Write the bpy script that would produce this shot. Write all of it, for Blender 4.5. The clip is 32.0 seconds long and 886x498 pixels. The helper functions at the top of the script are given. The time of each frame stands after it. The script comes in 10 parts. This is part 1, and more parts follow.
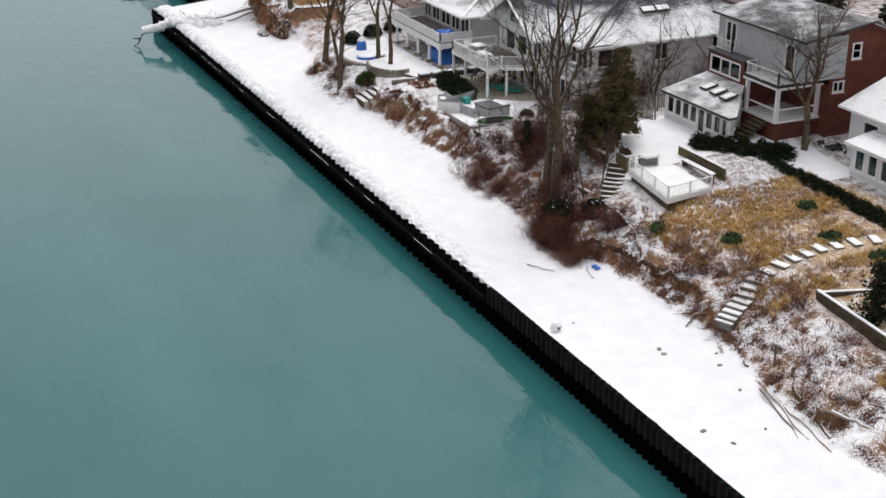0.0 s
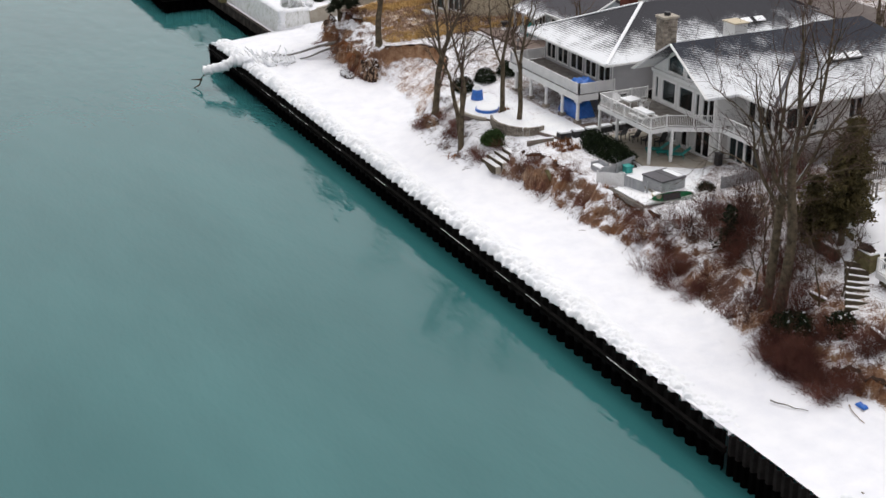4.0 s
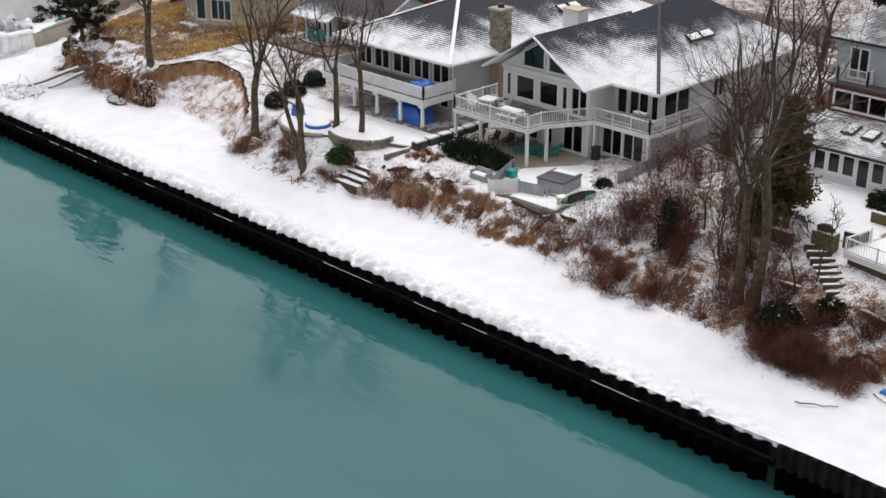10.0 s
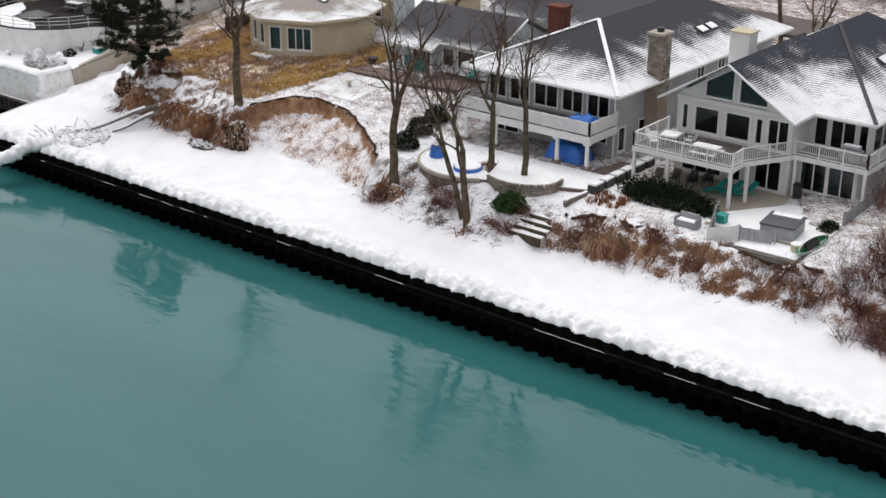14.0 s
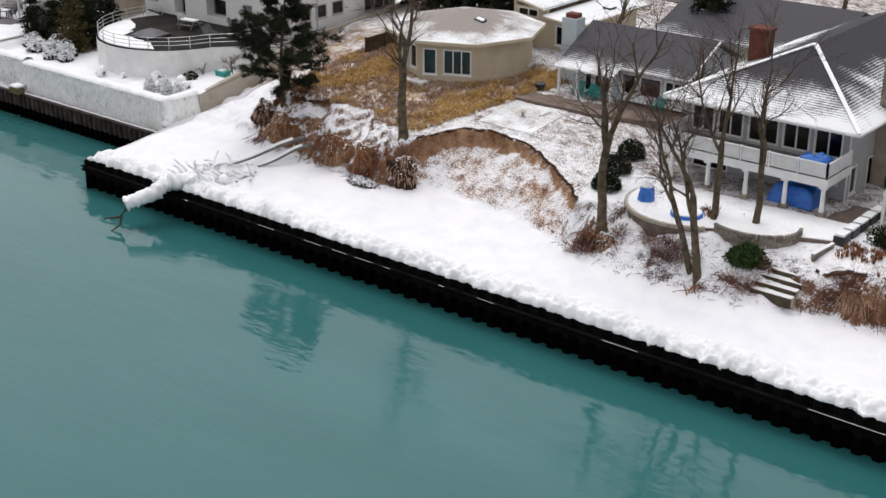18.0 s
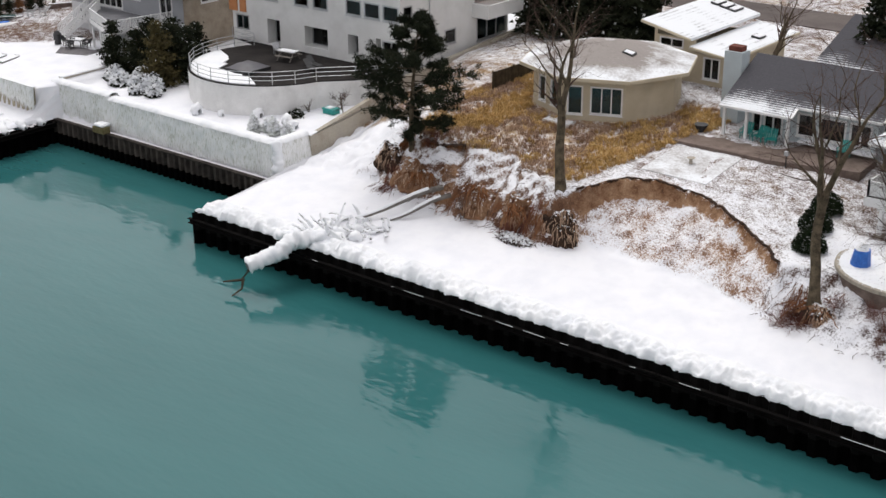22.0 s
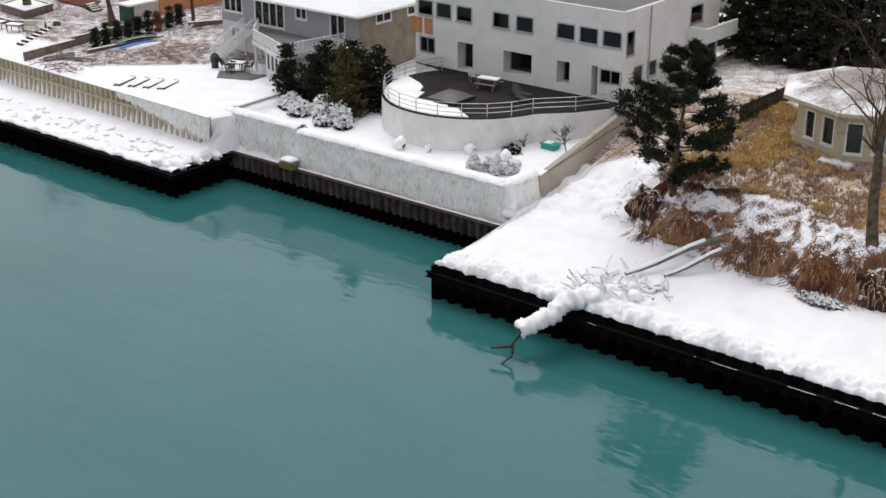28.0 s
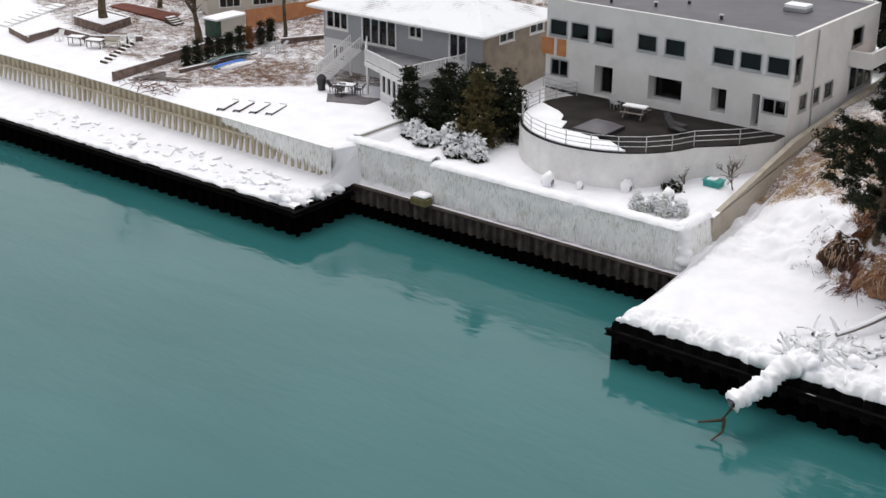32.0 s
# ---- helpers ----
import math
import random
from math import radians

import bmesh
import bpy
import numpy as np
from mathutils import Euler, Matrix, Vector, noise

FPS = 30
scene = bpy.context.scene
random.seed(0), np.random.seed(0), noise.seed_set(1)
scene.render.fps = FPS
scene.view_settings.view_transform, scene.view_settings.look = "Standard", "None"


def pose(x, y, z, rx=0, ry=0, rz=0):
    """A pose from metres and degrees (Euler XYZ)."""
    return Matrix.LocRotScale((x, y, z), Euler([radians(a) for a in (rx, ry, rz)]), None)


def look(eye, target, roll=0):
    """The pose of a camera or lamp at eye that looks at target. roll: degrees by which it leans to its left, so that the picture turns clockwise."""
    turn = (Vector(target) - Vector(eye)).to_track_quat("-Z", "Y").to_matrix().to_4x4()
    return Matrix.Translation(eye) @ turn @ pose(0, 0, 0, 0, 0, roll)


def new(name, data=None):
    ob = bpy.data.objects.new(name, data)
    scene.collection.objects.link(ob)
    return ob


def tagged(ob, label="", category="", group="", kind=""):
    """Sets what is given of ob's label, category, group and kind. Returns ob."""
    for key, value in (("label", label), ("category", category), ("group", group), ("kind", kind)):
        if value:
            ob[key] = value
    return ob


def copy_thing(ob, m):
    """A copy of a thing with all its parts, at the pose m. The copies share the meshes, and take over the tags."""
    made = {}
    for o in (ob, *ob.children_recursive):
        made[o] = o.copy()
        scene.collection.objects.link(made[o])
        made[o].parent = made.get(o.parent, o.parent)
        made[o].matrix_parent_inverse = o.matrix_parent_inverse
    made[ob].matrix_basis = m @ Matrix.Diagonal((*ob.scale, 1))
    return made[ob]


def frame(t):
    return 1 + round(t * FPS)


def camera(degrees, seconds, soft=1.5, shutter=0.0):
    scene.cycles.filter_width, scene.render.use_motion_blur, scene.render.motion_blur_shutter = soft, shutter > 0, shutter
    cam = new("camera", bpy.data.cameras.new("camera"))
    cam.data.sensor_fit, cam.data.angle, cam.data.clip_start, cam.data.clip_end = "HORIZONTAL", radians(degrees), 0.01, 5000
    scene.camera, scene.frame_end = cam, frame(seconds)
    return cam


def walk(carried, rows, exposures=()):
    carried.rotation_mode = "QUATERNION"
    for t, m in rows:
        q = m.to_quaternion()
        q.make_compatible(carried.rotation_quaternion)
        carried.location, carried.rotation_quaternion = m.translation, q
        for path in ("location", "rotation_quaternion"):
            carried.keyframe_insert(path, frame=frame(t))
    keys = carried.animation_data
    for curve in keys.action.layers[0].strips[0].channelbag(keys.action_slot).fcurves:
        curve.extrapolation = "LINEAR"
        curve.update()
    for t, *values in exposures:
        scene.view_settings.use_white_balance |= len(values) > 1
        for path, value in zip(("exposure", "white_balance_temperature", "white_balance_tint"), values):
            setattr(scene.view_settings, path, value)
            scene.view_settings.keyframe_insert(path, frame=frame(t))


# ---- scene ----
cam = camera(36.284, 32.0)
PATH = [
    (0, (175.933, -39.344, 41.222), (125.680, -16.082, 18.125), 0.15),
    (0.5, (172.741, -39.755, 40.990), (122.486, -16.447, 17.942), 0.13),
    (1, (169.474, -40.114, 40.847), (119.240, -16.763, 17.799), 0.10),
    (1.5, (166.167, -40.437, 40.812), (115.974, -17.056, 17.704), 0.07),
    (2, (162.867, -40.801, 40.860), (112.725, -17.385, 17.676), 0.02),
    (2.5, (159.609, -41.247, 40.958), (109.523, -17.793, 17.693), -0.06),
    (3, (156.397, -41.770, 41.049), (106.371, -18.268, 17.702), -0.12),
    (3.5, (153.193, -42.358, 41.094), (103.230, -18.780, 17.688), -0.13),
    (5.5, (143.671, -43.911, 40.722), (95.772, -16.275, 17.443), -0.02),
    (6, (143.045, -44.276, 40.398), (95.844, -15.468, 17.113), -0.03),
    (6.5, (142.384, -44.880, 40.102), (95.912, -14.917, 16.808), -0.02),
    (7, (141.436, -45.915, 39.866), (95.818, -14.684, 16.550), 0.01),
    (7.5, (139.976, -47.414, 39.666), (95.359, -14.790, 16.321), -0.02),
    (8, (138.043, -49.220, 39.444), (94.482, -15.207, 16.086), -0.08),
    (8.5, (135.859, -51.033, 39.208), (93.370, -15.685, 15.858), -0.08),
    (9, (133.649, -52.563, 38.997), (92.253, -15.932, 15.661), -0.02),
    (9.5, (131.466, -53.792, 38.817), (91.120, -16.005, 15.485), 0.03),
    (10, (129.168, -54.860, 38.677), (89.794, -16.066, 15.338), 0.06),
    (10.5, (126.567, -55.838, 38.578), (88.152, -16.112, 15.208), 0.08),
    (11, (123.633, -56.803, 38.516), (86.194, -16.194, 15.080), 0.07),
    (11.5, (120.504, -57.812, 38.475), (83.985, -16.408, 14.977), 0.07),
    (12, (117.294, -58.812, 38.408), (81.591, -16.713, 14.893), 0.08),
    (12.5, (114.032, -59.682, 38.261), (78.910, -17.069, 14.796), 0.07),
    (13, (110.732, -60.368, 37.989), (75.824, -17.504, 14.663), 0.06),
    (13.5, (107.505, -60.959, 37.662), (72.597, -17.996, 14.519), 0.10),
    (14, (104.458, -61.496, 37.390), (69.525, -18.472, 14.398), 0.18),
    (14.5, (101.577, -61.912, 37.209), (66.630, -18.851, 14.308), 0.24),
    (15, (98.870, -62.236, 37.153), (63.947, -19.147, 14.267), 0.22),
    (15.5, (96.340, -62.564, 37.199), (61.496, -19.435, 14.269), 0.21),
    (17.5, (88.446, -61.906, 37.025), (53.633, -18.887, 13.842), 0.12),
    (18, (86.587, -61.279, 36.634), (51.616, -18.322, 13.574), 0.08),
    (18.5, (84.577, -60.703, 36.355), (49.516, -17.776, 13.379), -0.02),
    (19, (82.415, -60.173, 36.181), (47.312, -17.248, 13.263), -0.06),
    (19.5, (80.255, -59.705, 36.078), (45.132, -16.768, 13.216), -0.04),
    (20, (78.220, -59.299, 36.028), (43.094, -16.340, 13.210), -0.05),
    (20.5, (76.313, -58.948, 36.014), (41.179, -15.987, 13.212), -0.09),
    (21, (74.497, -58.697, 36.000), (39.337, -15.757, 13.197), -0.16),
    (21.5, (72.737, -58.609, 35.929), (37.561, -15.672, 13.146), -0.22),
    (22, (71.007, -58.699, 35.814), (35.840, -15.726, 13.084), -0.26),
    (22.5, (69.333, -58.910, 35.736), (34.181, -15.902, 13.050), -0.31),
    (23, (67.716, -59.151, 35.712), (32.564, -16.140, 13.030), -0.36),
    (23.5, (66.098, -59.380, 35.699), (30.939, -16.379, 13.010), -0.41),
    (24, (64.465, -59.642, 35.690), (29.308, -16.638, 13.003), -0.45),
    (24.5, (62.811, -59.975, 35.702), (27.689, -16.946, 13.009), -0.43),
    (25, (61.090, -60.332, 35.698), (26.038, -17.250, 12.997), -0.34),
    (25.5, (59.281, -60.658, 35.638), (24.311, -17.504, 12.947), -0.22),
    (27.5, (52.196, -61.143, 35.148), (17.226, -17.952, 12.528), -0.07),
    (28, (50.383, -61.427, 35.167), (15.482, -18.186, 12.538), -0.04),
    (28.5, (48.593, -61.729, 35.258), (13.765, -18.457, 12.574), -0.00),
    (29, (46.795, -61.945, 35.364), (12.028, -18.662, 12.606), 0.03),
    (29.5, (44.990, -62.010, 35.407), (10.264, -18.722, 12.596), 0.09),
    (30, (43.198, -61.957, 35.391), (8.507, -18.654, 12.556), 0.16),
    (30.5, (41.417, -61.809, 35.337), (6.761, -18.478, 12.504), 0.21),
    (31, (39.642, -61.573, 35.245), (5.019, -18.205, 12.431), 0.24),
    (31.5, (37.857, -61.286, 35.118), (3.259, -17.885, 12.327), 0.25),
    (32, (36.031, -60.994, 34.961), (1.440, -17.575, 12.195), 0.27),
]
walk(cam, [(t, look(eye, target, roll)) for t, eye, target, roll in PATH])
import functools

# ---- world and light: overcast winter day ----
world = bpy.data.worlds.new("overcast_sky")
scene.world = world
world.use_nodes = True
wn = world.node_tree
sky = wn.nodes.new("ShaderNodeTexSky")
sky.sky_type, sky.sun_disc = "NISHITA", False
sky.sun_elevation, sky.sun_rotation = radians(66), radians(-50)
sky.air_density, sky.dust_density = 1.0, 4.0
hsv = wn.nodes.new("ShaderNodeHueSaturation")
hsv.inputs["Saturation"].default_value = 0.18
wn.links.new(sky.outputs[0], hsv.inputs["Color"])
veil = wn.nodes.new("ShaderNodeMix")  # an even sheet of cloud over the sky
veil.data_type = "RGBA"
veil.inputs[0].default_value = 0.6
veil.inputs[7].default_value = (5.3, 5.12, 5.35, 1)
wn.links.new(hsv.outputs[0], veil.inputs[6])
wn.links.new(veil.outputs[2], wn.nodes["Background"].inputs["Color"])
wn.nodes["Background"].inputs["Strength"].default_value = 0.15
sun = new("sun", bpy.data.lights.new("sun", "SUN"))
sun.data.energy, sun.data.angle, sun.data.color = 1.0, radians(40), (1.0, 0.97, 0.93)
sun.matrix_world = look((21.3, 15.7, 54.8), (40, 0, 0))
scene.view_settings.exposure = 0.14


# ---- materials ----
def nodes_of(name):
    m = bpy.data.materials.new(name)
    m.use_nodes = True
    return m, m.node_tree, m.node_tree.nodes["Principled BSDF"]


def noise_node(nt, scale, detail=4.0, vec=None, rough=0.55):
    n = nt.nodes.new("ShaderNodeTexNoise")
    n.inputs["Scale"].default_value, n.inputs["Detail"].default_value, n.inputs["Roughness"].default_value = scale, detail, rough
    nt.links.new(vec if vec else nt.nodes.new("ShaderNodeNewGeometry").outputs["Position"], n.inputs["Vector"])
    return n.outputs["Fac"]


def ramp(nt, fac, stops):
    r = nt.nodes.new("ShaderNodeValToRGB")
    el = r.color_ramp.elements
    while len(el) < len(stops):
        el.new(0.5)
    for e, (p, c) in zip(el, stops):
        e.position, e.color = p, (*c, 1) if len(c) == 3 else c
    nt.links.new(fac, r.inputs[0])
    return r.outputs[0]


def g(v):
    return (v, v, v)


def mixc(nt, fac, a, b, mode="MIX"):
    m = nt.nodes.new("ShaderNodeMix")
    m.data_type, m.blend_type = "RGBA", mode
    for sock, v in ((m.inputs[0], fac), (m.inputs[6], a), (m.inputs[7], b)):
        if isinstance(v, (int, float)):
            sock.default_value = v
        elif isinstance(v, tuple):
            sock.default_value = (*v, 1)
        else:
            nt.links.new(v, sock)
    return m.outputs[2]


def maths(nt, op, a, b=0.0, clamp=False):
    m = nt.nodes.new("ShaderNodeMath")
    m.operation, m.use_clamp = op, clamp
    for sock, v in ((m.inputs[0], a), (m.inputs[1], b)):
        if isinstance(v, (int, float)):
            sock.default_value = v
        else:
            nt.links.new(v, sock)
    return m.outputs[0]


def bumped(nt, bsdf, height, strength, dist=0.05):
    b = nt.nodes.new("ShaderNodeBump")
    b.inputs["Strength"].default_value, b.inputs["Distance"].default_value = strength, dist
    nt.links.new(height, b.inputs["Height"])
    nt.links.new(b.outputs[0], bsdf.inputs["Normal"])


def mat(name, a, b, scale=2.0, fine=25.0, rough=0.7, metal=0.0, bump=0.15, vary=0.0, stain=0.0, gloss=0.18):
    """Two colours mixed by broad and fine noise, with relief; vary: change from piece to piece; stain: dark dirt."""
    m, nt, bsdf = nodes_of(name)
    broad, grain = noise_node(nt, scale), noise_node(nt, fine, 3)
    f = maths(nt, "ADD", maths(nt, "MULTIPLY", broad, 0.65), maths(nt, "MULTIPLY", grain, 0.35))
    col = ramp(nt, f, [(0.36, a), (0.64, b)])
    if stain:
        s = ramp(nt, noise_node(nt, 0.7, 6), [(0.5, g(0.0)), (0.72, g(1.0))])
        col = mixc(nt, maths(nt, "MULTIPLY", s, stain), col, (0.06, 0.05, 0.045))
    if vary:
        rnd = nt.nodes.new("ShaderNodeObjectInfo").outputs["Random"]
        col = mixc(nt, 1.0, col, ramp(nt, rnd, [(0.0, g(1 - vary)), (1.0, g(1.0))]), "MULTIPLY")
    nt.links.new(col, bsdf.inputs["Base Color"])
    bsdf.inputs["Roughness"].default_value, bsdf.inputs["Metallic"].default_value, bsdf.inputs["Specular IOR Level"].default_value = rough, metal, gloss if rough > 0.5 else 0.5
    if bump:
        bumped(nt, bsdf, grain, bump, 0.02)
    return m


def snow_mat(name, dirt=0.0, cover=1.0):
    m, nt, bsdf = nodes_of(name)
    col = ramp(nt, noise_node(nt, 0.8, 5), [(0.3, (0.80, 0.82, 0.85)), (0.6, (0.88, 0.89, 0.90))])
    if dirt:
        d = ramp(nt, noise_node(nt, 5.0, 8, rough=0.7), [(0.55, g(0.0)), (0.75, g(1.0))])
        col = mixc(nt, maths(nt, "MULTIPLY", d, dirt), col, (0.30, 0.26, 0.22))
    nt.links.new(col, bsdf.inputs["Base Color"])
    bsdf.inputs["Roughness"].default_value = 0.75
    bumped(nt, bsdf, noise_node(nt, 6.0, 6), 0.35, 0.08)
    return m


def roof_mat(name, dark, amount=0.5, course=0.16, low=0.0, high=1.0, fade=0.42):
    """Shingles with snow caught in courses; amount: how much of the roof is white; low, high: heights between which it thins out."""
    m, nt, bsdf = nodes_of(name)
    pos = nt.nodes.new("ShaderNodeNewGeometry").outputs["Position"]
    sep = nt.nodes.new("ShaderNodeSeparateXYZ")
    nt.links.new(pos, sep.inputs[0])
    row = maths(nt, "FRACT", maths(nt, "DIVIDE", sep.outputs[2], course))
    broad = noise_node(nt, 0.45, 5)
    fine = noise_node(nt, 5.0, 6, rough=0.75)
    up = nt.nodes.new("ShaderNodeMapRange")
    up.inputs["From Min"].default_value, up.inputs["From Max"].default_value = low, high
    nt.links.new(sep.outputs[2], up.inputs[0])
    s = maths(nt, "ADD", maths(nt, "MULTIPLY", broad, 0.8), maths(nt, "MULTIPLY", fine, 0.5))
    lines_ = maths(nt, "SUBTRACT", maths(nt, "MULTIPLY", row, 0.26), 0.06)
    s = maths(nt, "SUBTRACT", s, lines_)
    s = maths(nt, "SUBTRACT", s, maths(nt, "MULTIPLY", up.outputs[0], fade))
    s = ramp(nt, maths(nt, "ADD", s, amount - 0.58), [(0.34, g(0.0)), (0.60, g(1.0))])
    base = mixc(nt, fine, tuple(0.7 * c for c in dark), tuple(1.3 * c for c in dark))
    col = mixc(nt, s, base, (0.82, 0.84, 0.86))
    nt.links.new(col, bsdf.inputs["Base Color"])
    bsdf.inputs["Roughness"].default_value, bsdf.inputs["Specular IOR Level"].default_value = 0.8, 0.2
    bumped(nt, bsdf, maths(nt, "ADD", row, s), 0.4, 0.03)
    return m


def siding_mat(name, c, course=0.2):
    m, nt, bsdf = nodes_of(name)
    sep = nt.nodes.new("ShaderNodeSeparateXYZ")
    nt.links.new(nt.nodes.new("ShaderNodeNewGeometry").outputs["Position"], sep.inputs[0])
    row = maths(nt, "FRACT", maths(nt, "DIVIDE", sep.outputs[2], course))
    n = noise_node(nt, 1.2, 5)
    col = mixc(nt, n, tuple(0.85 * v for v in c), tuple(min(1, 1.08 * v) for v in c))
    nt.links.new(col, bsdf.inputs["Base Color"])
    bsdf.inputs["Roughness"].default_value = 0.6
    bumped(nt, bsdf, row, 0.5, 0.02)
    return m


def glass_mat(name, tint):
    m, nt, bsdf = nodes_of(name)
    bsdf.inputs["Base Color"].default_value = (*tint, 1)
    bsdf.inputs["Roughness"].default_value = 0.04
    bsdf.inputs["Transmission Weight"].default_value = 1.0
    bsdf.inputs["IOR"].default_value = 1.45
    return m


def water_mat():
    m, nt, bsdf = nodes_of("lake_water")
    pos = nt.nodes.new("ShaderNodeNewGeometry").outputs["Position"]
    mp = nt.nodes.new("ShaderNodeMapping")
    mp.inputs["Rotation"].default_value, mp.inputs["Scale"].default_value = (0, 0, radians(25)), (0.6, 1.5, 1)
    nt.links.new(pos, mp.inputs[0])
    cloud = noise_node(nt, 0.05, 3, mp.outputs[0])
    col = ramp(nt, cloud, [(0.3, (0.022, 0.112, 0.114)), (0.7, (0.036, 0.142, 0.144))])
    nt.links.new(col, bsdf.inputs["Base Color"])
    bsdf.inputs["Roughness"].default_value, bsdf.inputs["IOR"].default_value = 0.05, 1.333
    bsdf.inputs["Specular IOR Level"].default_value = 0.95
    big, small = noise_node(nt, 0.35, 3, mp.outputs[0]), noise_node(nt, 2.2, 3, mp.outputs[0])
    calm = ramp(nt, noise_node(nt, 0.04, 2), [(0.35, g(0.25)), (0.7, g(1.0))])
    h = maths(nt, "ADD", maths(nt, "MULTIPLY", big, 1.0), maths(nt, "MULTIPLY", maths(nt, "MULTIPLY", small, 0.14), calm))
    bumped(nt, bsdf, h, 0.22, 0.3)
    return m


def ground_mat():
    """Snow, leaf litter, sand and dune grass, by the cover painted on the terrain."""
    m, nt, bsdf = nodes_of("winter_ground")

    def layer(key):
        a = nt.nodes.new("ShaderNodeAttribute")
        a.attribute_name = key
        return a.outputs["Fac"]

    mid, fine = noise_node(nt, 1.1, 7, rough=0.68), noise_node(nt, 9.0, 7, rough=0.74)
    litter = ramp(nt, fine, [(0.3, (0.022, 0.012, 0.009)), (0.5, (0.085, 0.042, 0.029)), (0.7, (0.20, 0.115, 0.075))])
    sand = ramp(nt, maths(nt, "ADD", maths(nt, "MULTIPLY", mid, 0.65), maths(nt, "MULTIPLY", fine, 0.35)), [(0.34, (0.075, 0.034, 0.020)), (0.45, (0.25, 0.135, 0.075)), (0.62, (0.46, 0.30, 0.185))])
    tuft = ramp(nt, noise_node(nt, 0.5, 5), [(0.38, (0.26, 0.165, 0.115)), (0.62, (0.46, 0.31, 0.14))])
    grass = mixc(nt, 1.0, tuft, ramp(nt, fine, [(0.3, g(0.45)), (0.65, g(1.25))]), "MULTIPLY")
    col = mixc(nt, layer("sand"), mixc(nt, layer("grass"), litter, grass), sand)
    s = maths(nt, "ADD", layer("snow"), maths(nt, "ADD", maths(nt, "MULTIPLY", maths(nt, "SUBTRACT", mid, 0.5), 0.9), maths(nt, "MULTIPLY", maths(nt, "SUBTRACT", fine, 0.5), 1.7)))
    s = ramp(nt, s, [(0.38, g(0.0)), (0.50, g(0.55)), (0.66, g(1.0))])
    snow = ramp(nt, noise_node(nt, 0.6, 5), [(0.3, (0.81, 0.82, 0.86)), (0.6, (0.88, 0.885, 0.91))])
    col = mixc(nt, s, col, snow)
    nt.links.new(col, bsdf.inputs["Base Color"])
    bsdf.inputs["Roughness"].default_value, bsdf.inputs["Specular IOR Level"].default_value = 0.9, 0.12
    bumped(nt, bsdf, maths(nt, "ADD", fine, maths(nt, "MULTIPLY", mid, 1.5)), 0.5, 0.08)
    return m


SNOW = snow_mat("fresh_snow")
SNOW_THIN = snow_mat("thin_snow", dirt=0.7)
WATER, GROUND = water_mat(), ground_mat()
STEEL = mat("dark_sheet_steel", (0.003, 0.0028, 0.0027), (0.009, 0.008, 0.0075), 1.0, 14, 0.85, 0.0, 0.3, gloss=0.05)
STEEL_BROWN = mat("dark_brown_sheet_steel", (0.011, 0.009, 0.009), (0.030, 0.025, 0.023), 1.2, 14, 0.8, 0.0, 0.3, vary=0.3, gloss=0.08)
STEEL_RUST = mat("rusted_sheet_steel", (0.030, 0.025, 0.023), (0.095, 0.080, 0.070), 1.2, 14, 0.8, 0.0, 0.3, vary=0.3, gloss=0.08)
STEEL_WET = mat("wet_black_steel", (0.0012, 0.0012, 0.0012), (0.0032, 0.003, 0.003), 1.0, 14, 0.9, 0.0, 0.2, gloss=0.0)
TAN_STEEL = mat("tan_vinyl_sheet", (0.36, 0.31, 0.22), (0.50, 0.45, 0.34), 0.8, 10, 0.6)
ICE = mat("clouded_ice", (0.62, 0.64, 0.60), (0.84, 0.86, 0.85), 1.2, 7, 0.28, 0.0, 0.6)


def ice_mat():
    """White ice with grey-green streaks running down it."""
    m, nt, bsdf = nodes_of("streaked_ice")
    mp = nt.nodes.new("ShaderNodeMapping")
    mp.inputs["Scale"].default_value = (1, 1, 0.16)
    nt.links.new(nt.nodes.new("ShaderNodeNewGeometry").outputs["Position"], mp.inputs[0])
    streak, broad = noise_node(nt, 13.0, 5, mp.outputs[0]), noise_node(nt, 0.9, 4)
    f = maths(nt, "ADD", maths(nt, "MULTIPLY", streak, 0.7), maths(nt, "MULTIPLY", broad, 0.3))
    nt.links.new(ramp(nt, f, [(0.36, (0.50, 0.50, 0.43)), (0.45, (0.78, 0.79, 0.75)), (0.54, (0.90, 0.905, 0.90))]), bsdf.inputs["Base Color"])
    bsdf.inputs["Roughness"].default_value = 0.35
    bumped(nt, bsdf, streak, 0.6, 0.08)
    return m


ICE_DIRTY = ice_mat()
CONCRETE = mat("weathered_concrete", (0.33, 0.29, 0.23), (0.50, 0.46, 0.39), 0.7, 12, 0.85, stain=0.35)
CONCRETE_PALE = mat("pale_concrete", (0.68, 0.675, 0.66), (0.80, 0.795, 0.78), 0.6, 9, 0.8, stain=0.15)
STUCCO_WHITE = mat("white_stucco", (0.66, 0.66, 0.64), (0.75, 0.75, 0.74), 0.5, 30, 0.8, stain=0.10)
STUCCO_GREY = mat("grey_stucco", (0.36, 0.36, 0.37), (0.44, 0.44, 0.45), 0.5, 30, 0.85, stain=0.06)
STUCCO_BEIGE = mat("beige_stucco", (0.50, 0.43, 0.31), (0.60, 0.53, 0.40), 0.5, 30, 0.85, stain=0.08)
PAINT_WHITE = mat("white_paint", (0.70, 0.70, 0.69), (0.82, 0.82, 0.81), 1.5, 20, 0.5, bump=0.05)
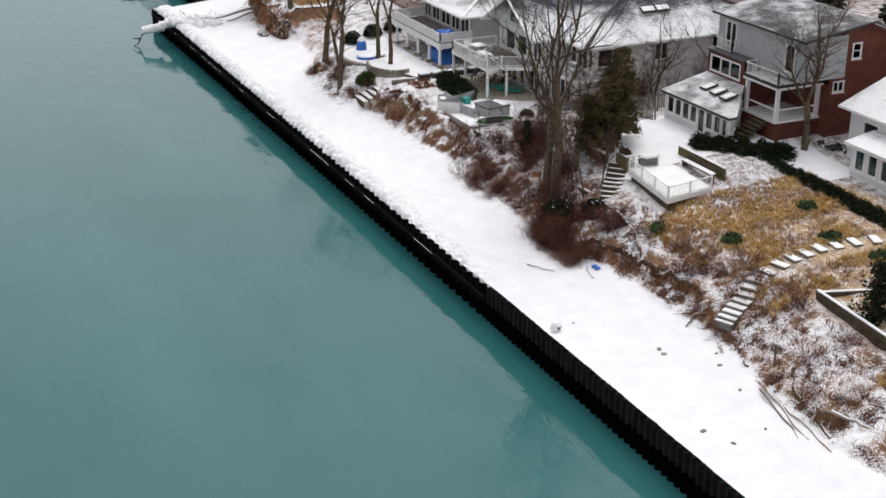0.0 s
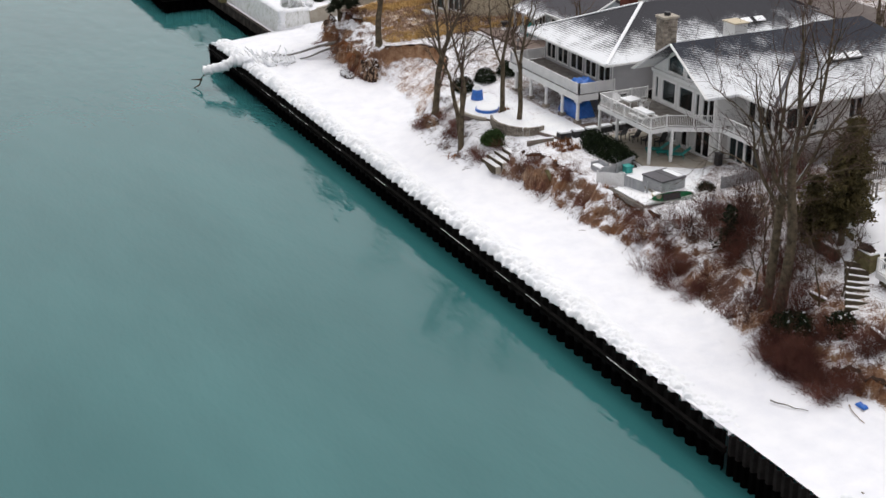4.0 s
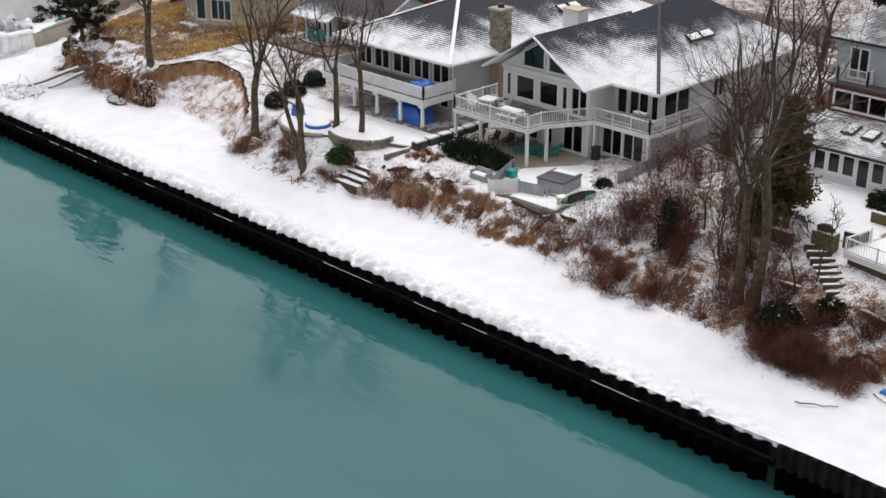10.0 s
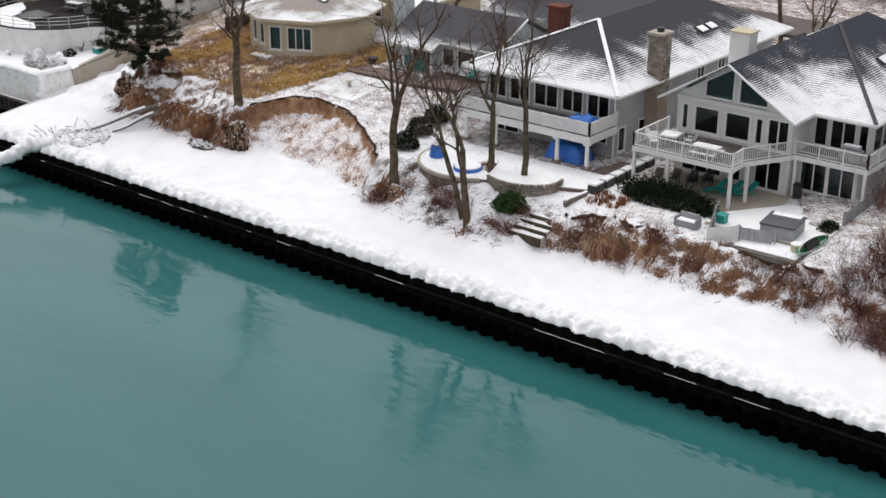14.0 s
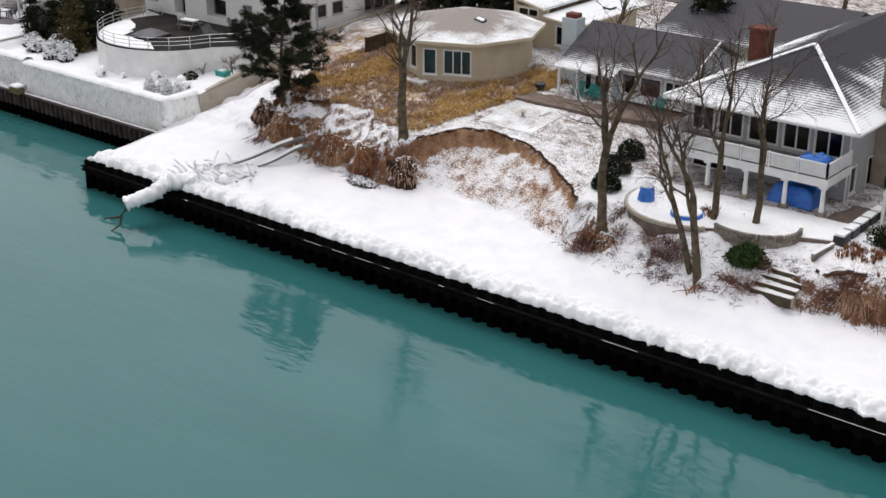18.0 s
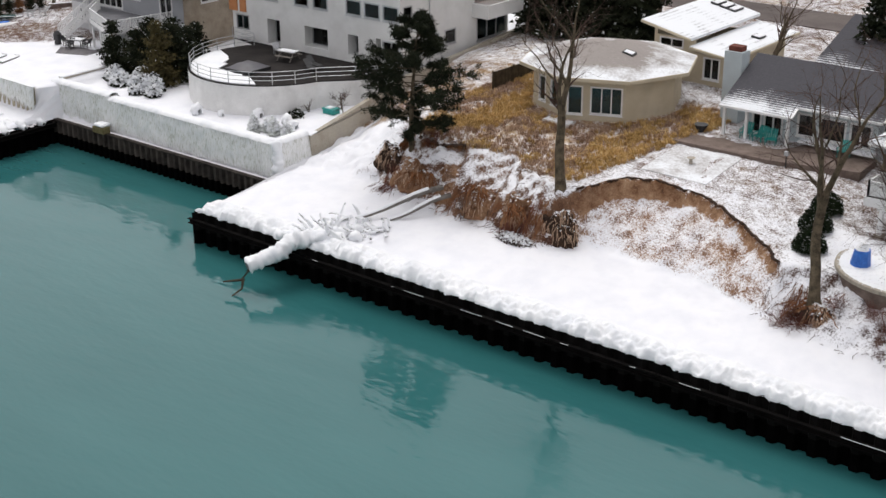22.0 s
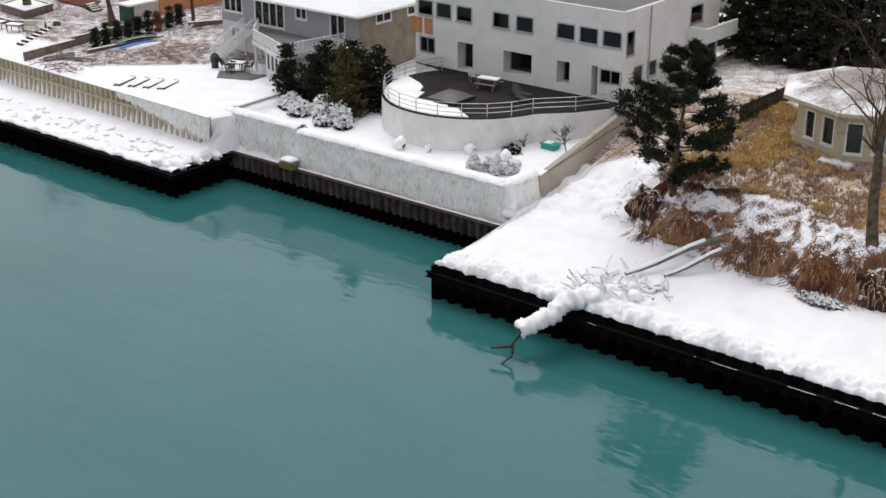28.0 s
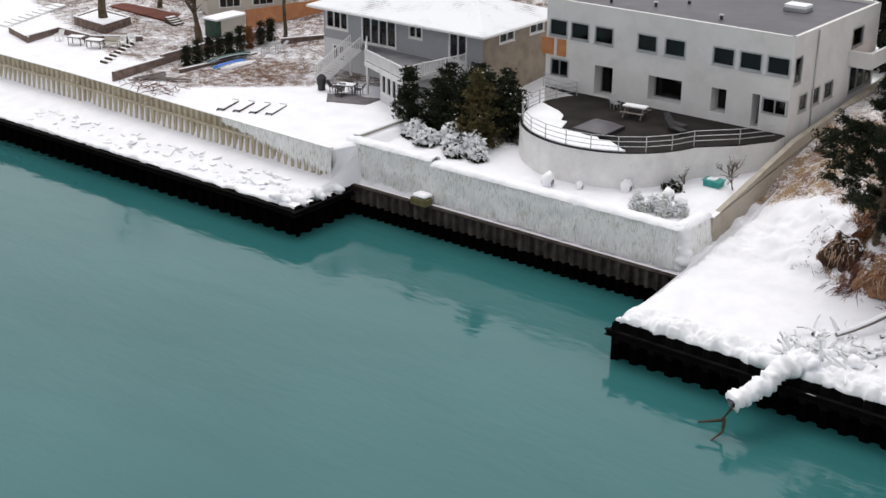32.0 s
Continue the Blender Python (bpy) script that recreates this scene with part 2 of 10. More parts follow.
PAINT_GREY = mat("grey_painted_wood", (0.30, 0.31, 0.32), (0.42, 0.43, 0.44), 1.5, 20, 0.6, vary=0.2)
SIDING_PALE = siding_mat("pale_blue_siding", (0.50, 0.56, 0.58))
SIDING_GREY = siding_mat("blue_grey_siding", (0.35, 0.36, 0.38))
SIDING_WHITE = siding_mat("white_siding", (0.66, 0.67, 0.68))
SIDING_MIST = siding_mat("misty_grey_siding", (0.40, 0.42, 0.43))
SIDING_CREAM = siding_mat("cream_siding", (0.55, 0.52, 0.45))
BRICK = mat("red_brick", (0.11, 0.036, 0.027), (0.20, 0.07, 0.05), 1.0, 18, 0.85, vary=0.35)
BRICK_TAN = mat("brown_brick", (0.26, 0.21, 0.16), (0.40, 0.34, 0.27), 1.0, 18, 0.85, vary=0.3)
STONE = mat("grey_field_stone", (0.20, 0.17, 0.14), (0.42, 0.37, 0.31), 1.5, 14, 0.85, vary=0.45)
ROOF_H1 = roof_mat("dark_shingles_under_snow", (0.045, 0.045, 0.052), 0.68, 0.095, 10.6, 13.4, 0.72)
ROOF_H2 = roof_mat("charcoal_shingles_under_snow", (0.036, 0.040, 0.052), 0.69, 0.095, 11.6, 14.8, 0.66)
ROOF_BLUE = roof_mat("slate_grey_shingles", (0.075, 0.073, 0.082), 0.62, 0.10, 9.5, 10.6, 0.55)
ROOF_OCT = roof_mat("grey_membrane_with_snow", (0.30, 0.27, 0.25), 0.53, 2.0, 10.4, 12.4)
ROOF_SNOW = roof_mat("snow_covered_shingles", (0.12, 0.11, 0.11), 0.74, 0.09, 9.0, 30.0)
ROOF_SUN = roof_mat("lightly_snowed_shingles", (0.10, 0.10, 0.105), 0.50, 0.055, 9.0, 40.0)
ROOF_HALF = roof_mat("thinly_snowed_shingles", (0.06, 0.06, 0.066), 0.45, 0.04, 9.0, 40.0)
ROOF_FLAT = mat("wet_dark_membrane", (0.06, 0.058, 0.068), (0.10, 0.096, 0.11), 0.5, 9, 0.5, stain=0.3)
ASPHALT = mat("wet_asphalt", (0.085, 0.070, 0.064), (0.15, 0.125, 0.115), 0.3, 9, 0.8, stain=0.2)
TERRACE = mat("wet_dark_paving", (0.014, 0.0125, 0.012), (0.036, 0.032, 0.030), 0.6, 12, 0.7, gloss=0.06)
DECK_GREY = mat("wet_grey_decking", (0.15, 0.15, 0.16), (0.25, 0.25, 0.26), 0.6, 12, 0.55)
PAVER_GREY = mat("grey_pavers", (0.10, 0.095, 0.10), (0.19, 0.18, 0.185), 1.2, 12, 0.8)
PAVER = mat("brown_pavers", (0.12, 0.09, 0.075), (0.22, 0.17, 0.145), 1.2, 12, 0.8)
GLASS = glass_mat("dark_window_glass", (0.10, 0.115, 0.12))
GLASS_TEAL = glass_mat("teal_window_glass", (0.22, 0.34, 0.36))
CURTAIN = mat("pale_curtain", (0.42, 0.45, 0.46), (0.60, 0.62, 0.62), 3, 12, 0.9)
# base colour kept dark: the dimness of unlit rooms is put into it
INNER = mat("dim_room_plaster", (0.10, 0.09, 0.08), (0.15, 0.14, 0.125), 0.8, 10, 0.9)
METAL = mat("galvanised_metal", (0.40, 0.41, 0.42), (0.55, 0.56, 0.57), 2, 20, 0.4, 0.7, 0.05)
BLACK = mat("black_metal", (0.012, 0.012, 0.013), (0.03, 0.03, 0.032), 2, 20, 0.5)
BLUE = mat("blue_tarpaulin", (0.015, 0.10, 0.42), (0.04, 0.19, 0.62), 2.5, 12, 0.45, bump=0.4)
TEAL = mat("teal_plastic", (0.01, 0.22, 0.20), (0.03, 0.36, 0.32), 2.0, 15, 0.45)
ORANGE = mat("orange_wood_panel", (0.42, 0.17, 0.07), (0.55, 0.25, 0.11), 1.2, 15, 0.6)
PAD = roof_mat("frosted_concrete", (0.36, 0.33, 0.31), 0.43, 3.0, 20.0, 40.0)
TIMBER_ROSE = mat("rosy_weathered_timber", (0.13, 0.095, 0.08), (0.29, 0.215, 0.185), 2, 22, 0.9, vary=0.3)
WOOD_GREY = mat("weathered_timber", (0.13, 0.115, 0.10), (0.27, 0.25, 0.225), 2, 22, 0.85, vary=0.3)
WOOD_DARK = mat("dark_timber", (0.05, 0.04, 0.028), (0.12, 0.095, 0.06), 2, 22, 0.85, vary=0.3)
DRIFT = mat("pale_driftwood", (0.22, 0.16, 0.12), (0.46, 0.38, 0.31), 2, 22, 0.9, bump=0.4)
WOOD_OLIVE = mat("mossy_timber", (0.10, 0.085, 0.035), (0.19, 0.165, 0.085), 2, 22, 0.85, vary=0.2)
BARK = mat("grey_brown_bark", (0.036, 0.028, 0.018), (0.155, 0.122, 0.082), 2.5, 18, 0.95, bump=0.6)
TWIG = mat("brown_twigs", (0.040, 0.025, 0.020), (0.13, 0.085, 0.068), 2, 12, 0.95, bump=0.0)
BRUSH = mat("russet_brush", (0.055, 0.020, 0.016), (0.20, 0.085, 0.062), 0.7, 8, 0.95, bump=0.0)
NEEDLE = mat("dark_pine_needles", (0.006, 0.009, 0.004), (0.026, 0.032, 0.015), 1.5, 7, 0.85, bump=0.0)
CEDAR = mat("olive_cedar_needles", (0.028, 0.025, 0.009), (0.125, 0.100, 0.042), 0.8, 5, 0.9, bump=0.0)
BOX_LEAF = mat("boxwood_leaves", (0.004, 0.008, 0.004), (0.022, 0.034, 0.014), 2, 7, 0.8, bump=0.0, gloss=0.1)
LAUREL = mat("bright_evergreen_leaves", (0.012, 0.030, 0.008), (0.065, 0.105, 0.035), 2, 7, 0.8, bump=0.0, gloss=0.1)
YUCCA = mat("grey_green_leaves", (0.02, 0.04, 0.015), (0.09, 0.13, 0.06), 2, 7, 0.9, bump=0.0)
GOLD_GRASS = mat("golden_dune_grass", (0.38, 0.24, 0.085), (0.72, 0.50, 0.22), 0.8, 6, 0.95, bump=0.0)
FADED_GRASS = mat("faded_brown_grass", (0.28, 0.175, 0.12), (0.52, 0.37, 0.26), 0.8, 6, 0.95, bump=0.0)
SOD = mat("dark_torn_sod", (0.018, 0.011, 0.008), (0.075, 0.045, 0.030), 1.5, 12, 0.95, bump=0.5)
EARTH = mat("orange_brown_earth", (0.12, 0.058, 0.032), (0.34, 0.20, 0.115), 1.2, 9, 0.95, bump=0.5)
SAPLING = mat("dark_reddish_saplings", (0.030, 0.016, 0.014), (0.11, 0.058, 0.048), 1.0, 8, 0.95, bump=0.0)
DOGWOOD = mat("dark_red_stems", (0.035, 0.012, 0.012), (0.13, 0.045, 0.042), 0.7, 8, 0.95, bump=0.0)
RUST_GRASS = mat("rusty_dry_grass", (0.13, 0.05, 0.022), (0.27, 0.125, 0.055), 1.2, 6, 0.95, bump=0.0)


# ---- mesh helpers ----
def place(name, verts, faces, material, parent=None, label="", smooth=False):
    me = bpy.data.meshes.new(name)
    me.from_pydata([tuple(v) for v in verts], [], [tuple(f) for f in faces])
    me.materials.append(material)
    if smooth:
        me.shade_smooth()
    me.update()
    ob = new(name, me)
    if parent:
        ob.parent = parent
        ob.matrix_parent_inverse = parent.matrix_basis.inverted()
    if label:
        tagged(ob, label)
    return ob


def part(name, bm, material, parent=None, label="", smooth=False):
    me = bpy.data.meshes.new(name)
    bmesh.ops.recalc_face_normals(bm, faces=bm.faces)
    bm.to_mesh(me)
    bm.free()
    me.materials.append(material)
    if smooth:
        me.shade_smooth()
    ob = new(name, me)
    if parent:
        ob.parent = parent
        ob.matrix_parent_inverse = parent.matrix_basis.inverted()
    if label:
        tagged(ob, label)
    return ob


def thing(name, at, label, category, group=""):
    e = new(name)
    e.empty_display_size = 0.3
    e.location = at
    e.matrix_basis = Matrix.Translation(at)
    return tagged(e, label, category, group)


def hexa(bm, pts, bevel=0.0):
    """A block from its four lower and four upper corners."""
    v = [bm.verts.new(p) for p in pts]
    fs = [bm.faces.new([v[i] for i in f]) for f in ((3, 2, 1, 0), (4, 5, 6, 7), (0, 1, 5, 4), (1, 2, 6, 5), (2, 3, 7, 6), (3, 0, 4, 7))]
    if bevel:
        bmesh.ops.bevel(bm, geom=list({e for f in fs for e in f.edges}), offset=bevel, segments=1, affect="EDGES", profile=0.5)


def box(bm, x0, y0, z0, x1, y1, z1, bevel=0.0):
    hexa(bm, [(x0, y0, z0), (x1, y0, z0), (x1, y1, z0), (x0, y1, z0), (x0, y0, z1), (x1, y0, z1), (x1, y1, z1), (x0, y1, z1)], bevel)


def bar(bm, p, q, w, h=None, up=(0, 0, 1)):
    """A square bar from p to q, w wide and h high."""
    p, q = Vector(p), Vector(q)
    d = (q - p).normalized()
    s = d.cross(Vector(up))
    s = s.normalized() if s.length > 1e-4 else Vector((1, 0, 0))
    u = s.cross(d)
    s, u = s * w / 2, u * (h or w) / 2
    hexa(bm, [p - s - u, p + s - u, q + s - u, q - s - u, p - s + u, p + s + u, q + s + u, q - s + u])


def tube(bm, p, q, r0, r1=None, n=8):
    p, q = Vector(p), Vector(q)
    r1 = r0 if r1 is None else r1
    d = (q - p).normalized()
    a = d.orthogonal().normalized()
    b = d.cross(a)
    rings = [[bm.verts.new(c + r * (math.cos(k * math.tau / n) * a + math.sin(k * math.tau / n) * b)) for k in range(n)] for c, r in ((p, r0), (q, r1))]
    for k in range(n):
        bm.faces.new((rings[0][k], rings[0][(k + 1) % n], rings[1][(k + 1) % n], rings[1][k]))
    bm.faces.new(rings[0][::-1])
    bm.faces.new(rings[1])


def prism(bm, poly, z0, z1):
    """A vertical prism over a plan polygon; z0, z1: one height or one per corner."""
    n = len(poly)
    lo = [bm.verts.new((*p[:2], z0 if isinstance(z0, (int, float)) else z0[i])) for i, p in enumerate(poly)]
    hi = [bm.verts.new((*p[:2], z1 if isinstance(z1, (int, float)) else z1[i])) for i, p in enumerate(poly)]
    bm.faces.new(lo[::-1])
    bm.faces.new(hi)
    for i in range(n):
        bm.faces.new((lo[i], lo[(i + 1) % n], hi[(i + 1) % n], hi[i]))


def slab(bm, pts, t):
    """A sheet of thickness t hanging under a 3D polygon."""
    hi = [bm.verts.new(p) for p in pts]
    lo = [bm.verts.new((p[0], p[1], p[2] - t)) for p in pts]
    bm.faces.new(hi)
    bm.faces.new(lo[::-1])
    n = len(pts)
    for i in range(n):
        bm.faces.new((hi[i], lo[i], lo[(i + 1) % n], hi[(i + 1) % n]))


class Plane:
    """A wall's own axes: u along it from a to b, v up, w outwards (to the right of a-b)."""

    def __init__(self, a, b):
        self.a = Vector((a[0], a[1], 0))
        self.d = (Vector((b[0], b[1], 0)) - self.a).normalized()
        self.n = Vector((self.d.y, -self.d.x, 0))
        self.length = (Vector((b[0], b[1], 0)) - self.a).length

    def at(self, u, v, w=0.0):
        return self.a + self.d * u + self.n * w + Vector((0, 0, v))

    def block(self, bm, u0, v0, w0, u1, v1, w1):
        hexa(bm, [self.at(u0, v0, w1), self.at(u1, v0, w1), self.at(u1, v0, w0), self.at(u0, v0, w0),
                  self.at(u0, v1, w1), self.at(u1, v1, w1), self.at(u1, v1, w0), self.at(u0, v1, w0)])


def holed(bm, pl, cols, rows, w0, w1, solid):
    """One connected slab over a grid of u and v lines, with the cells left out that solid(u, v) refuses."""
    V = {}

    def vert(i, j, k):
        if (i, j, k) not in V:
            V[i, j, k] = bm.verts.new(pl.at(cols[i], rows[j], (w0, w1)[k]))
        return V[i, j, k]

    ok = {(i, j) for i in range(len(cols) - 1) for j in range(len(rows) - 1) if solid((cols[i] + cols[i + 1]) / 2, (rows[j] + rows[j + 1]) / 2)}
    for i, j in ok:
        for k in (0, 1):
            q = [vert(i, j, k), vert(i + 1, j, k), vert(i + 1, j + 1, k), vert(i, j + 1, k)]
            bm.faces.new(q if k else q[::-1])
        for (di, dj), (p, q) in (((0, -1), ((i, j), (i + 1, j))), ((1, 0), ((i + 1, j), (i + 1, j + 1))), ((0, 1), ((i + 1, j + 1), (i, j + 1))), ((-1, 0), ((i, j + 1), (i, j)))):
            if (i + di, j + dj) not in ok:
                bm.faces.new((vert(*p, 1), vert(*p, 0), vert(*q, 0), vert(*q, 1)))


def lines(values):
    out = []
    for v in sorted(values):
        if not out or v - out[-1] > 1e-4:
            out.append(v)
    return out


def wall(parent, a, b, z0, z1, material, holes=(), thick=0.25, label="", name="wall"):
    """A wall with openings right through it; holes: (u0, u1, v0, v1) in metres along it and in height."""
    pl, bm = Plane(a, b), bmesh.new()
    cols = lines([0.0, pl.length] + [u for h in holes for u in h[:2]])
    rows = lines([z0, z1] + [v for h in holes for v in h[2:4]])
    holed(bm, pl, cols, rows, -thick, 0.004, lambda u, v: not any(h[0] < u < h[1] and h[2] < v < h[3] for h in holes))
    return part(name, bm, material, parent, label)


def window(parent, a, b, hole, cols=1, rows=1, frame_mat=None, glass=None, trim=0.08, sill=True, label="", name="window", back=None):
    """A window in a wall's opening: outer frame and bars, a sill and one pane per light."""
    pl, bm = Plane(a, b), bmesh.new()
    u0, u1, v0, v1 = hole
    f = trim
    us = [u0 + f + (u1 - u0 - 2 * f) * k / cols for k in range(cols + 1)]
    vs = [v0 + f + (v1 - v0 - 2 * f) * k / rows for k in range(rows + 1)]
    gu = lines([u0 - 0.04, u1 + 0.04, us[0], us[-1]] + [u + d for u in us[1:-1] for d in (-f / 2, f / 2)])
    gv = lines([v0 - 0.04, v1 + 0.04, vs[0], vs[-1]] + [v + d for v in vs[1:-1] for d in (-f / 3, f / 3)])

    def is_bar(u, v):
        return u < us[0] or u > us[-1] or v < vs[0] or v > vs[-1] or any(abs(u - c) < f / 2 for c in us[1:-1]) or any(abs(v - c) < f / 3 for c in vs[1:-1])

    holed(bm, pl, gu, gv, -0.14, 0.03, is_bar)
    win = part(name, bm, frame_mat or PAINT_WHITE, parent, label)
    for k in range(cols):
        for j in range(rows):
            p = bmesh.new()
            pl.block(p, us[k] + 0.001, vs[j] + 0.001, -0.085, us[k + 1] - 0.001, vs[j + 1] - 0.001, -0.075)
            ob = part("pane", p, glass or GLASS, win)
            ob.visible_shadow = False
    if sill:
        s = bmesh.new()
        pl.block(s, u0 - 0.08, v0 - 0.10, 0.0, u1 + 0.08, v0 - 0.042, 0.09)
        part("sill", s, frame_mat or PAINT_WHITE, win)
    if back:
        c = bmesh.new()
        pl.block(c, u0 + 0.05, v0, -0.5, u1 - 0.05, v1, -0.45)
        part("curtain", c, back, win, "pale drawn curtain")
    return win


def glazed(parent, a, b, z0, z1, material, holes, thick=0.25, label="", **kw):
    """A wall and the windows in its openings; a hole is (u0, u1, v0, v1, cols, rows)."""
    w = wall(parent, a, b, z0, z1, material, [h[:4] for h in holes], thick, label)
    for h in holes:
        window(parent, a, b, h[:4], *(h[4:6] or (1, 1)), **kw)
    return w


def railing(name, pts, z, height, material, label, gap=0.13, infill="baluster", post_gap=2.0, closed=False, picket=0.035, cap=0.10):
    """A guard rail along plan points: posts, top and bottom rail, balusters or a panel between."""
    t = thing(name, (*pts[0], z), label, "railing")
    for a, b in zip(pts, pts[1:]):
        pl = Plane(a, b)
        n = max(1, round(pl.length / post_gap))
        for k in range(n + 1):
            bm = bmesh.new()
            u = pl.length * k / n
            pl.block(bm, u - 0.055, z, -0.055, u + 0.055, z + height + 0.06, 0.055)
            part("post", bm, material, t)
        for k in range(n):
            u0, u1 = pl.length * k / n + 0.055, pl.length * (k + 1) / n - 0.055
            bm = bmesh.new()
            pl.block(bm, u0, z + height - 0.06, -cap / 2, u1, z + height, cap / 2)
            part("top_rail", bm, material, t)
            bm = bmesh.new()
            pl.block(bm, u0, z + 0.08, -0.03, u1, z + 0.14, 0.03)
            part("bottom_rail", bm, material, t)
            if infill == "baluster":
                m = int((u1 - u0) / gap)
                for j in range(1, m):
                    bm = bmesh.new()
                    u = u0 + (u1 - u0) * j / m
                    pl.block(bm, u - picket / 2, z + 0.14, -picket / 2, u + picket / 2, z + height - 0.06, picket / 2)
                    part("baluster", bm, material, t)
            elif infill == "panel":
                bm = bmesh.new()
                pl.block(bm, u0, z + 0.141, -0.012, u1, z + height - 0.061, 0.012)
                part("panel", bm, material, t)
            elif infill == "bars":
                for j in (1, 2):
                    bm = bmesh.new()
                    v = z + 0.14 + (height - 0.2) * j / 3
                    pl.block(bm, u0, v - 0.02, -0.02, u1, v + 0.02, 0.02)
                    part("middle_rail", bm, material, t)
    return t


# ---- terrain: profiles from the seawall inland, at stations along the shore ----
STATIONS = []


def station(x, *yz):
    STATIONS.append((x, yz))


# each: behind the wall, mid beach, toe, mid slope, top edge, garden, house line, back garden
station(-140, (2.4, 1.6), (4.5, 1.9), (8.5, 2.3), (8.62, 4.3), (8.9, 4.5), (14, 4.7), (24, 5.2), (60, 8.0))
station(-60, (2.4, 1.6), (4.5, 1.9), (8.0, 2.3), (8.12, 4.3), (8.5, 4.5), (14, 4.7), (24, 5.0), (60, 7.5))
station(-28.2, (2.4, 1.6), (4.5, 1.9), (6.9, 2.3), (7.02, 4.3), (7.4, 4.5), (13, 4.6), (24, 4.8), (60, 7.0))
station(-27.5, (8.7, 1.6), (9.0, 2.0), (9.3, 3.0), (9.6, 3.8), (10.2, 3.9), (13, 4.0), (24, 4.6), (60, 7.0))
station(-0.95, (8.7, 1.6), (9.0, 2.0), (9.3, 3.0), (9.6, 3.8), (10.2, 3.9), (13, 4.0), (24, 4.6), (60, 7.0))
station(-0.62, (8.7, 2.3), (9.5, 2.4), (11.0, 2.5), (14.0, 2.7), (18.0, 3.4), (24, 5.3), (32, 7.0), (60, 7.6))
station(0.1, (8.6, 2.3), (9.5, 2.4), (11.0, 2.5), (14.0, 2.7), (18.0, 3.4), (24, 5.3), (32, 7.0), (60, 7.6))
station(0.2, (0.3, 1.75), (5.0, 2.1), (11.0, 2.5), (14.0, 2.7), (18.0, 3.4), (24, 5.3), (32, 7.0), (60, 7.6))
station(4, (0.3, 1.8), (5.0, 2.2), (11.4, 2.7), (13.6, 3.6), (17.4, 5.2), (22, 6.4), (30, 7.4), (60, 7.6))
station(10, (0.3, 1.8), (5.0, 2.2), (10.0, 2.8), (11.2, 4.6), (13.5, 6.1), (20, 7.0), (28, 7.5), (60, 7.6))
station(16, (0.3, 1.8), (4.5, 2.2), (9.1, 2.7), (10.6, 4.4), (13.4, 6.1), (18, 7.0), (24, 7.5), (60, 7.6))
station(18.4, (0.3, 1.8), (4.5, 2.2), (9.0, 2.7), (10.8, 4.3), (14.2, 6.1), (18, 6.9), (24, 7.4), (60, 7.6))
station(20.6, (0.3, 1.8), (4.5, 2.2), (8.6, 2.7), (9.8, 4.6), (11.8, 6.0), (18, 6.8), (24, 7.4), (60, 7.6))
station(24, (0.3, 1.8), (4.5, 2.2), (8.3, 2.7), (9.4, 4.6), (10.5, 5.9), (17, 6.5), (24, 7.2), (60, 7.6))
station(25.6, (0.3, 1.8), (4.6, 2.2), (9.2, 2.7), (11.6, 4.6), (12.2, 6.0), (17, 6.5), (24, 7.2), (60, 7.6))
station(26.6, (0.3, 1.8), (4.8, 2.2), (10.0, 2.7), (13.85, 5.1), (14.1, 6.2), (17.4, 6.5), (24, 7.1), (60, 7.6))
station(28.8, (0.3, 1.8), (4.8, 2.2), (10.4, 2.7), (14.75, 5.2), (15.0, 6.25), (18, 6.5), (24, 7.1), (60, 7.6))
station(30.6, (0.3, 1.8), (4.8, 2.2), (10.1, 2.7), (14.75, 5.2), (15.0, 6.2), (18, 6.6), (24, 7.1), (60, 7.6))
station(32.4, (0.3, 1.8), (4.8, 2.2), (9.9, 2.7), (14.3, 5.4), (14.55, 6.15), (18, 6.5), (24, 7.1), (60, 7.6))
station(34.4, (0.3, 1.8), (4.6, 2.2), (9.6, 2.7), (13.35, 5.4), (13.6, 6.05), (17.6, 6.4), (24, 7.0), (60, 7.5))
station(36.6, (0.3, 1.8), (4.5, 2.2), (9.0, 2.7), (12.05, 5.2), (12.35, 5.85), (17, 6.2), (24, 6.9), (60, 7.4))
station(38.6, (0.3, 1.8), (4.4, 2.2), (8.3, 2.7), (10.7, 4.9), (11.05, 5.55), (16.4, 5.9), (24, 6.7), (60, 7.3))
station(40.6, (0.3, 1.8), (4.0, 2.2), (7.4, 2.7), (9.0, 4.2), (9.5, 5.2), (15, 5.6), (24, 6.2), (60, 7.2))
station(44, (0.3, 1.8), (3.6, 2.2), (6.3, 2.7), (8.2, 3.8), (11.0, 5.0), (14, 5.4), (24, 5.5), (60, 7.0))
station(50, (0.3, 1.8), (3.6, 2.2), (6.0, 2.7), (7.4, 3.9), (9.4, 5.15), (14, 5.4), (24, 5.5), (60, 7.0))
station(55, (0.3, 1.8), (3.6, 2.2), (6.2, 2.9), (8.0, 3.9), (10.2, 4.9), (14, 5.3), (24, 5.4), (60, 7.0))
station(59, (0.3, 1.8), (4.5, 2.2), (8.1, 2.7), (9.0, 4.2), (9.9, 5.0), (14, 5.2), (24, 5.3), (60, 7.0))
station(67.5, (0.3, 1.8), (4.5, 2.2), (8.2, 2.7), (9.6, 4.2), (10.3, 5.1), (14, 5.2), (24, 5.3), (60, 7.2))
station(77, (0.3, 1.8), (4.5, 2.2), (8.4, 2.7), (9.8, 4.0), (11.0, 4.9), (15, 5.4), (24, 6.2), (60, 7.4))
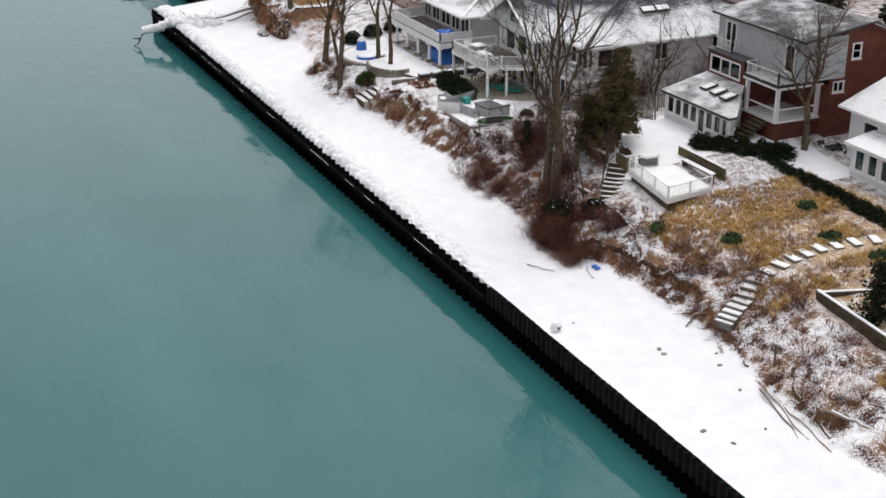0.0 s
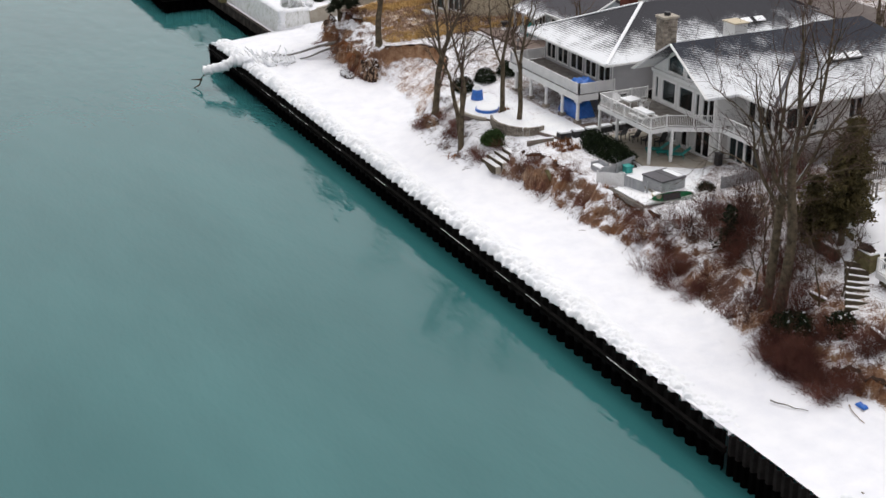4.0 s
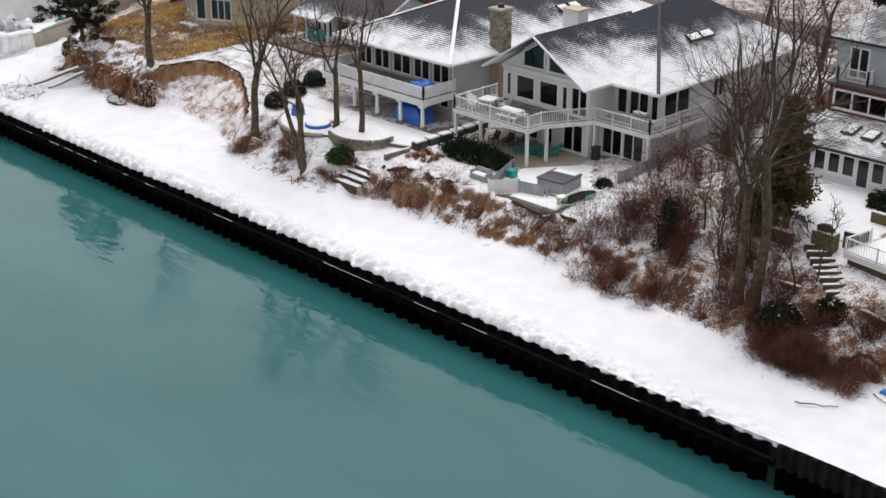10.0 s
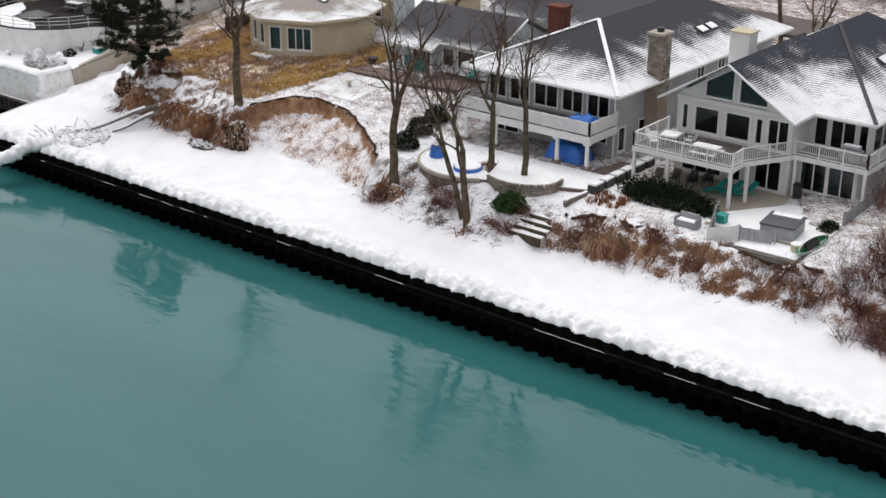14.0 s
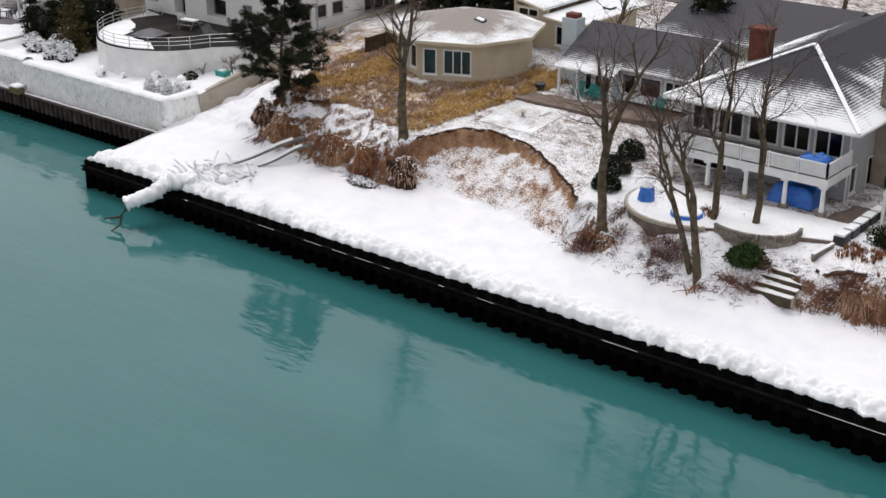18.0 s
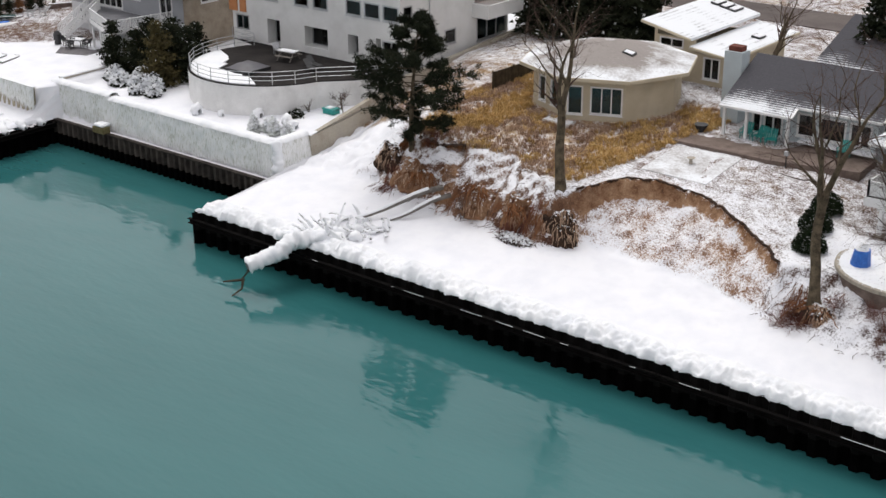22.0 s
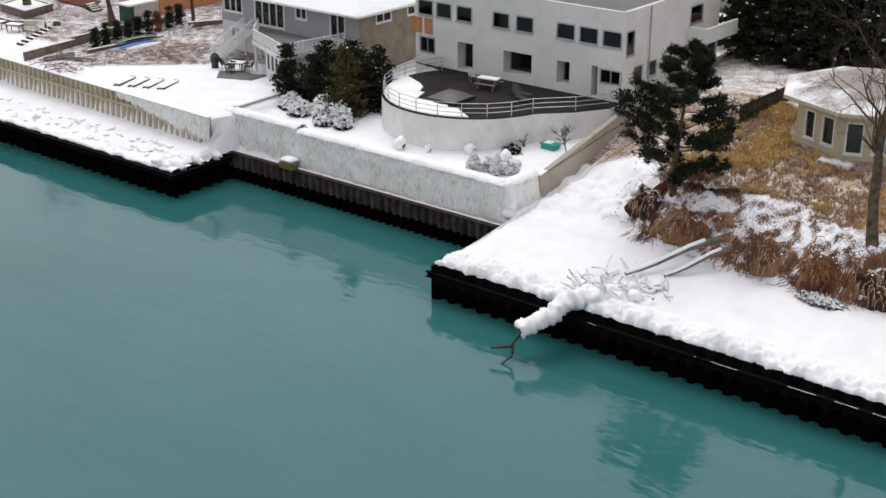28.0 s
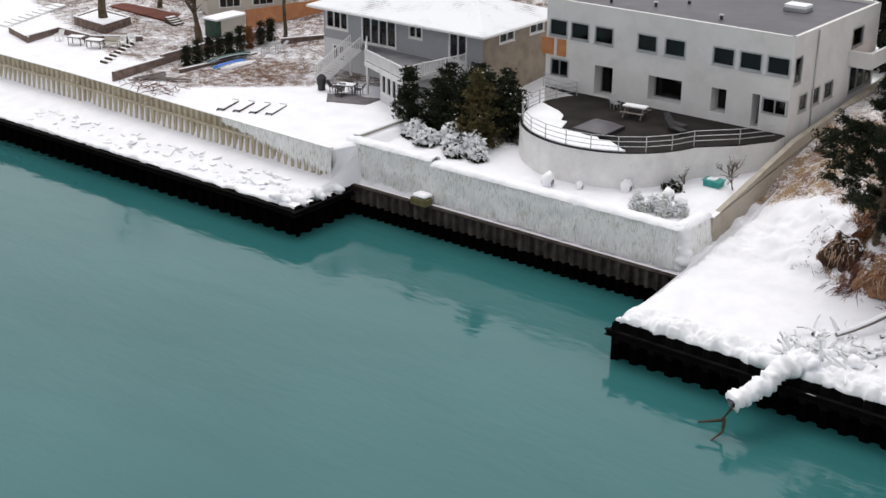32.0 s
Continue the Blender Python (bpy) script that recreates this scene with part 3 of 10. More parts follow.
station(84, (0.3, 1.9), (4.5, 2.2), (7.8, 2.7), (10.4, 4.2), (13.8, 6.0), (18, 7.0), (24, 7.3), (60, 7.6))
station(94, (0.3, 1.95), (4.0, 2.2), (6.8, 2.7), (10.0, 4.1), (13.2, 5.6), (17, 6.8), (24, 7.2), (60, 7.6))
station(99, (0.3, 2.1), (5.0, 2.3), (8.6, 2.8), (11.0, 4.4), (13.6, 5.8), (18, 6.6), (26, 6.8), (60, 7.6))
station(114, (0.3, 2.1), (5.0, 2.3), (9.0, 2.8), (10.8, 4.3), (13.6, 5.4), (19, 6.2), (27, 6.6), (60, 7.6))
station(123, (0.3, 2.1), (4.2, 2.3), (7.4, 2.8), (10.0, 4.0), (13.6, 5.0), (19, 6.0), (27, 6.5), (60, 7.6))
station(170, (0.3, 2.1), (4.2, 2.3), (7.4, 2.8), (10.0, 4.0), (13.6, 5.0), (19, 6.0), (27, 6.5), (60, 7.6))
SX = np.array([s[0] for s in STATIONS], float)
SY = np.array([[p[0] for p in s[1]] for s in STATIONS])
SZ = np.array([[p[1] for p in s[1]] for s in STATIONS])


@functools.lru_cache(maxsize=None)
def profile(x):
    return [float(np.interp(x, SX, SY[:, k])) for k in range(8)], [float(np.interp(x, SX, SZ[:, k])) for k in range(8)]


def along(py, pz, y):
    if y <= py[0]:
        return pz[0]
    for k in range(7):
        if y < py[k + 1]:
            return pz[k] + (pz[k + 1] - pz[k]) * (y - py[k]) / (py[k + 1] - py[k])
    return pz[7]


def height(x, y):
    py, pz = profile(x)
    return along(py, pz, y)


def rough_noise(x, y, s, seed=0.0):
    return noise.noise((x * s, y * s, seed))


def smooth(v, a, b):
    t = min(1.0, max(0.0, (v - a) / (b - a)))
    return t * t * (3 - 2 * t)


def ground_at(x, y):
    """The terrain's height with its lumps, and its snow, sand and grass cover."""
    py, pz = profile(x)
    toe, top = py[2], py[4]
    west = x < -0.8
    torn = smooth(x, 4, 8) * (1 - smooth(x, 24, 27)) + 0.6 * smooth(x, 56, 59) * (1 - smooth(x, 80, 84)) + 0.5 * smooth(x, 96, 99)
    scar = smooth(x, 24.5, 27) * (1 - smooth(x, 39, 42))
    band = smooth(y, toe - 1.6, toe) * (1 - smooth(y, top + 0.3, top + 2.2))
    yq = y
    if not west:
        yq += band * ((torn * 1.0 + 0.15) * (0.9 * rough_noise(x, 0, 0.34, 2.0) + 0.55 * rough_noise(x, y * 0.4, 0.9, 6.0)) + (torn + 0.8 * scar) * 0.28 * rough_noise(x, y, 1.9, 9.0))
    z = along(py, pz, yq)
    slope = smooth(yq, toe - 0.6, toe + 0.4) * (1 - smooth(yq, top - 0.2, top + 0.9))
    snow, sand, grass = 1.25, 0.0, 0.0
    if not west:
        lump = rough_noise(x, y, 0.55, 3.1) * 0.45 + rough_noise(x, y, 1.5, 7.7) * 0.24 + 0.16 * rough_noise(x, y, 2.9, 4.4)
        z += slope * lump * (1 - 0.45 * scar) + (1 - slope) * 0.05 * rough_noise(x, y, 0.8, 1.0) + 0.035 * rough_noise(x, y, 2.6, 5.0)
        tread = 0.85 + 0.25 * rough_noise(x, 0, 0.5, 12.0)
        f = (z - 2.7 + 0.5 * rough_noise(x, y, 0.4, 15.0)) / tread
        z += slope * torn * tread * 0.32 * (smooth(f % 1.0, 0.3, 0.7) - f % 1.0)
        if y > top:
            snow, grass = 0.505, 0.25
        sand = min(1.0, slope * (1.0 * scar + torn * (0.45 + 0.35 * smooth(x, 50, 57) + 0.9 * rough_noise(x, y, 0.5, 8.0))))
        sand = max(0.0, sand) if x < 82 else 0.75 * slope * smooth(rough_noise(x, y, 0.5, 9.0), -0.15, 0.25)
        edge = 24.4 + 0.24 * (y - 12) + 0.5 * rough_noise(x, y, 0.6, 31.0)
        dune = smooth(x, 6, 9) * (1 - smooth(x, edge - 0.9, edge + 0.3)) * smooth(yq, top - 0.2, top + 1.2) * (1 - smooth(y, 27, 32))
        dune = max(dune, smooth(x, 99, 103) * smooth(y, 12.3, 14) * (1 - smooth(y, 27, 30)) * (0.6 + 0.4 * (x < 135)))
        grass = max(grass, dune) if y > top - 0.3 else dune
        snow -= (0.10 if x < 60 else 0.12) * dune
        if 82.5 < x < (93.0 if y < 25.5 else 101) and y > max(top + 1.5, 30.0 - (x - 76) * 1.2):
            snow = 1.0 - 0.32 * dune
        elif 76 < x < 90 and top < y < 20:
            snow = min(snow, 0.42)
        if x < 13 and y > 16 + max(0.0, x - 9) * 3:
            snow, grass = 0.36 + 0.45 * max(0.0, rough_noise(x, y, 0.25, 21.0)), 0.6
        if y > 30:
            snow = 0.52 - 0.07 * smooth(y, 42, 55)
        if 40 < x < 60 and y > 6 and y < 16:
            snow = max(snow, 0.64)
        bare = 0.60 + 0.34 * (1 - smooth(x, 5, 9)) - 0.13 * scar - 0.21 * smooth(x, 77, 81) * (1 - smooth(x, 95, 98)) - 0.17 * smooth(x, 96, 99) + 0.25 * rough_noise(x, y, 0.5, 6.0)
        snow += (bare - snow) * slope
    else:
        z += 0.03 * rough_noise(x, y, 1.2, 4.0)
        if x < -28:
            reach = 10.0 + 0.8 * (x + 49) if x > -49 else 10.0 if x > -58 else 13.0 + 0.35 * max(0.0, -62 - x)
            lawn = smooth(y, reach - 0.8 + 0.7 * rough_noise(x, y, 0.6, 5.0), reach + 1.6)
            thin = 0.47 - 0.03 * smooth(y, 24, 40) + 0.10 * rough_noise(x, y, 0.2, 3.0)
            if -52 < x < -41.5 and y < 22:
                thin -= 0.06
            snow += (thin - snow) * lawn
            grass = 0.14 * lawn
    return z, snow, sand, grass


def span(a, b, step):
    return list(np.arange(a, b, step))


xs = [-2500, -1200, -600, -300, -200] + span(-140, -32, 1.0) + span(-32, -27.2, 0.3) + span(-27.2, -1.1, 0.7) + [-0.99, -0.95, -0.62, -0.3, 0.1, 0.2] + span(0.5, 127, 0.19) + span(127, 170, 1.0) + [200, 300, 600, 1200, 2500]
ys = span(0.0, 5.0, 0.4) + span(5.0, 16.0, 0.17) + span(16.0, 40.0, 0.8) + span(40, 110, 3.0) + [130, 160, 220, 400, 900, 2500]
ny = len(ys)
GX = np.repeat(np.array(xs, float)[:, None], ny, 1)
GY, GZ, COVER = np.zeros_like(GX), np.zeros_like(GX), np.zeros((*GX.shape, 3))
for i, x in enumerate(xs):
    xc = float(min(max(x, -140), 170))
    y_front = profile(xc)[0][0]
    for k, y in enumerate(ys):
        yy = float(y_front + y * (1 - (y_front - 0.3) / 40)) if y < 40 else y
        z, *c = ground_at(xc, yy)
        GY[i, k], GZ[i, k], COVER[i, k] = yy, z, c
# steep faces shed their snow and show the soil
gx, gy = np.gradient(GZ, axis=0) / np.gradient(GX, axis=0), np.gradient(GZ, axis=1) / np.gradient(GY, axis=1)
bowl = np.clip((GX - 24) / 3, 0, 1) * np.clip((42 - GX) / 3, 0, 1)
steep = np.clip((np.hypot(gx, gy) - 0.7 - 0.5 * bowl) / 0.9, 0, 1)
slump = (GX > 0.5) & (GX < 135) & (GY > 4) & (GY < 16)
COVER[..., 0] -= np.where(slump, 0.30 * steep + 0.30 * np.clip(np.hypot(gx, gy) - 1.7, 0, 1) - 0.08 * (1 - steep) * (COVER[..., 0] < 0.9), 0)
gi, gj = np.meshgrid(np.arange(len(xs) - 1), np.arange(ny - 1), indexing="ij")
ga = (gi * ny + gj).ravel()
ground = place("ground", np.stack([GX, GY, GZ], -1).reshape(-1, 3).tolist(), np.stack([ga, ga + ny, ga + ny + 1, ga + 1], -1).tolist(), GROUND, smooth=True)
tagged(ground, "snowy beach, eroded bluff and gardens above the lake", "ground", kind="structure")
for n_, key in enumerate(("snow", "sand", "grass")):
    at_ = ground.data.attributes.new(key, "FLOAT", "POINT")
    at_.data.foreach_set("value", COVER[..., n_].ravel().astype(np.float32))

# ---- lake ----
LAKE = -0.6
wx = [-2500, -800, -300, -120, 0, 120, 300, 800, 2500]
wy = [-2500, -800, -300, -120, -40, 0, 4, 9.2]
water = place("water", [(x, y, LAKE) for x in wx for y in wy], [(i * 8 + j, i * 8 + 8 + j, i * 8 + 9 + j, i * 8 + j + 1) for i in range(8) for j in range(7)], WATER)
tagged(water, "calm teal lake water with soft ripples", "water", kind="structure")


# ---- sheet-pile seawalls ----
def sheet_pile(name, a, b, z0, z1, material, label, pitch=1.15, depth=0.34, cap=False, waler=None, wet=0.45, reach=0.28):
    """Steel piling along a plan line, its face to the right of a-b: single piles, black and wet towards the water, with an optional cap and waler beam."""
    pl = Plane(a, b)
    t = thing(name, (*a, z0), label, "seawall")
    tagged(t, kind="structure")
    k = pitch / 0.9
    prof = [(0.0, 0.0), (0.30 * k, 0.0), (0.45 * k, -depth), (0.75 * k, -depth), (0.9 * k, 0.0)]
    V, Fc = [], []
    for z in (z0, wet, z1):
        V += [(u, -w, z) for u, w in prof] + [(u, -w + 0.03, z) for u, w in prof]
    for r in (0, 1):
        for i in range(4):
            o = r * 10 + i
            Fc += [(o, o + 1, o + 11, o + 10), (o + 15, o + 16, o + 6, o + 5)]
    Fc += [(20 + i, 21 + i, 26 + i, 25 + i) for i in range(4)]
    me = bpy.data.meshes.new("pile")
    me.from_pydata(V, [], Fc)
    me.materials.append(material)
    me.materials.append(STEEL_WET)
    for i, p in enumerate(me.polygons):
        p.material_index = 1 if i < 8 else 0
    me.update()
    turn = Matrix.Rotation(math.atan2(pl.d.y, pl.d.x), 4, "Z")
    for i in range(int(pl.length / pitch + 0.5)):
        ob = new("pile", me)
        ob.parent = t
        ob.matrix_parent_inverse = t.matrix_basis.inverted()
        ob.matrix_basis = Matrix.Translation(pl.at(i * pitch, random.uniform(-0.05, 0.02), 0)) @ turn
    if cap:
        bm = bmesh.new()
        pl.block(bm, -0.05, z1 - 0.02, -depth - 0.10, pl.length + 0.02, z1 + 0.06, 0.05)
        part("cap", bm, material, t)
    if waler is not None:
        bm = bmesh.new()
        pl.block(bm, -0.45, waler, 0.002, pl.length, waler + 0.05, reach)
        pl.block(bm, -0.45, waler - 0.32, 0.002, pl.length, waler - 0.27, reach)
        pl.block(bm, -0.45, waler - 0.27, 0.03, pl.length, waler, 0.07)
        part("waler", bm, material, t)
    return t


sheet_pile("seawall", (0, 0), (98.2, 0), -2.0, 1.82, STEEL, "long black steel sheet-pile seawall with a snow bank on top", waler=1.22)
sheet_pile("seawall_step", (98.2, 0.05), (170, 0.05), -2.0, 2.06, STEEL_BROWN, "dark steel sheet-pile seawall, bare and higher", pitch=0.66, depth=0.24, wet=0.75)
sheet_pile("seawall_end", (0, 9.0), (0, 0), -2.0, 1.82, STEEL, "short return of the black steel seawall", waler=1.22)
sheet_pile("seawall_middle", (-28.6, 8.0), (-0.4, 8.0), -2.0, 1.6, STEEL_RUST, "dark brown sheet-pile seawall below an iced wall", pitch=0.7, depth=0.26, cap=True, wet=0.40)
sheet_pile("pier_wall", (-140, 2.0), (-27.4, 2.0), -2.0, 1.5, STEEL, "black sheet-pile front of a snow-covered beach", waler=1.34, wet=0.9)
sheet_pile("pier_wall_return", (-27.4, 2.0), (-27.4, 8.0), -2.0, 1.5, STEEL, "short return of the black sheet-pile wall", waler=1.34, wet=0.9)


# ---- buildings ----
def niche(parent, a, b, hole, deep, material, glass_cols=1, rows=1, glass=None, frame_mat=None):
    """A recess behind an opening: cheeks, floor, lid and a back wall with a window."""
    pl, bm = Plane(a, b), bmesh.new()
    u0, u1, v0, v1 = hole
    pl.block(bm, u0 - 0.2, v0 - 0.2, -deep, u0 - 0.002, v1 + 0.2, -0.252)
    pl.block(bm, u1 + 0.002, v0 - 0.2, -deep, u1 + 0.2, v1 + 0.2, -0.252)
    pl.block(bm, u0 - 0.002, v0 - 0.2, -deep, u1 + 0.002, v0 - 0.002, -0.252)
    pl.block(bm, u0 - 0.002, v1 + 0.002, -deep, u1 + 0.002, v1 + 0.2, -0.252)
    part("recess", bm, material, parent)
    p, q = pl.at(0, 0, -deep + 0.1), pl.at(pl.length, 0, -deep + 0.1)
    window(parent, p, q, (u0, u1, v0, v1), glass_cols, rows, frame_mat or PAINT_GREY, glass, 0.07, False)


def slopes(parent, material, polys, thick=0.22, name="roof_slope", label=""):
    for pts in polys:
        bm = bmesh.new()
        slab(bm, pts, thick)
        part(name, bm, material, parent, label)


def gutter(parent, pts, material, w=0.14):
    for p, q in zip(pts, pts[1:]):
        bm = bmesh.new()
        bar(bm, p, q, w, 0.16)
        part("gutter", bm, material, parent)


def stone_face(parent, a, b, z0, z1, material, w=0.42, h=0.22, name="stone", depth=0.10):
    """Separate blocks in staggered courses, proud of a wall face."""
    pl = Plane(a, b)
    me = None
    rows = max(1, round((z1 - z0) / h))
    hh = (z1 - z0) / rows
    for r in range(rows):
        u = -random.uniform(0, 0.5) * w
        while u < pl.length:
            ww = w * random.uniform(0.7, 1.35)
            lo, hi = max(u, 0.0), min(u + ww, pl.length)
            if hi - lo > 0.08:
                if me is None:
                    bm = bmesh.new()
                    box(bm, -0.5, -0.5, -0.5, 0.5, 0.5, 0.5)
                    bmesh.ops.bevel(bm, geom=list(bm.edges), offset=0.10, segments=1, affect="EDGES")
                    me = bpy.data.meshes.new(name)
                    bm.to_mesh(me)
                    bm.free()
                    me.materials.append(material)
                ob = new(name, me)
                c = pl.at((lo + hi) / 2, z0 + hh * (r + 0.5), random.uniform(-0.01, 0.02))
                ob.parent = parent
                ob.matrix_parent_inverse = parent.matrix_basis.inverted()
                ob.matrix_basis = Matrix.Translation(c) @ Matrix.Rotation(math.atan2(pl.d.y, pl.d.x), 4, "Z") @ Matrix.Diagonal((hi - lo - 0.02, depth, hh - 0.02, 1))
            u += ww


def skylight(x, y, z, w, d, nx, nz, label="flat glass roof skylight with a dark frame", ny=0.0):
    """A roof window lying on a slope whose normal leans to nx, ny."""
    t = thing("skylight", (x, y, z), label, "skylight")
    bm = bmesh.new()
    box(bm, -w / 2, -d / 2, 0.0, w / 2, d / 2, 0.14)
    f = part("frame", bm, BLACK, t)
    bm = bmesh.new()
    box(bm, -w / 2 + 0.1, -d / 2 + 0.1, 0.142, w / 2 - 0.1, d / 2 - 0.1, 0.17)
    p = part("pane", bm, SNOW_THIN, t)
    m = Matrix.Translation((x, y, z)) @ Vector((0, 0, 1)).rotation_difference(Vector((nx, ny, nz))).to_matrix().to_4x4()
    for o in (f, p):
        o.matrix_parent_inverse = Matrix.Identity(4)
    t.matrix_basis = m


# -- grey lake house with the white balcony --
h1 = thing("lake_house", (48.4, 33, 5.4), "grey stucco house with hipped snowy roof and wide window band", "house")
F, B_ = (42.6, 20.0), (54.4, 20.0)
holes = [(0.25, 1.95, 8.15, 10.05, 2, 1), (2.25, 4.15, 8.15, 10.05, 2, 1), (4.55, 6.75, 8.15, 10.05, 2, 1), (7.1, 9.0, 8.15, 10.05, 2, 1), (9.35, 11.3, 8.15, 10.05, 2, 1)]
glazed(h1, F, B_, 7.9, 10.4, STUCCO_GREY, holes, trim=0.09, sill=False)
low = [(0.5, 3.2, 5.5, 7.5, 2, 1), (5.0, 7.2, 6.1, 7.3, 2, 1), (7.6, 8.8, 6.3, 7.3, 1, 1), (9.2, 11.2, 6.3, 7.3, 2, 1)]
glazed(h1, F, B_, 5.0, 7.898, STUCCO_GREY, low, trim=0.07, sill=False)
side = [(0.6, 1.6, 5.6, 7.5, 1, 1), (3.4, 4.4, 5.4, 7.5, 1, 1), (12.0, 13.2, 8.6, 9.8, 2, 1), (15.4, 16.6, 8.6, 9.8, 2, 1)]
glazed(h1, (54.4, 20.0), (54.4, 45), 5.0, 10.4, STUCCO_GREY, side, trim=0.08)
wall(h1, (54.4, 45), (42.6, 45), 5.0, 10.4, STUCCO_GREY)
wall(h1, (42.6, 45), (42.6, 20.0), 5.0, 10.4, STUCCO_GREY)
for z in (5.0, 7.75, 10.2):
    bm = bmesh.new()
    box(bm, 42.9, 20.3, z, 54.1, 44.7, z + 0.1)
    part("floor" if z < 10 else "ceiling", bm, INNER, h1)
e, r1, r2 = 10.55, (48.4, 26.6, 13.7), (48.4, 40, 13.7)
slopes(h1, ROOF_H1, [[(41.3, 18.5, e), (55.5, 18.5, e), r1], [(55.5, 18.5, e), (55.5, 46.5, e), r2, r1], [(55.5, 46.5, e), (41.3, 46.5, e), r2], [(41.3, 46.5, e), (41.3, 18.5, e), r1, r2]])
gutter(h1, [(41.3, 18.46, e - 0.12), (55.54, 18.46, e - 0.12), (55.54, 46.5, e - 0.12)], PAINT_WHITE)
bm = bmesh.new()
tube(bm, (54.5, 19.8, 5.4), (54.5, 19.8, 10.3), 0.06)
part("downpipe", bm, PAINT_WHITE, h1)
for p in ((r1, (55.5, 18.5, e)), (r1, (41.3, 18.5, e))):
    bm = bmesh.new()
    bar(bm, Vector(p[0]) + Vector((0, 0, 0.05)), Vector(p[1]) + Vector((0, 0, 0.05)), 0.3, 0.08)
    part("hip_cap", bm, SNOW, h1, "snow line on the roof hip")

ch = thing("stone_chimney", (55.0, 24.8, 9.9), "square brown stone chimney with a dark flue cap", "chimney")
bm = bmesh.new()
box(bm, 54.42, 24.15, 5.2, 55.55, 25.5, 13.9)
part("shaft", bm, BRICK_TAN, ch)
stone_face(ch, (54.42, 24.15), (55.55, 24.15), 10.4, 13.9, STONE)
stone_face(ch, (55.55, 24.15), (55.55, 25.5), 9.6, 13.9, STONE)
bm = bmesh.new()
box(bm, 54.3, 24.02, 13.9, 55.68, 25.63, 14.08)
part("cap", bm, CONCRETE, ch)
bm = bmesh.new()
tube(bm, (55.0, 24.8, 14.08), (55.0, 24.8, 14.38), 0.28, 0.28, 12)
part("flue", bm, BLACK, ch)
skylight(52.9, 35.0, 12.03, 0.9, 1.2, 0.4, 0.9)
skylight(52.9, 36.5, 12.03, 0.9, 1.2, 0.4, 0.9)

dk = thing("balcony_deck", (48.5, 18, 5.4), "white balcony deck on round columns over a patio", "deck")
bm = bmesh.new()
box(bm, 42.4, 16.4, 7.72, 54.6, 19.98, 7.9)
part("floor", bm, WOOD_GREY, dk, "grey weathered deck boards")
bm = bmesh.new()
box(bm, 42.3, 16.3, 7.35, 54.7, 16.62, 7.9)
part("fascia", bm, PAINT_WHITE, dk)
bm = bmesh.new()
box(bm, 54.38, 16.624, 7.35, 54.7, 19.98, 7.9)
part("fascia", bm, PAINT_WHITE, dk)
for x in (43.4, 46.2, 49.0, 51.8, 54.4):
    bm = bmesh.new()
    tube(bm, (x, 16.5, 5.65), (x, 16.5, 7.22), 0.17, 0.14, 12)
    part("column", bm, PAINT_WHITE, dk)
    bm = bmesh.new()
    box(bm, x - 0.24, 16.26, 7.22, x + 0.24, 16.74, 7.35)
    part("capital", bm, PAINT_WHITE, dk)
    bm = bmesh.new()
    box(bm, x - 0.28, 16.22, 5.2, x + 0.28, 16.78, 5.65, 0.03)
    part("pedestal", bm, STONE, dk)
railing("balcony_railing", [(42.45, 20.0), (42.45, 16.45), (54.55, 16.45), (54.55, 20.0)], 7.9, 1.0, PAINT_WHITE, "white balcony railing with close balusters", gap=0.10, picket=0.075)

# -- grey gabled house with the stepped balcony --
h2 = thing("gabled_house", (65.8, 33, 5.3), "pale grey gabled house with a snowy charcoal roof", "house")
GF = [(0.35, 0.95, 8.45, 10.4, 1, 1), (1.35, 3.35, 8.45, 10.4, 1, 1), (3.75, 5.75, 8.45, 10.4, 1, 1), (6.05, 6.7, 8.45, 10.4, 1, 1)]
GD = (7.0, 8.6, 8.3, 10.5)
wall(h2, (59.0, 20.9), (67.8, 20.9), 8.2, 11.0, STUCCO_WHITE, [h[:4] for h in GF] + [GD])
for h in GF:
    window(h2, (59.0, 20.9), (67.8, 20.9), h[:4], trim=0.13, glass=GLASS_TEAL)
window(h2, (59.0, 20.9), (67.8, 20.9), GD, 2, 1, trim=0.10)
GL = [(0.6, 3.8, 5.5, 7.6, 3, 1), (4.4, 5.3, 5.5, 7.6, 1, 1), (6.3, 8.3, 5.4, 7.6, 2, 1)]
glazed(h2, (59.0, 20.9), (67.8, 20.9), 5.0, 8.198, STUCCO_WHITE, GL, trim=0.09, sill=False)
# gable wall with its two leaning lights
bm = bmesh.new()
ridge_x, eave = 63.5, 11.0


def gable_piece(pts):
    v = [bm.verts.new((x, y, z)) for y in (20.9, 21.15) for x, z in pts]
    n = len(pts)
    bm.faces.new(v[:n])
    bm.faces.new(v[n:][::-1])
    for i in range(n):
        bm.faces.new((v[i], v[n + i], v[n + (i + 1) % n], v[(i + 1) % n]))


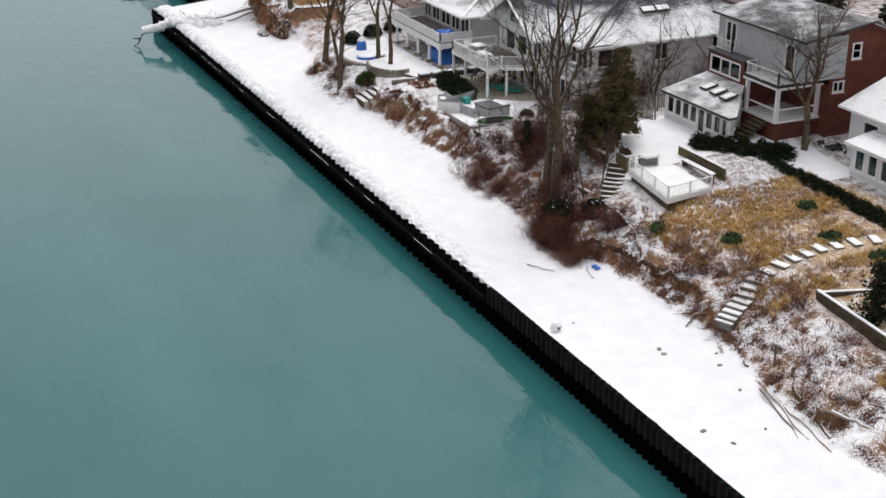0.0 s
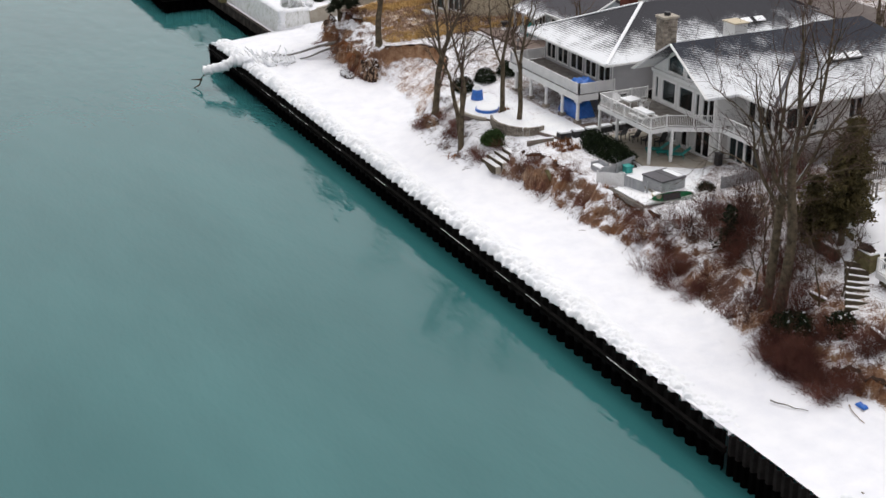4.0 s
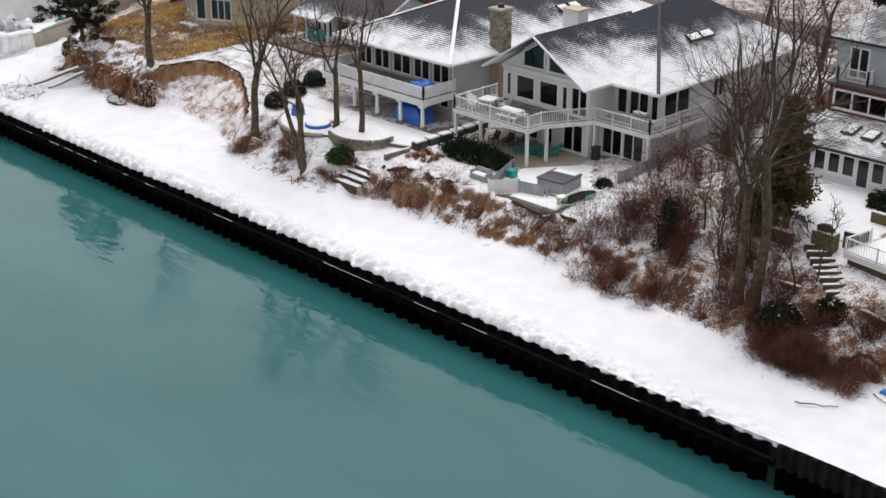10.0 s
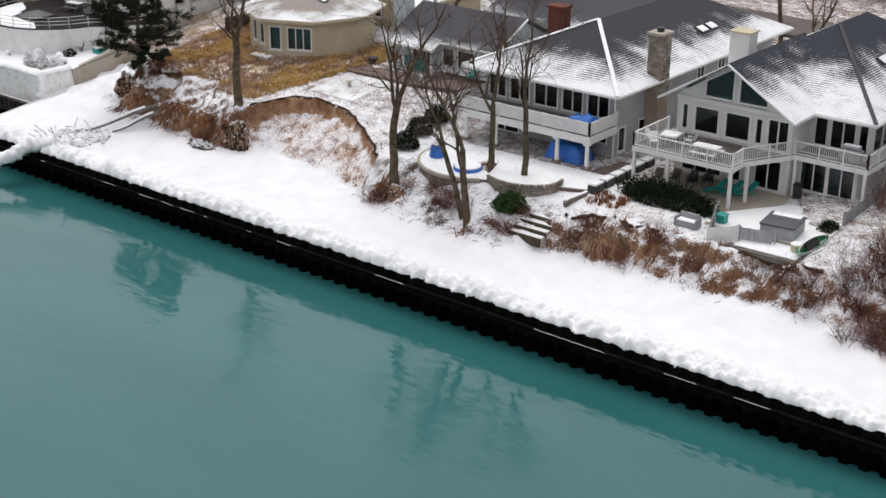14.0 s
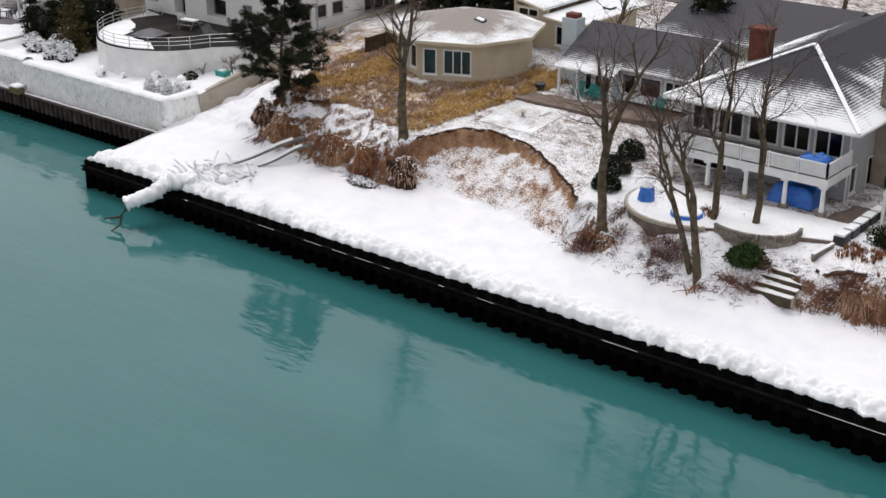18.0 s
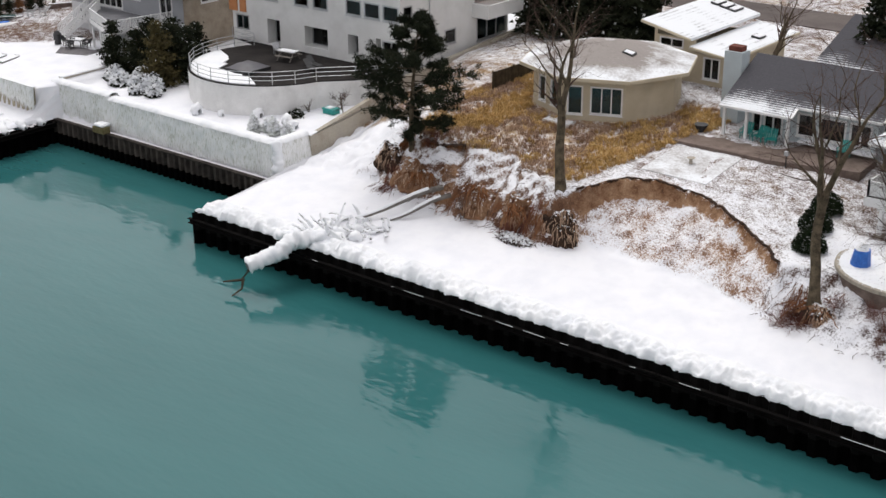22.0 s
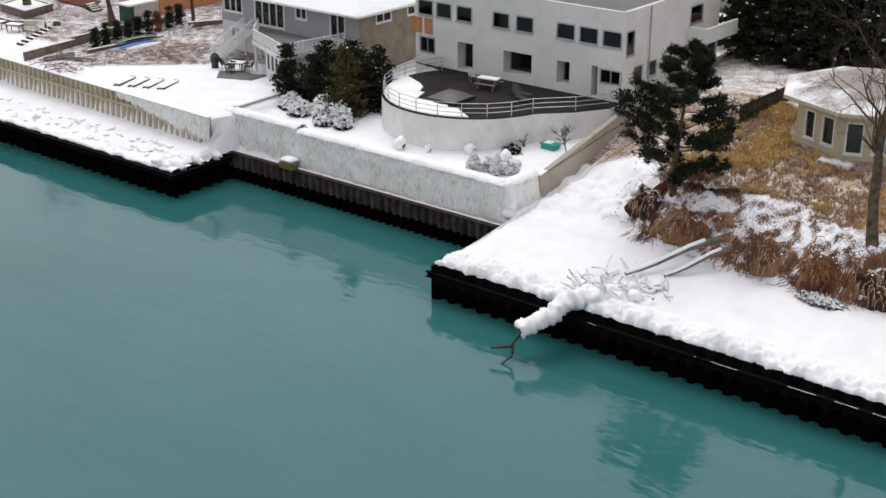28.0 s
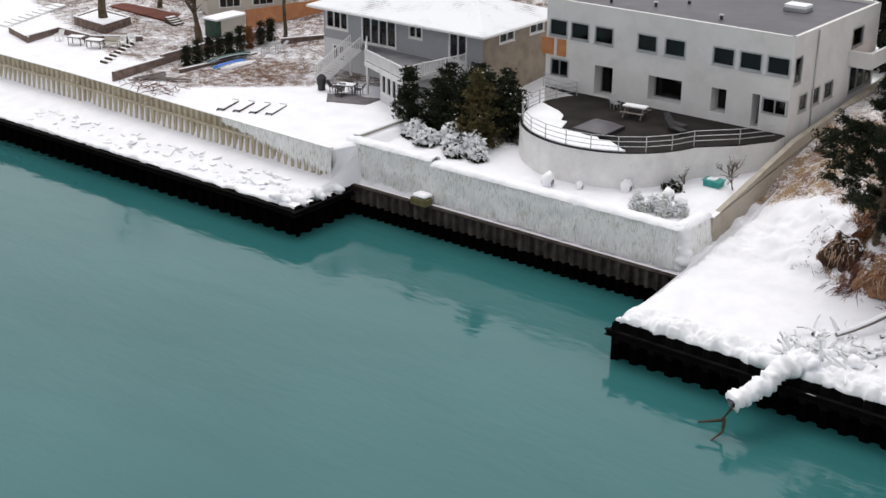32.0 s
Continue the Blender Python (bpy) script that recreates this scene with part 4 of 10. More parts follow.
gable_piece([(59.0, 11.0), (61.1, 11.0), (61.1, 12.35)])
gable_piece([(65.9, 11.0), (67.8, 11.0), (65.9, 12.35)])
gable_piece([(61.1, 12.25), (63.3, 13.55), (63.3, 14.0), (61.1, 12.6)])
gable_piece([(63.7, 13.55), (65.9, 12.25), (65.9, 12.6), (63.7, 14.0)])
gable_piece([(63.3, 11.0), (63.7, 11.0), (63.7, 14.0), (63.3, 14.0)])
part("gable_wall", bm, STUCCO_WHITE, h2)
for x0, x1, za, zb in ((61.1, 63.3, 12.25, 13.55), (63.7, 65.9, 13.55, 12.25)):
    bm = bmesh.new()
    for p, q in (((x0, 11.15), (x1, 11.15)), ((x1, 11.15), (x1, zb)), ((x1, zb), (x0, za)), ((x0, za), (x0, 11.15))):
        bar(bm, (p[0], 20.9, p[1]), (q[0], 20.9, q[1]), 0.14, 0.14, (0, 1, 0))
    gw = part("window", bm, PAINT_WHITE, h2, "angled gable window with dark glass")
    bm = bmesh.new()
    v = [bm.verts.new((x, y, z)) for y in (20.98, 21.0) for x, z in ((x0, 11.15), (x1, 11.15), (x1, zb), (x0, za))]
    for f in ((0, 1, 2, 3), (7, 6, 5, 4), (0, 4, 5, 1), (1, 5, 6, 2), (2, 6, 7, 3), (3, 7, 4, 0)):
        bm.faces.new([v[i] for i in f])
    part("pane", bm, GLASS_TEAL, gw).visible_shadow = False
bm = bmesh.new()
box(bm, 58.98, 20.72, 10.72, 66.9, 20.898, 10.95)
part("band", bm, PAINT_WHITE, h2)
# right-hand wing
WF = [(0.3, 1.3, 8.35, 10.5, 1, 1), (1.45, 3.3, 8.35, 10.5, 2, 1), (3.45, 4.2, 8.35, 10.5, 1, 1)]
glazed(h2, (67.8, 23.8), (72.2, 23.8), 8.2, 11.0, STUCCO_WHITE, WF, trim=0.10)
glazed(h2, (67.8, 22.2), (72.2, 22.2), 5.0, 8.198, STUCCO_WHITE, [(0.3, 2.2, 5.5, 7.6, 2, 1), (2.3, 4.2, 5.5, 7.6, 2, 1)], trim=0.08, glass=GLASS_TEAL, sill=False)
wall(h2, (67.8, 20.9), (67.8, 23.8), 5.0, 11.0, STUCCO_WHITE)
RS_ = [(0.4, 3.6, 8.35, 10.5, 2, 1), (6.6, 8.0, 8.9, 10.5, 2, 1), (13.0, 14.4, 9.2, 10.6, 2, 1), (14.6, 15.9, 6.4, 7.8, 2, 1)]
glazed(h2, (72.2, 23.8), (72.2, 42.0), 8.2, 11.0, STUCCO_WHITE, RS_[:3], trim=0.08, glass=GLASS_TEAL)
glazed(h2, (72.2, 22.2), (72.2, 42.0), 5.0, 8.198, STUCCO_WHITE, [(16.2, 17.5, 6.4, 7.8, 2, 1)], trim=0.08)
wall(h2, (72.2, 42.0), (59.0, 42.0), 5.0, 11.0, STUCCO_WHITE)
wall(h2, (59.0, 42.0), (59.0, 20.9), 5.0, 11.0, STUCCO_WHITE)
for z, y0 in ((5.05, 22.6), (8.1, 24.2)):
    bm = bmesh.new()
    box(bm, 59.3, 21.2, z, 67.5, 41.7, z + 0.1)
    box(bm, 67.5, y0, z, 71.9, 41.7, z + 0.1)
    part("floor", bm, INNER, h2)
ap, ap2 = (65.8, 31.5, 15.1), (65.8, 36.5, 15.1)
slopes(h2, ROOF_H2, [[(72.9, 22.4, eave), (72.9, 42.8, eave), ap2, ap], [(58.4, 22.4, eave), (72.9, 22.4, eave), ap], [(58.4, 42.8, eave), (58.4, 22.4, eave), ap, ap2], [(72.9, 42.8, eave), (58.4, 42.8, eave), ap2],
                       [(63.5, 19.3, 14.2), (63.5, 31.0, 14.2), (58.3, 30.5, eave), (58.3, 19.3, eave)], [(68.7, 19.3, eave), (68.7, 25.4, eave), (63.5, 31.0, 14.2), (63.5, 19.3, 14.2)]], 0.2)
for p, q in (((58.3, 19.28, eave - 0.08), (63.5, 19.28, 14.12)), ((63.5, 19.28, 14.12), (68.7, 19.28, eave - 0.08))):
    bm = bmesh.new()
    bar(bm, p, q, 0.10, 0.34, (0, 1, 0))
    part("bargeboard", bm, PAINT_WHITE, h2)
gutter(h2, [(68.7, 22.36, eave - 0.14), (72.94, 22.36, eave - 0.14), (72.94, 42.8, eave - 0.14)], PAINT_WHITE)
bm = bmesh.new()
bar(bm, (ap[0], ap[1], ap[2] + 0.05), (72.9, 22.4, eave + 0.05), 0.26, 0.07)
part("hip_cap", bm, ROOF_BLUE, h2, "dark ridge shingles on the hip")
wc = thing("white_chimney", (60.5, 29.5, 11.5), "broad white stucco chimney box", "chimney")
bm = bmesh.new()
box(bm, 59.2, 27.6, 11.0, 60.8, 28.9, 14.2, 0.03)
part("shaft", bm, STUCCO_WHITE, wc)
bm = bmesh.new()
box(bm, 59.12, 27.5, 14.2, 60.88, 29.0, 14.3)
part("cap", bm, STUCCO_BEIGE, wc)
skylight(69.6, 31.0, 13.1, 0.8, 1.5, 0.5, 0.86)
skylight(69.6, 32.6, 13.1, 0.8, 1.5, 0.5, 0.86)

d2 = thing("stepped_deck", (65, 18, 5.3), "white painted stepped upper deck on slim posts", "deck")
POLY = [(58.4, 16.0), (66.1, 16.0), (66.0, 17.6), (68.0, 21.3), (73.2, 21.3), (73.2, 28.4), (72.24, 28.4), (72.24, 23.76), (67.76, 23.76), (67.76, 20.86), (58.4, 20.86)]
bm = bmesh.new()
prism(bm, POLY, 8.0, 8.18)
part("floor", bm, WOOD_GREY, d2, "grey weathered deck boards with snow")
for p, q in zip(POLY[:5], POLY[1:6]):
    bm = bmesh.new()
    Plane(p, q).block(bm, 0.003, 7.85, 0.003, Plane(p, q).length - 0.003, 8.2, 0.05)
    part("fascia", bm, PAINT_WHITE, d2)
for x, y in ((58.55, 16.1), (61.2, 16.1), (65.95, 16.1), (66.2, 18.0), (68.1, 21.3), (73.0, 21.4), (73.0, 25.0), (73.0, 28.2)):
    bm = bmesh.new()
    box(bm, x - 0.1, y - 0.1, 5.0, x + 0.1, y + 0.1, 8.0)
    part("post", bm, PAINT_WHITE, d2)
railing("deck_railing", [(58.45, 20.8), (58.45, 16.05), (66.05, 16.05), (65.95, 17.6), (67.95, 21.35), (73.1, 21.35), (73.1, 28.4)], 8.18, 1.0, PAINT_WHITE, "white deck railing with slim balusters", gap=0.14, picket=0.03, post_gap=1.8)

# -- beige eight-sided house --
oc = thing("octagonal_house", (17.6, 27.2, 7.5), "beige eight-sided house with a flat-pitched snowy roof", "house")
N8, CX, CY = 8, 17.75, 26.2
ang = [math.tau * k / N8 for k in range(N8)]
ring = [(CX + 5.7 * math.cos(a), CY + 5.7 * math.sin(a)) for a in ang]
for k in range(N8):
    a, b = ring[k], ring[(k + 1) % N8]
    if k == 6:
        glazed(oc, a, b, 6.4, 10.4, STUCCO_BEIGE, [(0.15, 1.25, 7.6, 9.7, 1, 1), (1.85, 4.15, 7.7, 9.7, 3, 1)], glass=GLASS_TEAL, back=CURTAIN, trim=0.08)
    elif k == 5:
        glazed(oc, a, b, 6.4, 10.4, STUCCO_BEIGE, [(0.8, 1.7, 7.8, 9.7, 1, 1), (2.4, 3.5, 7.8, 9.7, 1, 1)], glass=GLASS_TEAL, back=CURTAIN, trim=0.08)
    else:
        wall(oc, a, b, 6.4, 10.4, STUCCO_BEIGE)
top = (CX, CY, 12.1)
rim = [(CX + 6.75 * math.cos(a), CY + 6.75 * math.sin(a), 10.55) for a in ang]
slopes(oc, ROOF_OCT, [[rim[k], rim[(k + 1) % N8], top] for k in range(N8)], 0.2)
for k in range(N8):
    bm = bmesh.new()
    bar(bm, (rim[k][0], rim[k][1], 10.42), (rim[(k + 1) % N8][0], rim[(k + 1) % N8][1], 10.42), 0.12, 0.24)
    part("fascia", bm, STUCCO_BEIGE, oc)
bm = bmesh.new()
prism(bm, [(CX + 5.4 * math.cos(a), CY + 5.4 * math.sin(a)) for a in ang], 7.2, 7.3)
part("floor", bm, INNER, oc)
skylight(20.1, 25.2, 11.45, 0.9, 0.6, 0.2, 0.95, ny=-0.2)

ob_ = thing("beige_wing_house", (20, 38, 7.5), "beige stucco wing with a stepped snowy mono-pitch roof", "house")
glazed(ob_, (16.9, 34.2), (23.5, 34.2), 6.8, 9.85, STUCCO_BEIGE, [(1.0, 2.2, 8.2, 9.5, 1, 1), (4.5, 5.9, 7.9, 9.6, 2, 1)], trim=0.09)
wall(ob_, (23.5, 34.2), (23.5, 44), 6.8, 9.85, STUCCO_BEIGE)
wall(ob_, (23.5, 44), (16.9, 44), 6.8, 9.85, STUCCO_BEIGE)
wall(ob_, (16.9, 44), (16.9, 34.2), 6.8, 11.6, STUCCO_BEIGE)
glazed(ob_, (16.9, 34.2), (20.5, 34.2), 9.852, 10.85, STUCCO_BEIGE, [(0.5, 2.6, 10.0, 10.7, 2, 1)], trim=0.08, sill=False)
slopes(ob_, ROOF_SNOW, [[(16.1, 33.4, 12.05), (20.6, 33.4, 11.1), (20.6, 45, 11.1), (16.1, 45, 12.05)], [(20.5, 33.4, 10.5), (24.2, 33.4, 10.05), (24.2, 45, 10.05), (20.5, 45, 10.5)]], 0.22)
gutter(ob_, [(16.1, 33.35, 11.92), (20.6, 33.35, 10.97)], STUCCO_BEIGE)
gutter(ob_, [(20.6, 33.35, 10.36), (24.25, 33.35, 9.92), (24.25, 45, 9.92)], STUCCO_BEIGE)
skylight(22.8, 40.5, 10.22, 0.8, 1.1, 0.12, 0.99)
for k in range(3):
    skylight(17.4 + 0.8 * k, 43.6, 11.78 - 0.17 * k, 0.7, 1.6, 0.2, 0.98)

# -- pale blue cottage --
bl = thing("pale_blue_cottage", (34, 28, 7.1), "pale blue cottage with a dark shingled gable roof", "house")
glazed(bl, (29.6, 26.0), (39.0, 26.0), 6.6, 10.0, SIDING_PALE, [(0.3, 1.0, 7.2, 9.2, 1, 1), (1.2, 2.6, 7.2, 9.2, 2, 1), (3.7, 5.0, 7.6, 9.2, 1, 1), (5.3, 7.2, 7.6, 9.2, 1, 1), (7.5, 9.0, 7.6, 9.2, 2, 1)], trim=0.1)
glazed(bl, (39.0, 26.0), (39.0, 33.0), 6.6, 10.0, SIDING_PALE, [(1.0, 2.2, 7.8, 9.0, 2, 1)], trim=0.1)
wall(bl, (39.0, 33.0), (29.6, 33.0), 6.6, 10.0, SIDING_PALE)
wall(bl, (29.6, 33.0), (29.6, 26.0), 6.6, 10.0, SIDING_PALE)
for x in (39.0 - 0.25, 29.6):
    bm = bmesh.new()
    v = [bm.verts.new((xx, y, z)) for xx in (x, x + 0.25) for y, z in ((26.0, 10.0), (33.0, 10.0), (29.5, 11.72))]
    for f in ((0, 1, 2), (5, 4, 3), (0, 3, 4, 1), (1, 4, 5, 2), (2, 5, 3, 0)):
        bm.faces.new([v[i] for i in f])
    part("gable", bm, SIDING_PALE, bl)
slopes(bl, ROOF_BLUE, [[(28.2, 24.2, 9.33), (33.6, 24.2, 9.33), (33.6, 29.5, 11.95), (28.2, 29.5, 11.95)], [(33.604, 25.2, 9.83), (39.6, 25.2, 9.83), (39.6, 29.5, 11.95), (33.604, 29.5, 11.95)], [(39.6, 29.5, 11.95), (39.6, 33.9, 9.77), (28.2, 33.9, 9.77), (28.2, 29.5, 11.95)]], 0.16)
gutter(bl, [(28.2, 24.16, 9.24), (33.64, 24.16, 9.24), (33.64, 25.1, 9.7)], PAINT_WHITE)
gutter(bl, [(33.7, 25.16, 9.74), (39.6, 25.16, 9.74)], PAINT_WHITE, 0.12)
gutter(bl, [(39.64, 25.2, 9.76), (39.64, 29.5, 11.88)], PAINT_WHITE, 0.1)
for x in (28.5, 30.2, 33.3):
    bm = bmesh.new()
    box(bm, x - 0.1, 24.4, 6.9, x + 0.1, 24.6, 9.2)
    part("porch_post", bm, PAINT_WHITE, bl)
bm = bmesh.new()
box(bm, 33.7, 25.3, 7.3, 39.1, 25.96, 7.45)
part("window_ledge", bm, SNOW, bl, "snow on the long window ledge")
cb = thing("pale_blue_chimney", (27.4, 27.9, 7), "tall pale blue chimney with a red brick top", "chimney")
bm = bmesh.new()
box(bm, 26.7, 27.3, 6.8, 28.1, 28.5, 12.3)
part("shaft", bm, SIDING_PALE, cb)
bm = bmesh.new()
box(bm, 26.9, 27.5, 12.3, 27.9, 28.3, 12.65)
part("crown", bm, BRICK, cb, "red brick chimney top")
rc = thing("red_brick_chimney", (43.5, 28.5, 7), "stout red brick chimney", "chimney")
bm = bmesh.new()
box(bm, 42.7, 28.0, 9.0, 44.2, 29.0, 13.6)
part("shaft", bm, BRICK, rc)
bm = bmesh.new()
box(bm, 42.6, 27.9, 13.6, 44.3, 29.1, 13.8)
part("cap", bm, BRICK, rc)
bk = thing("brown_roofed_house", (36, 42, 7.2), "low house with a broad brown-grey roof", "house")
for a, b in (((30, 38), (44, 38)), ((44, 38), (44, 50)), ((44, 50), (30, 50)), ((30, 50), (30, 38))):
    wall(bk, a, b, 6.8, 10.0, SIDING_CREAM)
slopes(bk, ROOF_BLUE, [[(29.2, 37.2, 9.9), (44.8, 37.2, 9.9), (44.8, 44, 12.4), (29.2, 44, 12.4)], [(44.8, 44, 12.4), (44.8, 50.8, 9.9), (29.2, 50.8, 9.9), (29.2, 44, 12.4)]])

# -- white flat-roofed house on its round terrace --
wb = thing("modern_white_house", (-12, 32, 6.6), "white stucco flat-roofed house with rows of dark windows", "house")
A_, C_ = (-22.0, 24.6), (-1.6, 24.6)
UP = [(0.3, 1.9, 10.72, 12.0), (2.25, 3.85, 10.72, 12.0), (4.4, 6.0, 10.72, 12.0), (8.1, 9.75, 10.72, 12.0), (10.4, 12.1, 10.72, 12.0), (14.3, 16.0, 10.72, 12.0), (16.4, 18.1, 10.72, 12.0), (18.5, 20.2, 10.72, 12.0)]
DN = [(0.5, 2.1, 7.6, 8.9), (4.5, 6.1, 6.7, 9.0), (9.2, 12.0, 7.2, 9.0), (14.4, 15.6, 7.2, 9.0), (17.6, 18.2, 6.7, 9.1), (18.4, 20.3, 7.9, 9.0)]
wall(wb, A_, C_, 4.2, 13.55, STUCCO_WHITE, UP + DN)
for h in UP:
    window(wb, A_, C_, h, 1, 1, METAL, None, 0.08, True, "dark window in a grey metal frame")
for h in (DN[0], DN[5]):
    window(wb, A_, C_, h, 2, 1, METAL, GLASS_TEAL if h is DN[0] else None, 0.08, False)
for h, cols in ((DN[1], 1), (DN[2], 1), (DN[3], 1), (DN[4], 1)):
    niche(wb, A_, C_, h, 1.1, STUCCO_WHITE, cols)
S0, S1 = (-1.6, 24.6), (-1.6, 39.5)
SH = [(0.35, 1.5, 10.1, 12.0), (1.6, 2.9, 7.85, 9.1), (3.6, 5.0, 7.85, 9.1), (5.8, 7.3, 7.85, 9.1), (10.3, 14.6, 7.4, 9.4), (10.0, 12.0, 10.9, 12.3)]
wall(wb, S0, S1, 4.2, 13.55, STUCCO_WHITE, SH)
for h in SH:
    window(wb, S0, S1, h, 3 if h[1] - h[0] > 3 else 1, 1, METAL, GLASS_TEAL if h[1] - h[0] > 3 else None, 0.08)
wall(wb, S1, (-22.0, 39.5), 4.2, 13.55, STUCCO_WHITE)
wall(wb, (-22.0, 39.5), A_, 4.2, 13.55, STUCCO_WHITE)
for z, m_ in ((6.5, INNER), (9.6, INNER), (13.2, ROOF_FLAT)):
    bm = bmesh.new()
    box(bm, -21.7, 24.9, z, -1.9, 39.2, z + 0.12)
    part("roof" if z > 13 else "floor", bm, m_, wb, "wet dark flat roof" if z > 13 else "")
bm = bmesh.new()
tube(bm, (-1.52, 28.3, 6.0), (-1.52, 28.3, 13.4), 0.06)
part("downpipe", bm, METAL, wb)
for u0, u1 in ((-22.35, -21.3), (-20.95, -20.15)):
    bm = bmesh.new()
    box(bm, u0, 24.5, 9.2, u1, 24.59, 10.5)
    part("panel", bm, ORANGE, wb, "orange wooden wall panel")
bal = thing("side_balcony", (-1, 37, 9.5), "white side balcony with a wooden inside", "balcony")
bm = bmesh.new()
box(bm, -1.58, 34.2, 9.6, 0.2, 39.4, 9.8)
box(bm, -1.58, 34.2, 9.8, 0.2, 34.4, 10.8)
box(bm, 0.0, 34.4, 9.8, 0.2, 39.4, 10.8)
part("parapet", bm, STUCCO_WHITE, bal)
bm = bmesh.new()
box(bm, -0.03, 34.42, 9.81, -0.004, 39.4, 10.78)
part("lining", bm, ORANGE, bal)
for x, y in ((-5.6, 33.5), (-15.0, 36.0)):
    rv = thing("roof_hatch", (x, y, 13.32), "low white roof hatch with a snowy lid", "roof hatch")
    bm = bmesh.new()
    box(bm, x - 0.9, y - 0.7, 13.32, x + 0.9, y + 0.7, 13.62, 0.04)
    part("curb", bm, PAINT_GREY, rv)
    bm = bmesh.new()
    prism(bm, [(x - 0.85, y - 0.65), (x + 0.85, y - 0.65), (x + 0.85, y + 0.65), (x - 0.85, y + 0.65)], 13.62, 13.82)
    part("lid", bm, SNOW_THIN, rv)
for x, y in ((-14.5, 28.0), (-13.0, 30.4), (-8.6, 27.2), (-17.8, 27.0)):
    pv = thing("roof_vent", (x, y, 13.32), "small dark roof vent pipe", "vent")
    bm = bmesh.new()
    tube(bm, (x, y, 13.32), (x, y, 13.62), 0.12, 0.12, 8)
    part("pipe", bm, BLACK, pv)
    bm = bmesh.new()
    tube(bm, (x, y, 13.62), (x, y, 13.7), 0.2, 0.16, 8)
    part("hood", bm, METAL, pv)

tr = thing("round_terrace", (-12.3, 20.2, 3.9), "round white concrete terrace drum with a dark paved top", "terrace")
TC, TR = (-12.3, 20.2), 7.3
arc = [(TC[0] + TR * math.cos(radians(a)), TC[1] + TR * math.sin(radians(a))) for a in range(150, 346, 5)]
plan = [(-22.0, 24.58)] + arc + [(-3.1, 20.6), (-1.65, 23.0), (-1.65, 24.58)]
bm = bmesh.new()
prism(bm, plan, 3.4, 6.5)
part("drum", bm, CONCRETE_PALE, tr)
bm = bmesh.new()
prism(bm, plan, 6.504, 6.58)
part("paving", bm, TERRACE, tr)
snow_arc = [(TC[0] + 7.1 * math.cos(radians(a)), TC[1] + 7.1 * math.sin(radians(a))) for a in range(178, 306, 6)]
inner = [(TC[0] + (4.2 + 1.6 * noise.noise((a * 0.06, 0, 0))) * math.cos(radians(a)), TC[1] + (4.6 + 1.6 * noise.noise((a * 0.06, 2, 0))) * math.sin(radians(a))) for a in range(296, 186, -8)]
bm = bmesh.new()
prism(bm, snow_arc + inner, 6.584, 6.66)
tagged(part("terrace_snow", bm, SNOW), "sheet of snow on the terrace rim", "snow")
rail = [(-22.0, 24.4)] + [(TC[0] + 7.15 * math.cos(radians(a)), TC[1] + 7.15 * math.sin(radians(a))) for a in range(150, 346, 15)] + [(-3.2, 20.75), (-1.75, 23.1)]
tr_ = thing("terrace_railing", (-12, 13, 6.6), "grey pipe railing round the terrace", "railing")
for p, q in zip(rail, rail[1:]):
    bm = bmesh.new()
    tube(bm, (*p, 6.58), (*p, 7.65), 0.035)
    part("post", bm, METAL, tr_)
    for z in (6.95, 7.3, 7.65):
        bm = bmesh.new()
        tube(bm, (*p, z), (*q, z), 0.028, 0.028, 6)
        part("rail", bm, METAL, tr_)
hp = thing("pyramid_skylight", (-12.3, 17.2, 6.66), "low smoked plastic dome skylight on a dark curb", "skylight")
bm = bmesh.new()
box(bm, -13.7, 15.9, 6.6, -11.0, 18.6, 6.85)
part("curb", bm, BLACK, hp)
bm = bmesh.new()
o_ = [bm.verts.new(p) for p in ((-13.6, 16.0, 6.85), (-11.1, 16.0, 6.85), (-11.1, 18.5, 6.85), (-13.6, 18.5, 6.85))]
m_ = [bm.verts.new(p) for p in ((-13.0, 16.6, 7.2), (-11.7, 16.6, 7.2), (-11.7, 17.9, 7.2), (-13.0, 17.9, 7.2))]
t_ = bm.verts.new((-12.35, 17.25, 7.32))
for k in range(4):
    bm.faces.new((o_[k], o_[(k + 1) % 4], m_[(k + 1) % 4], m_[k]))
    bm.faces.new((m_[k], m_[(k + 1) % 4], t_))
part("dome", bm, ROOF_FLAT, hp, smooth=True)

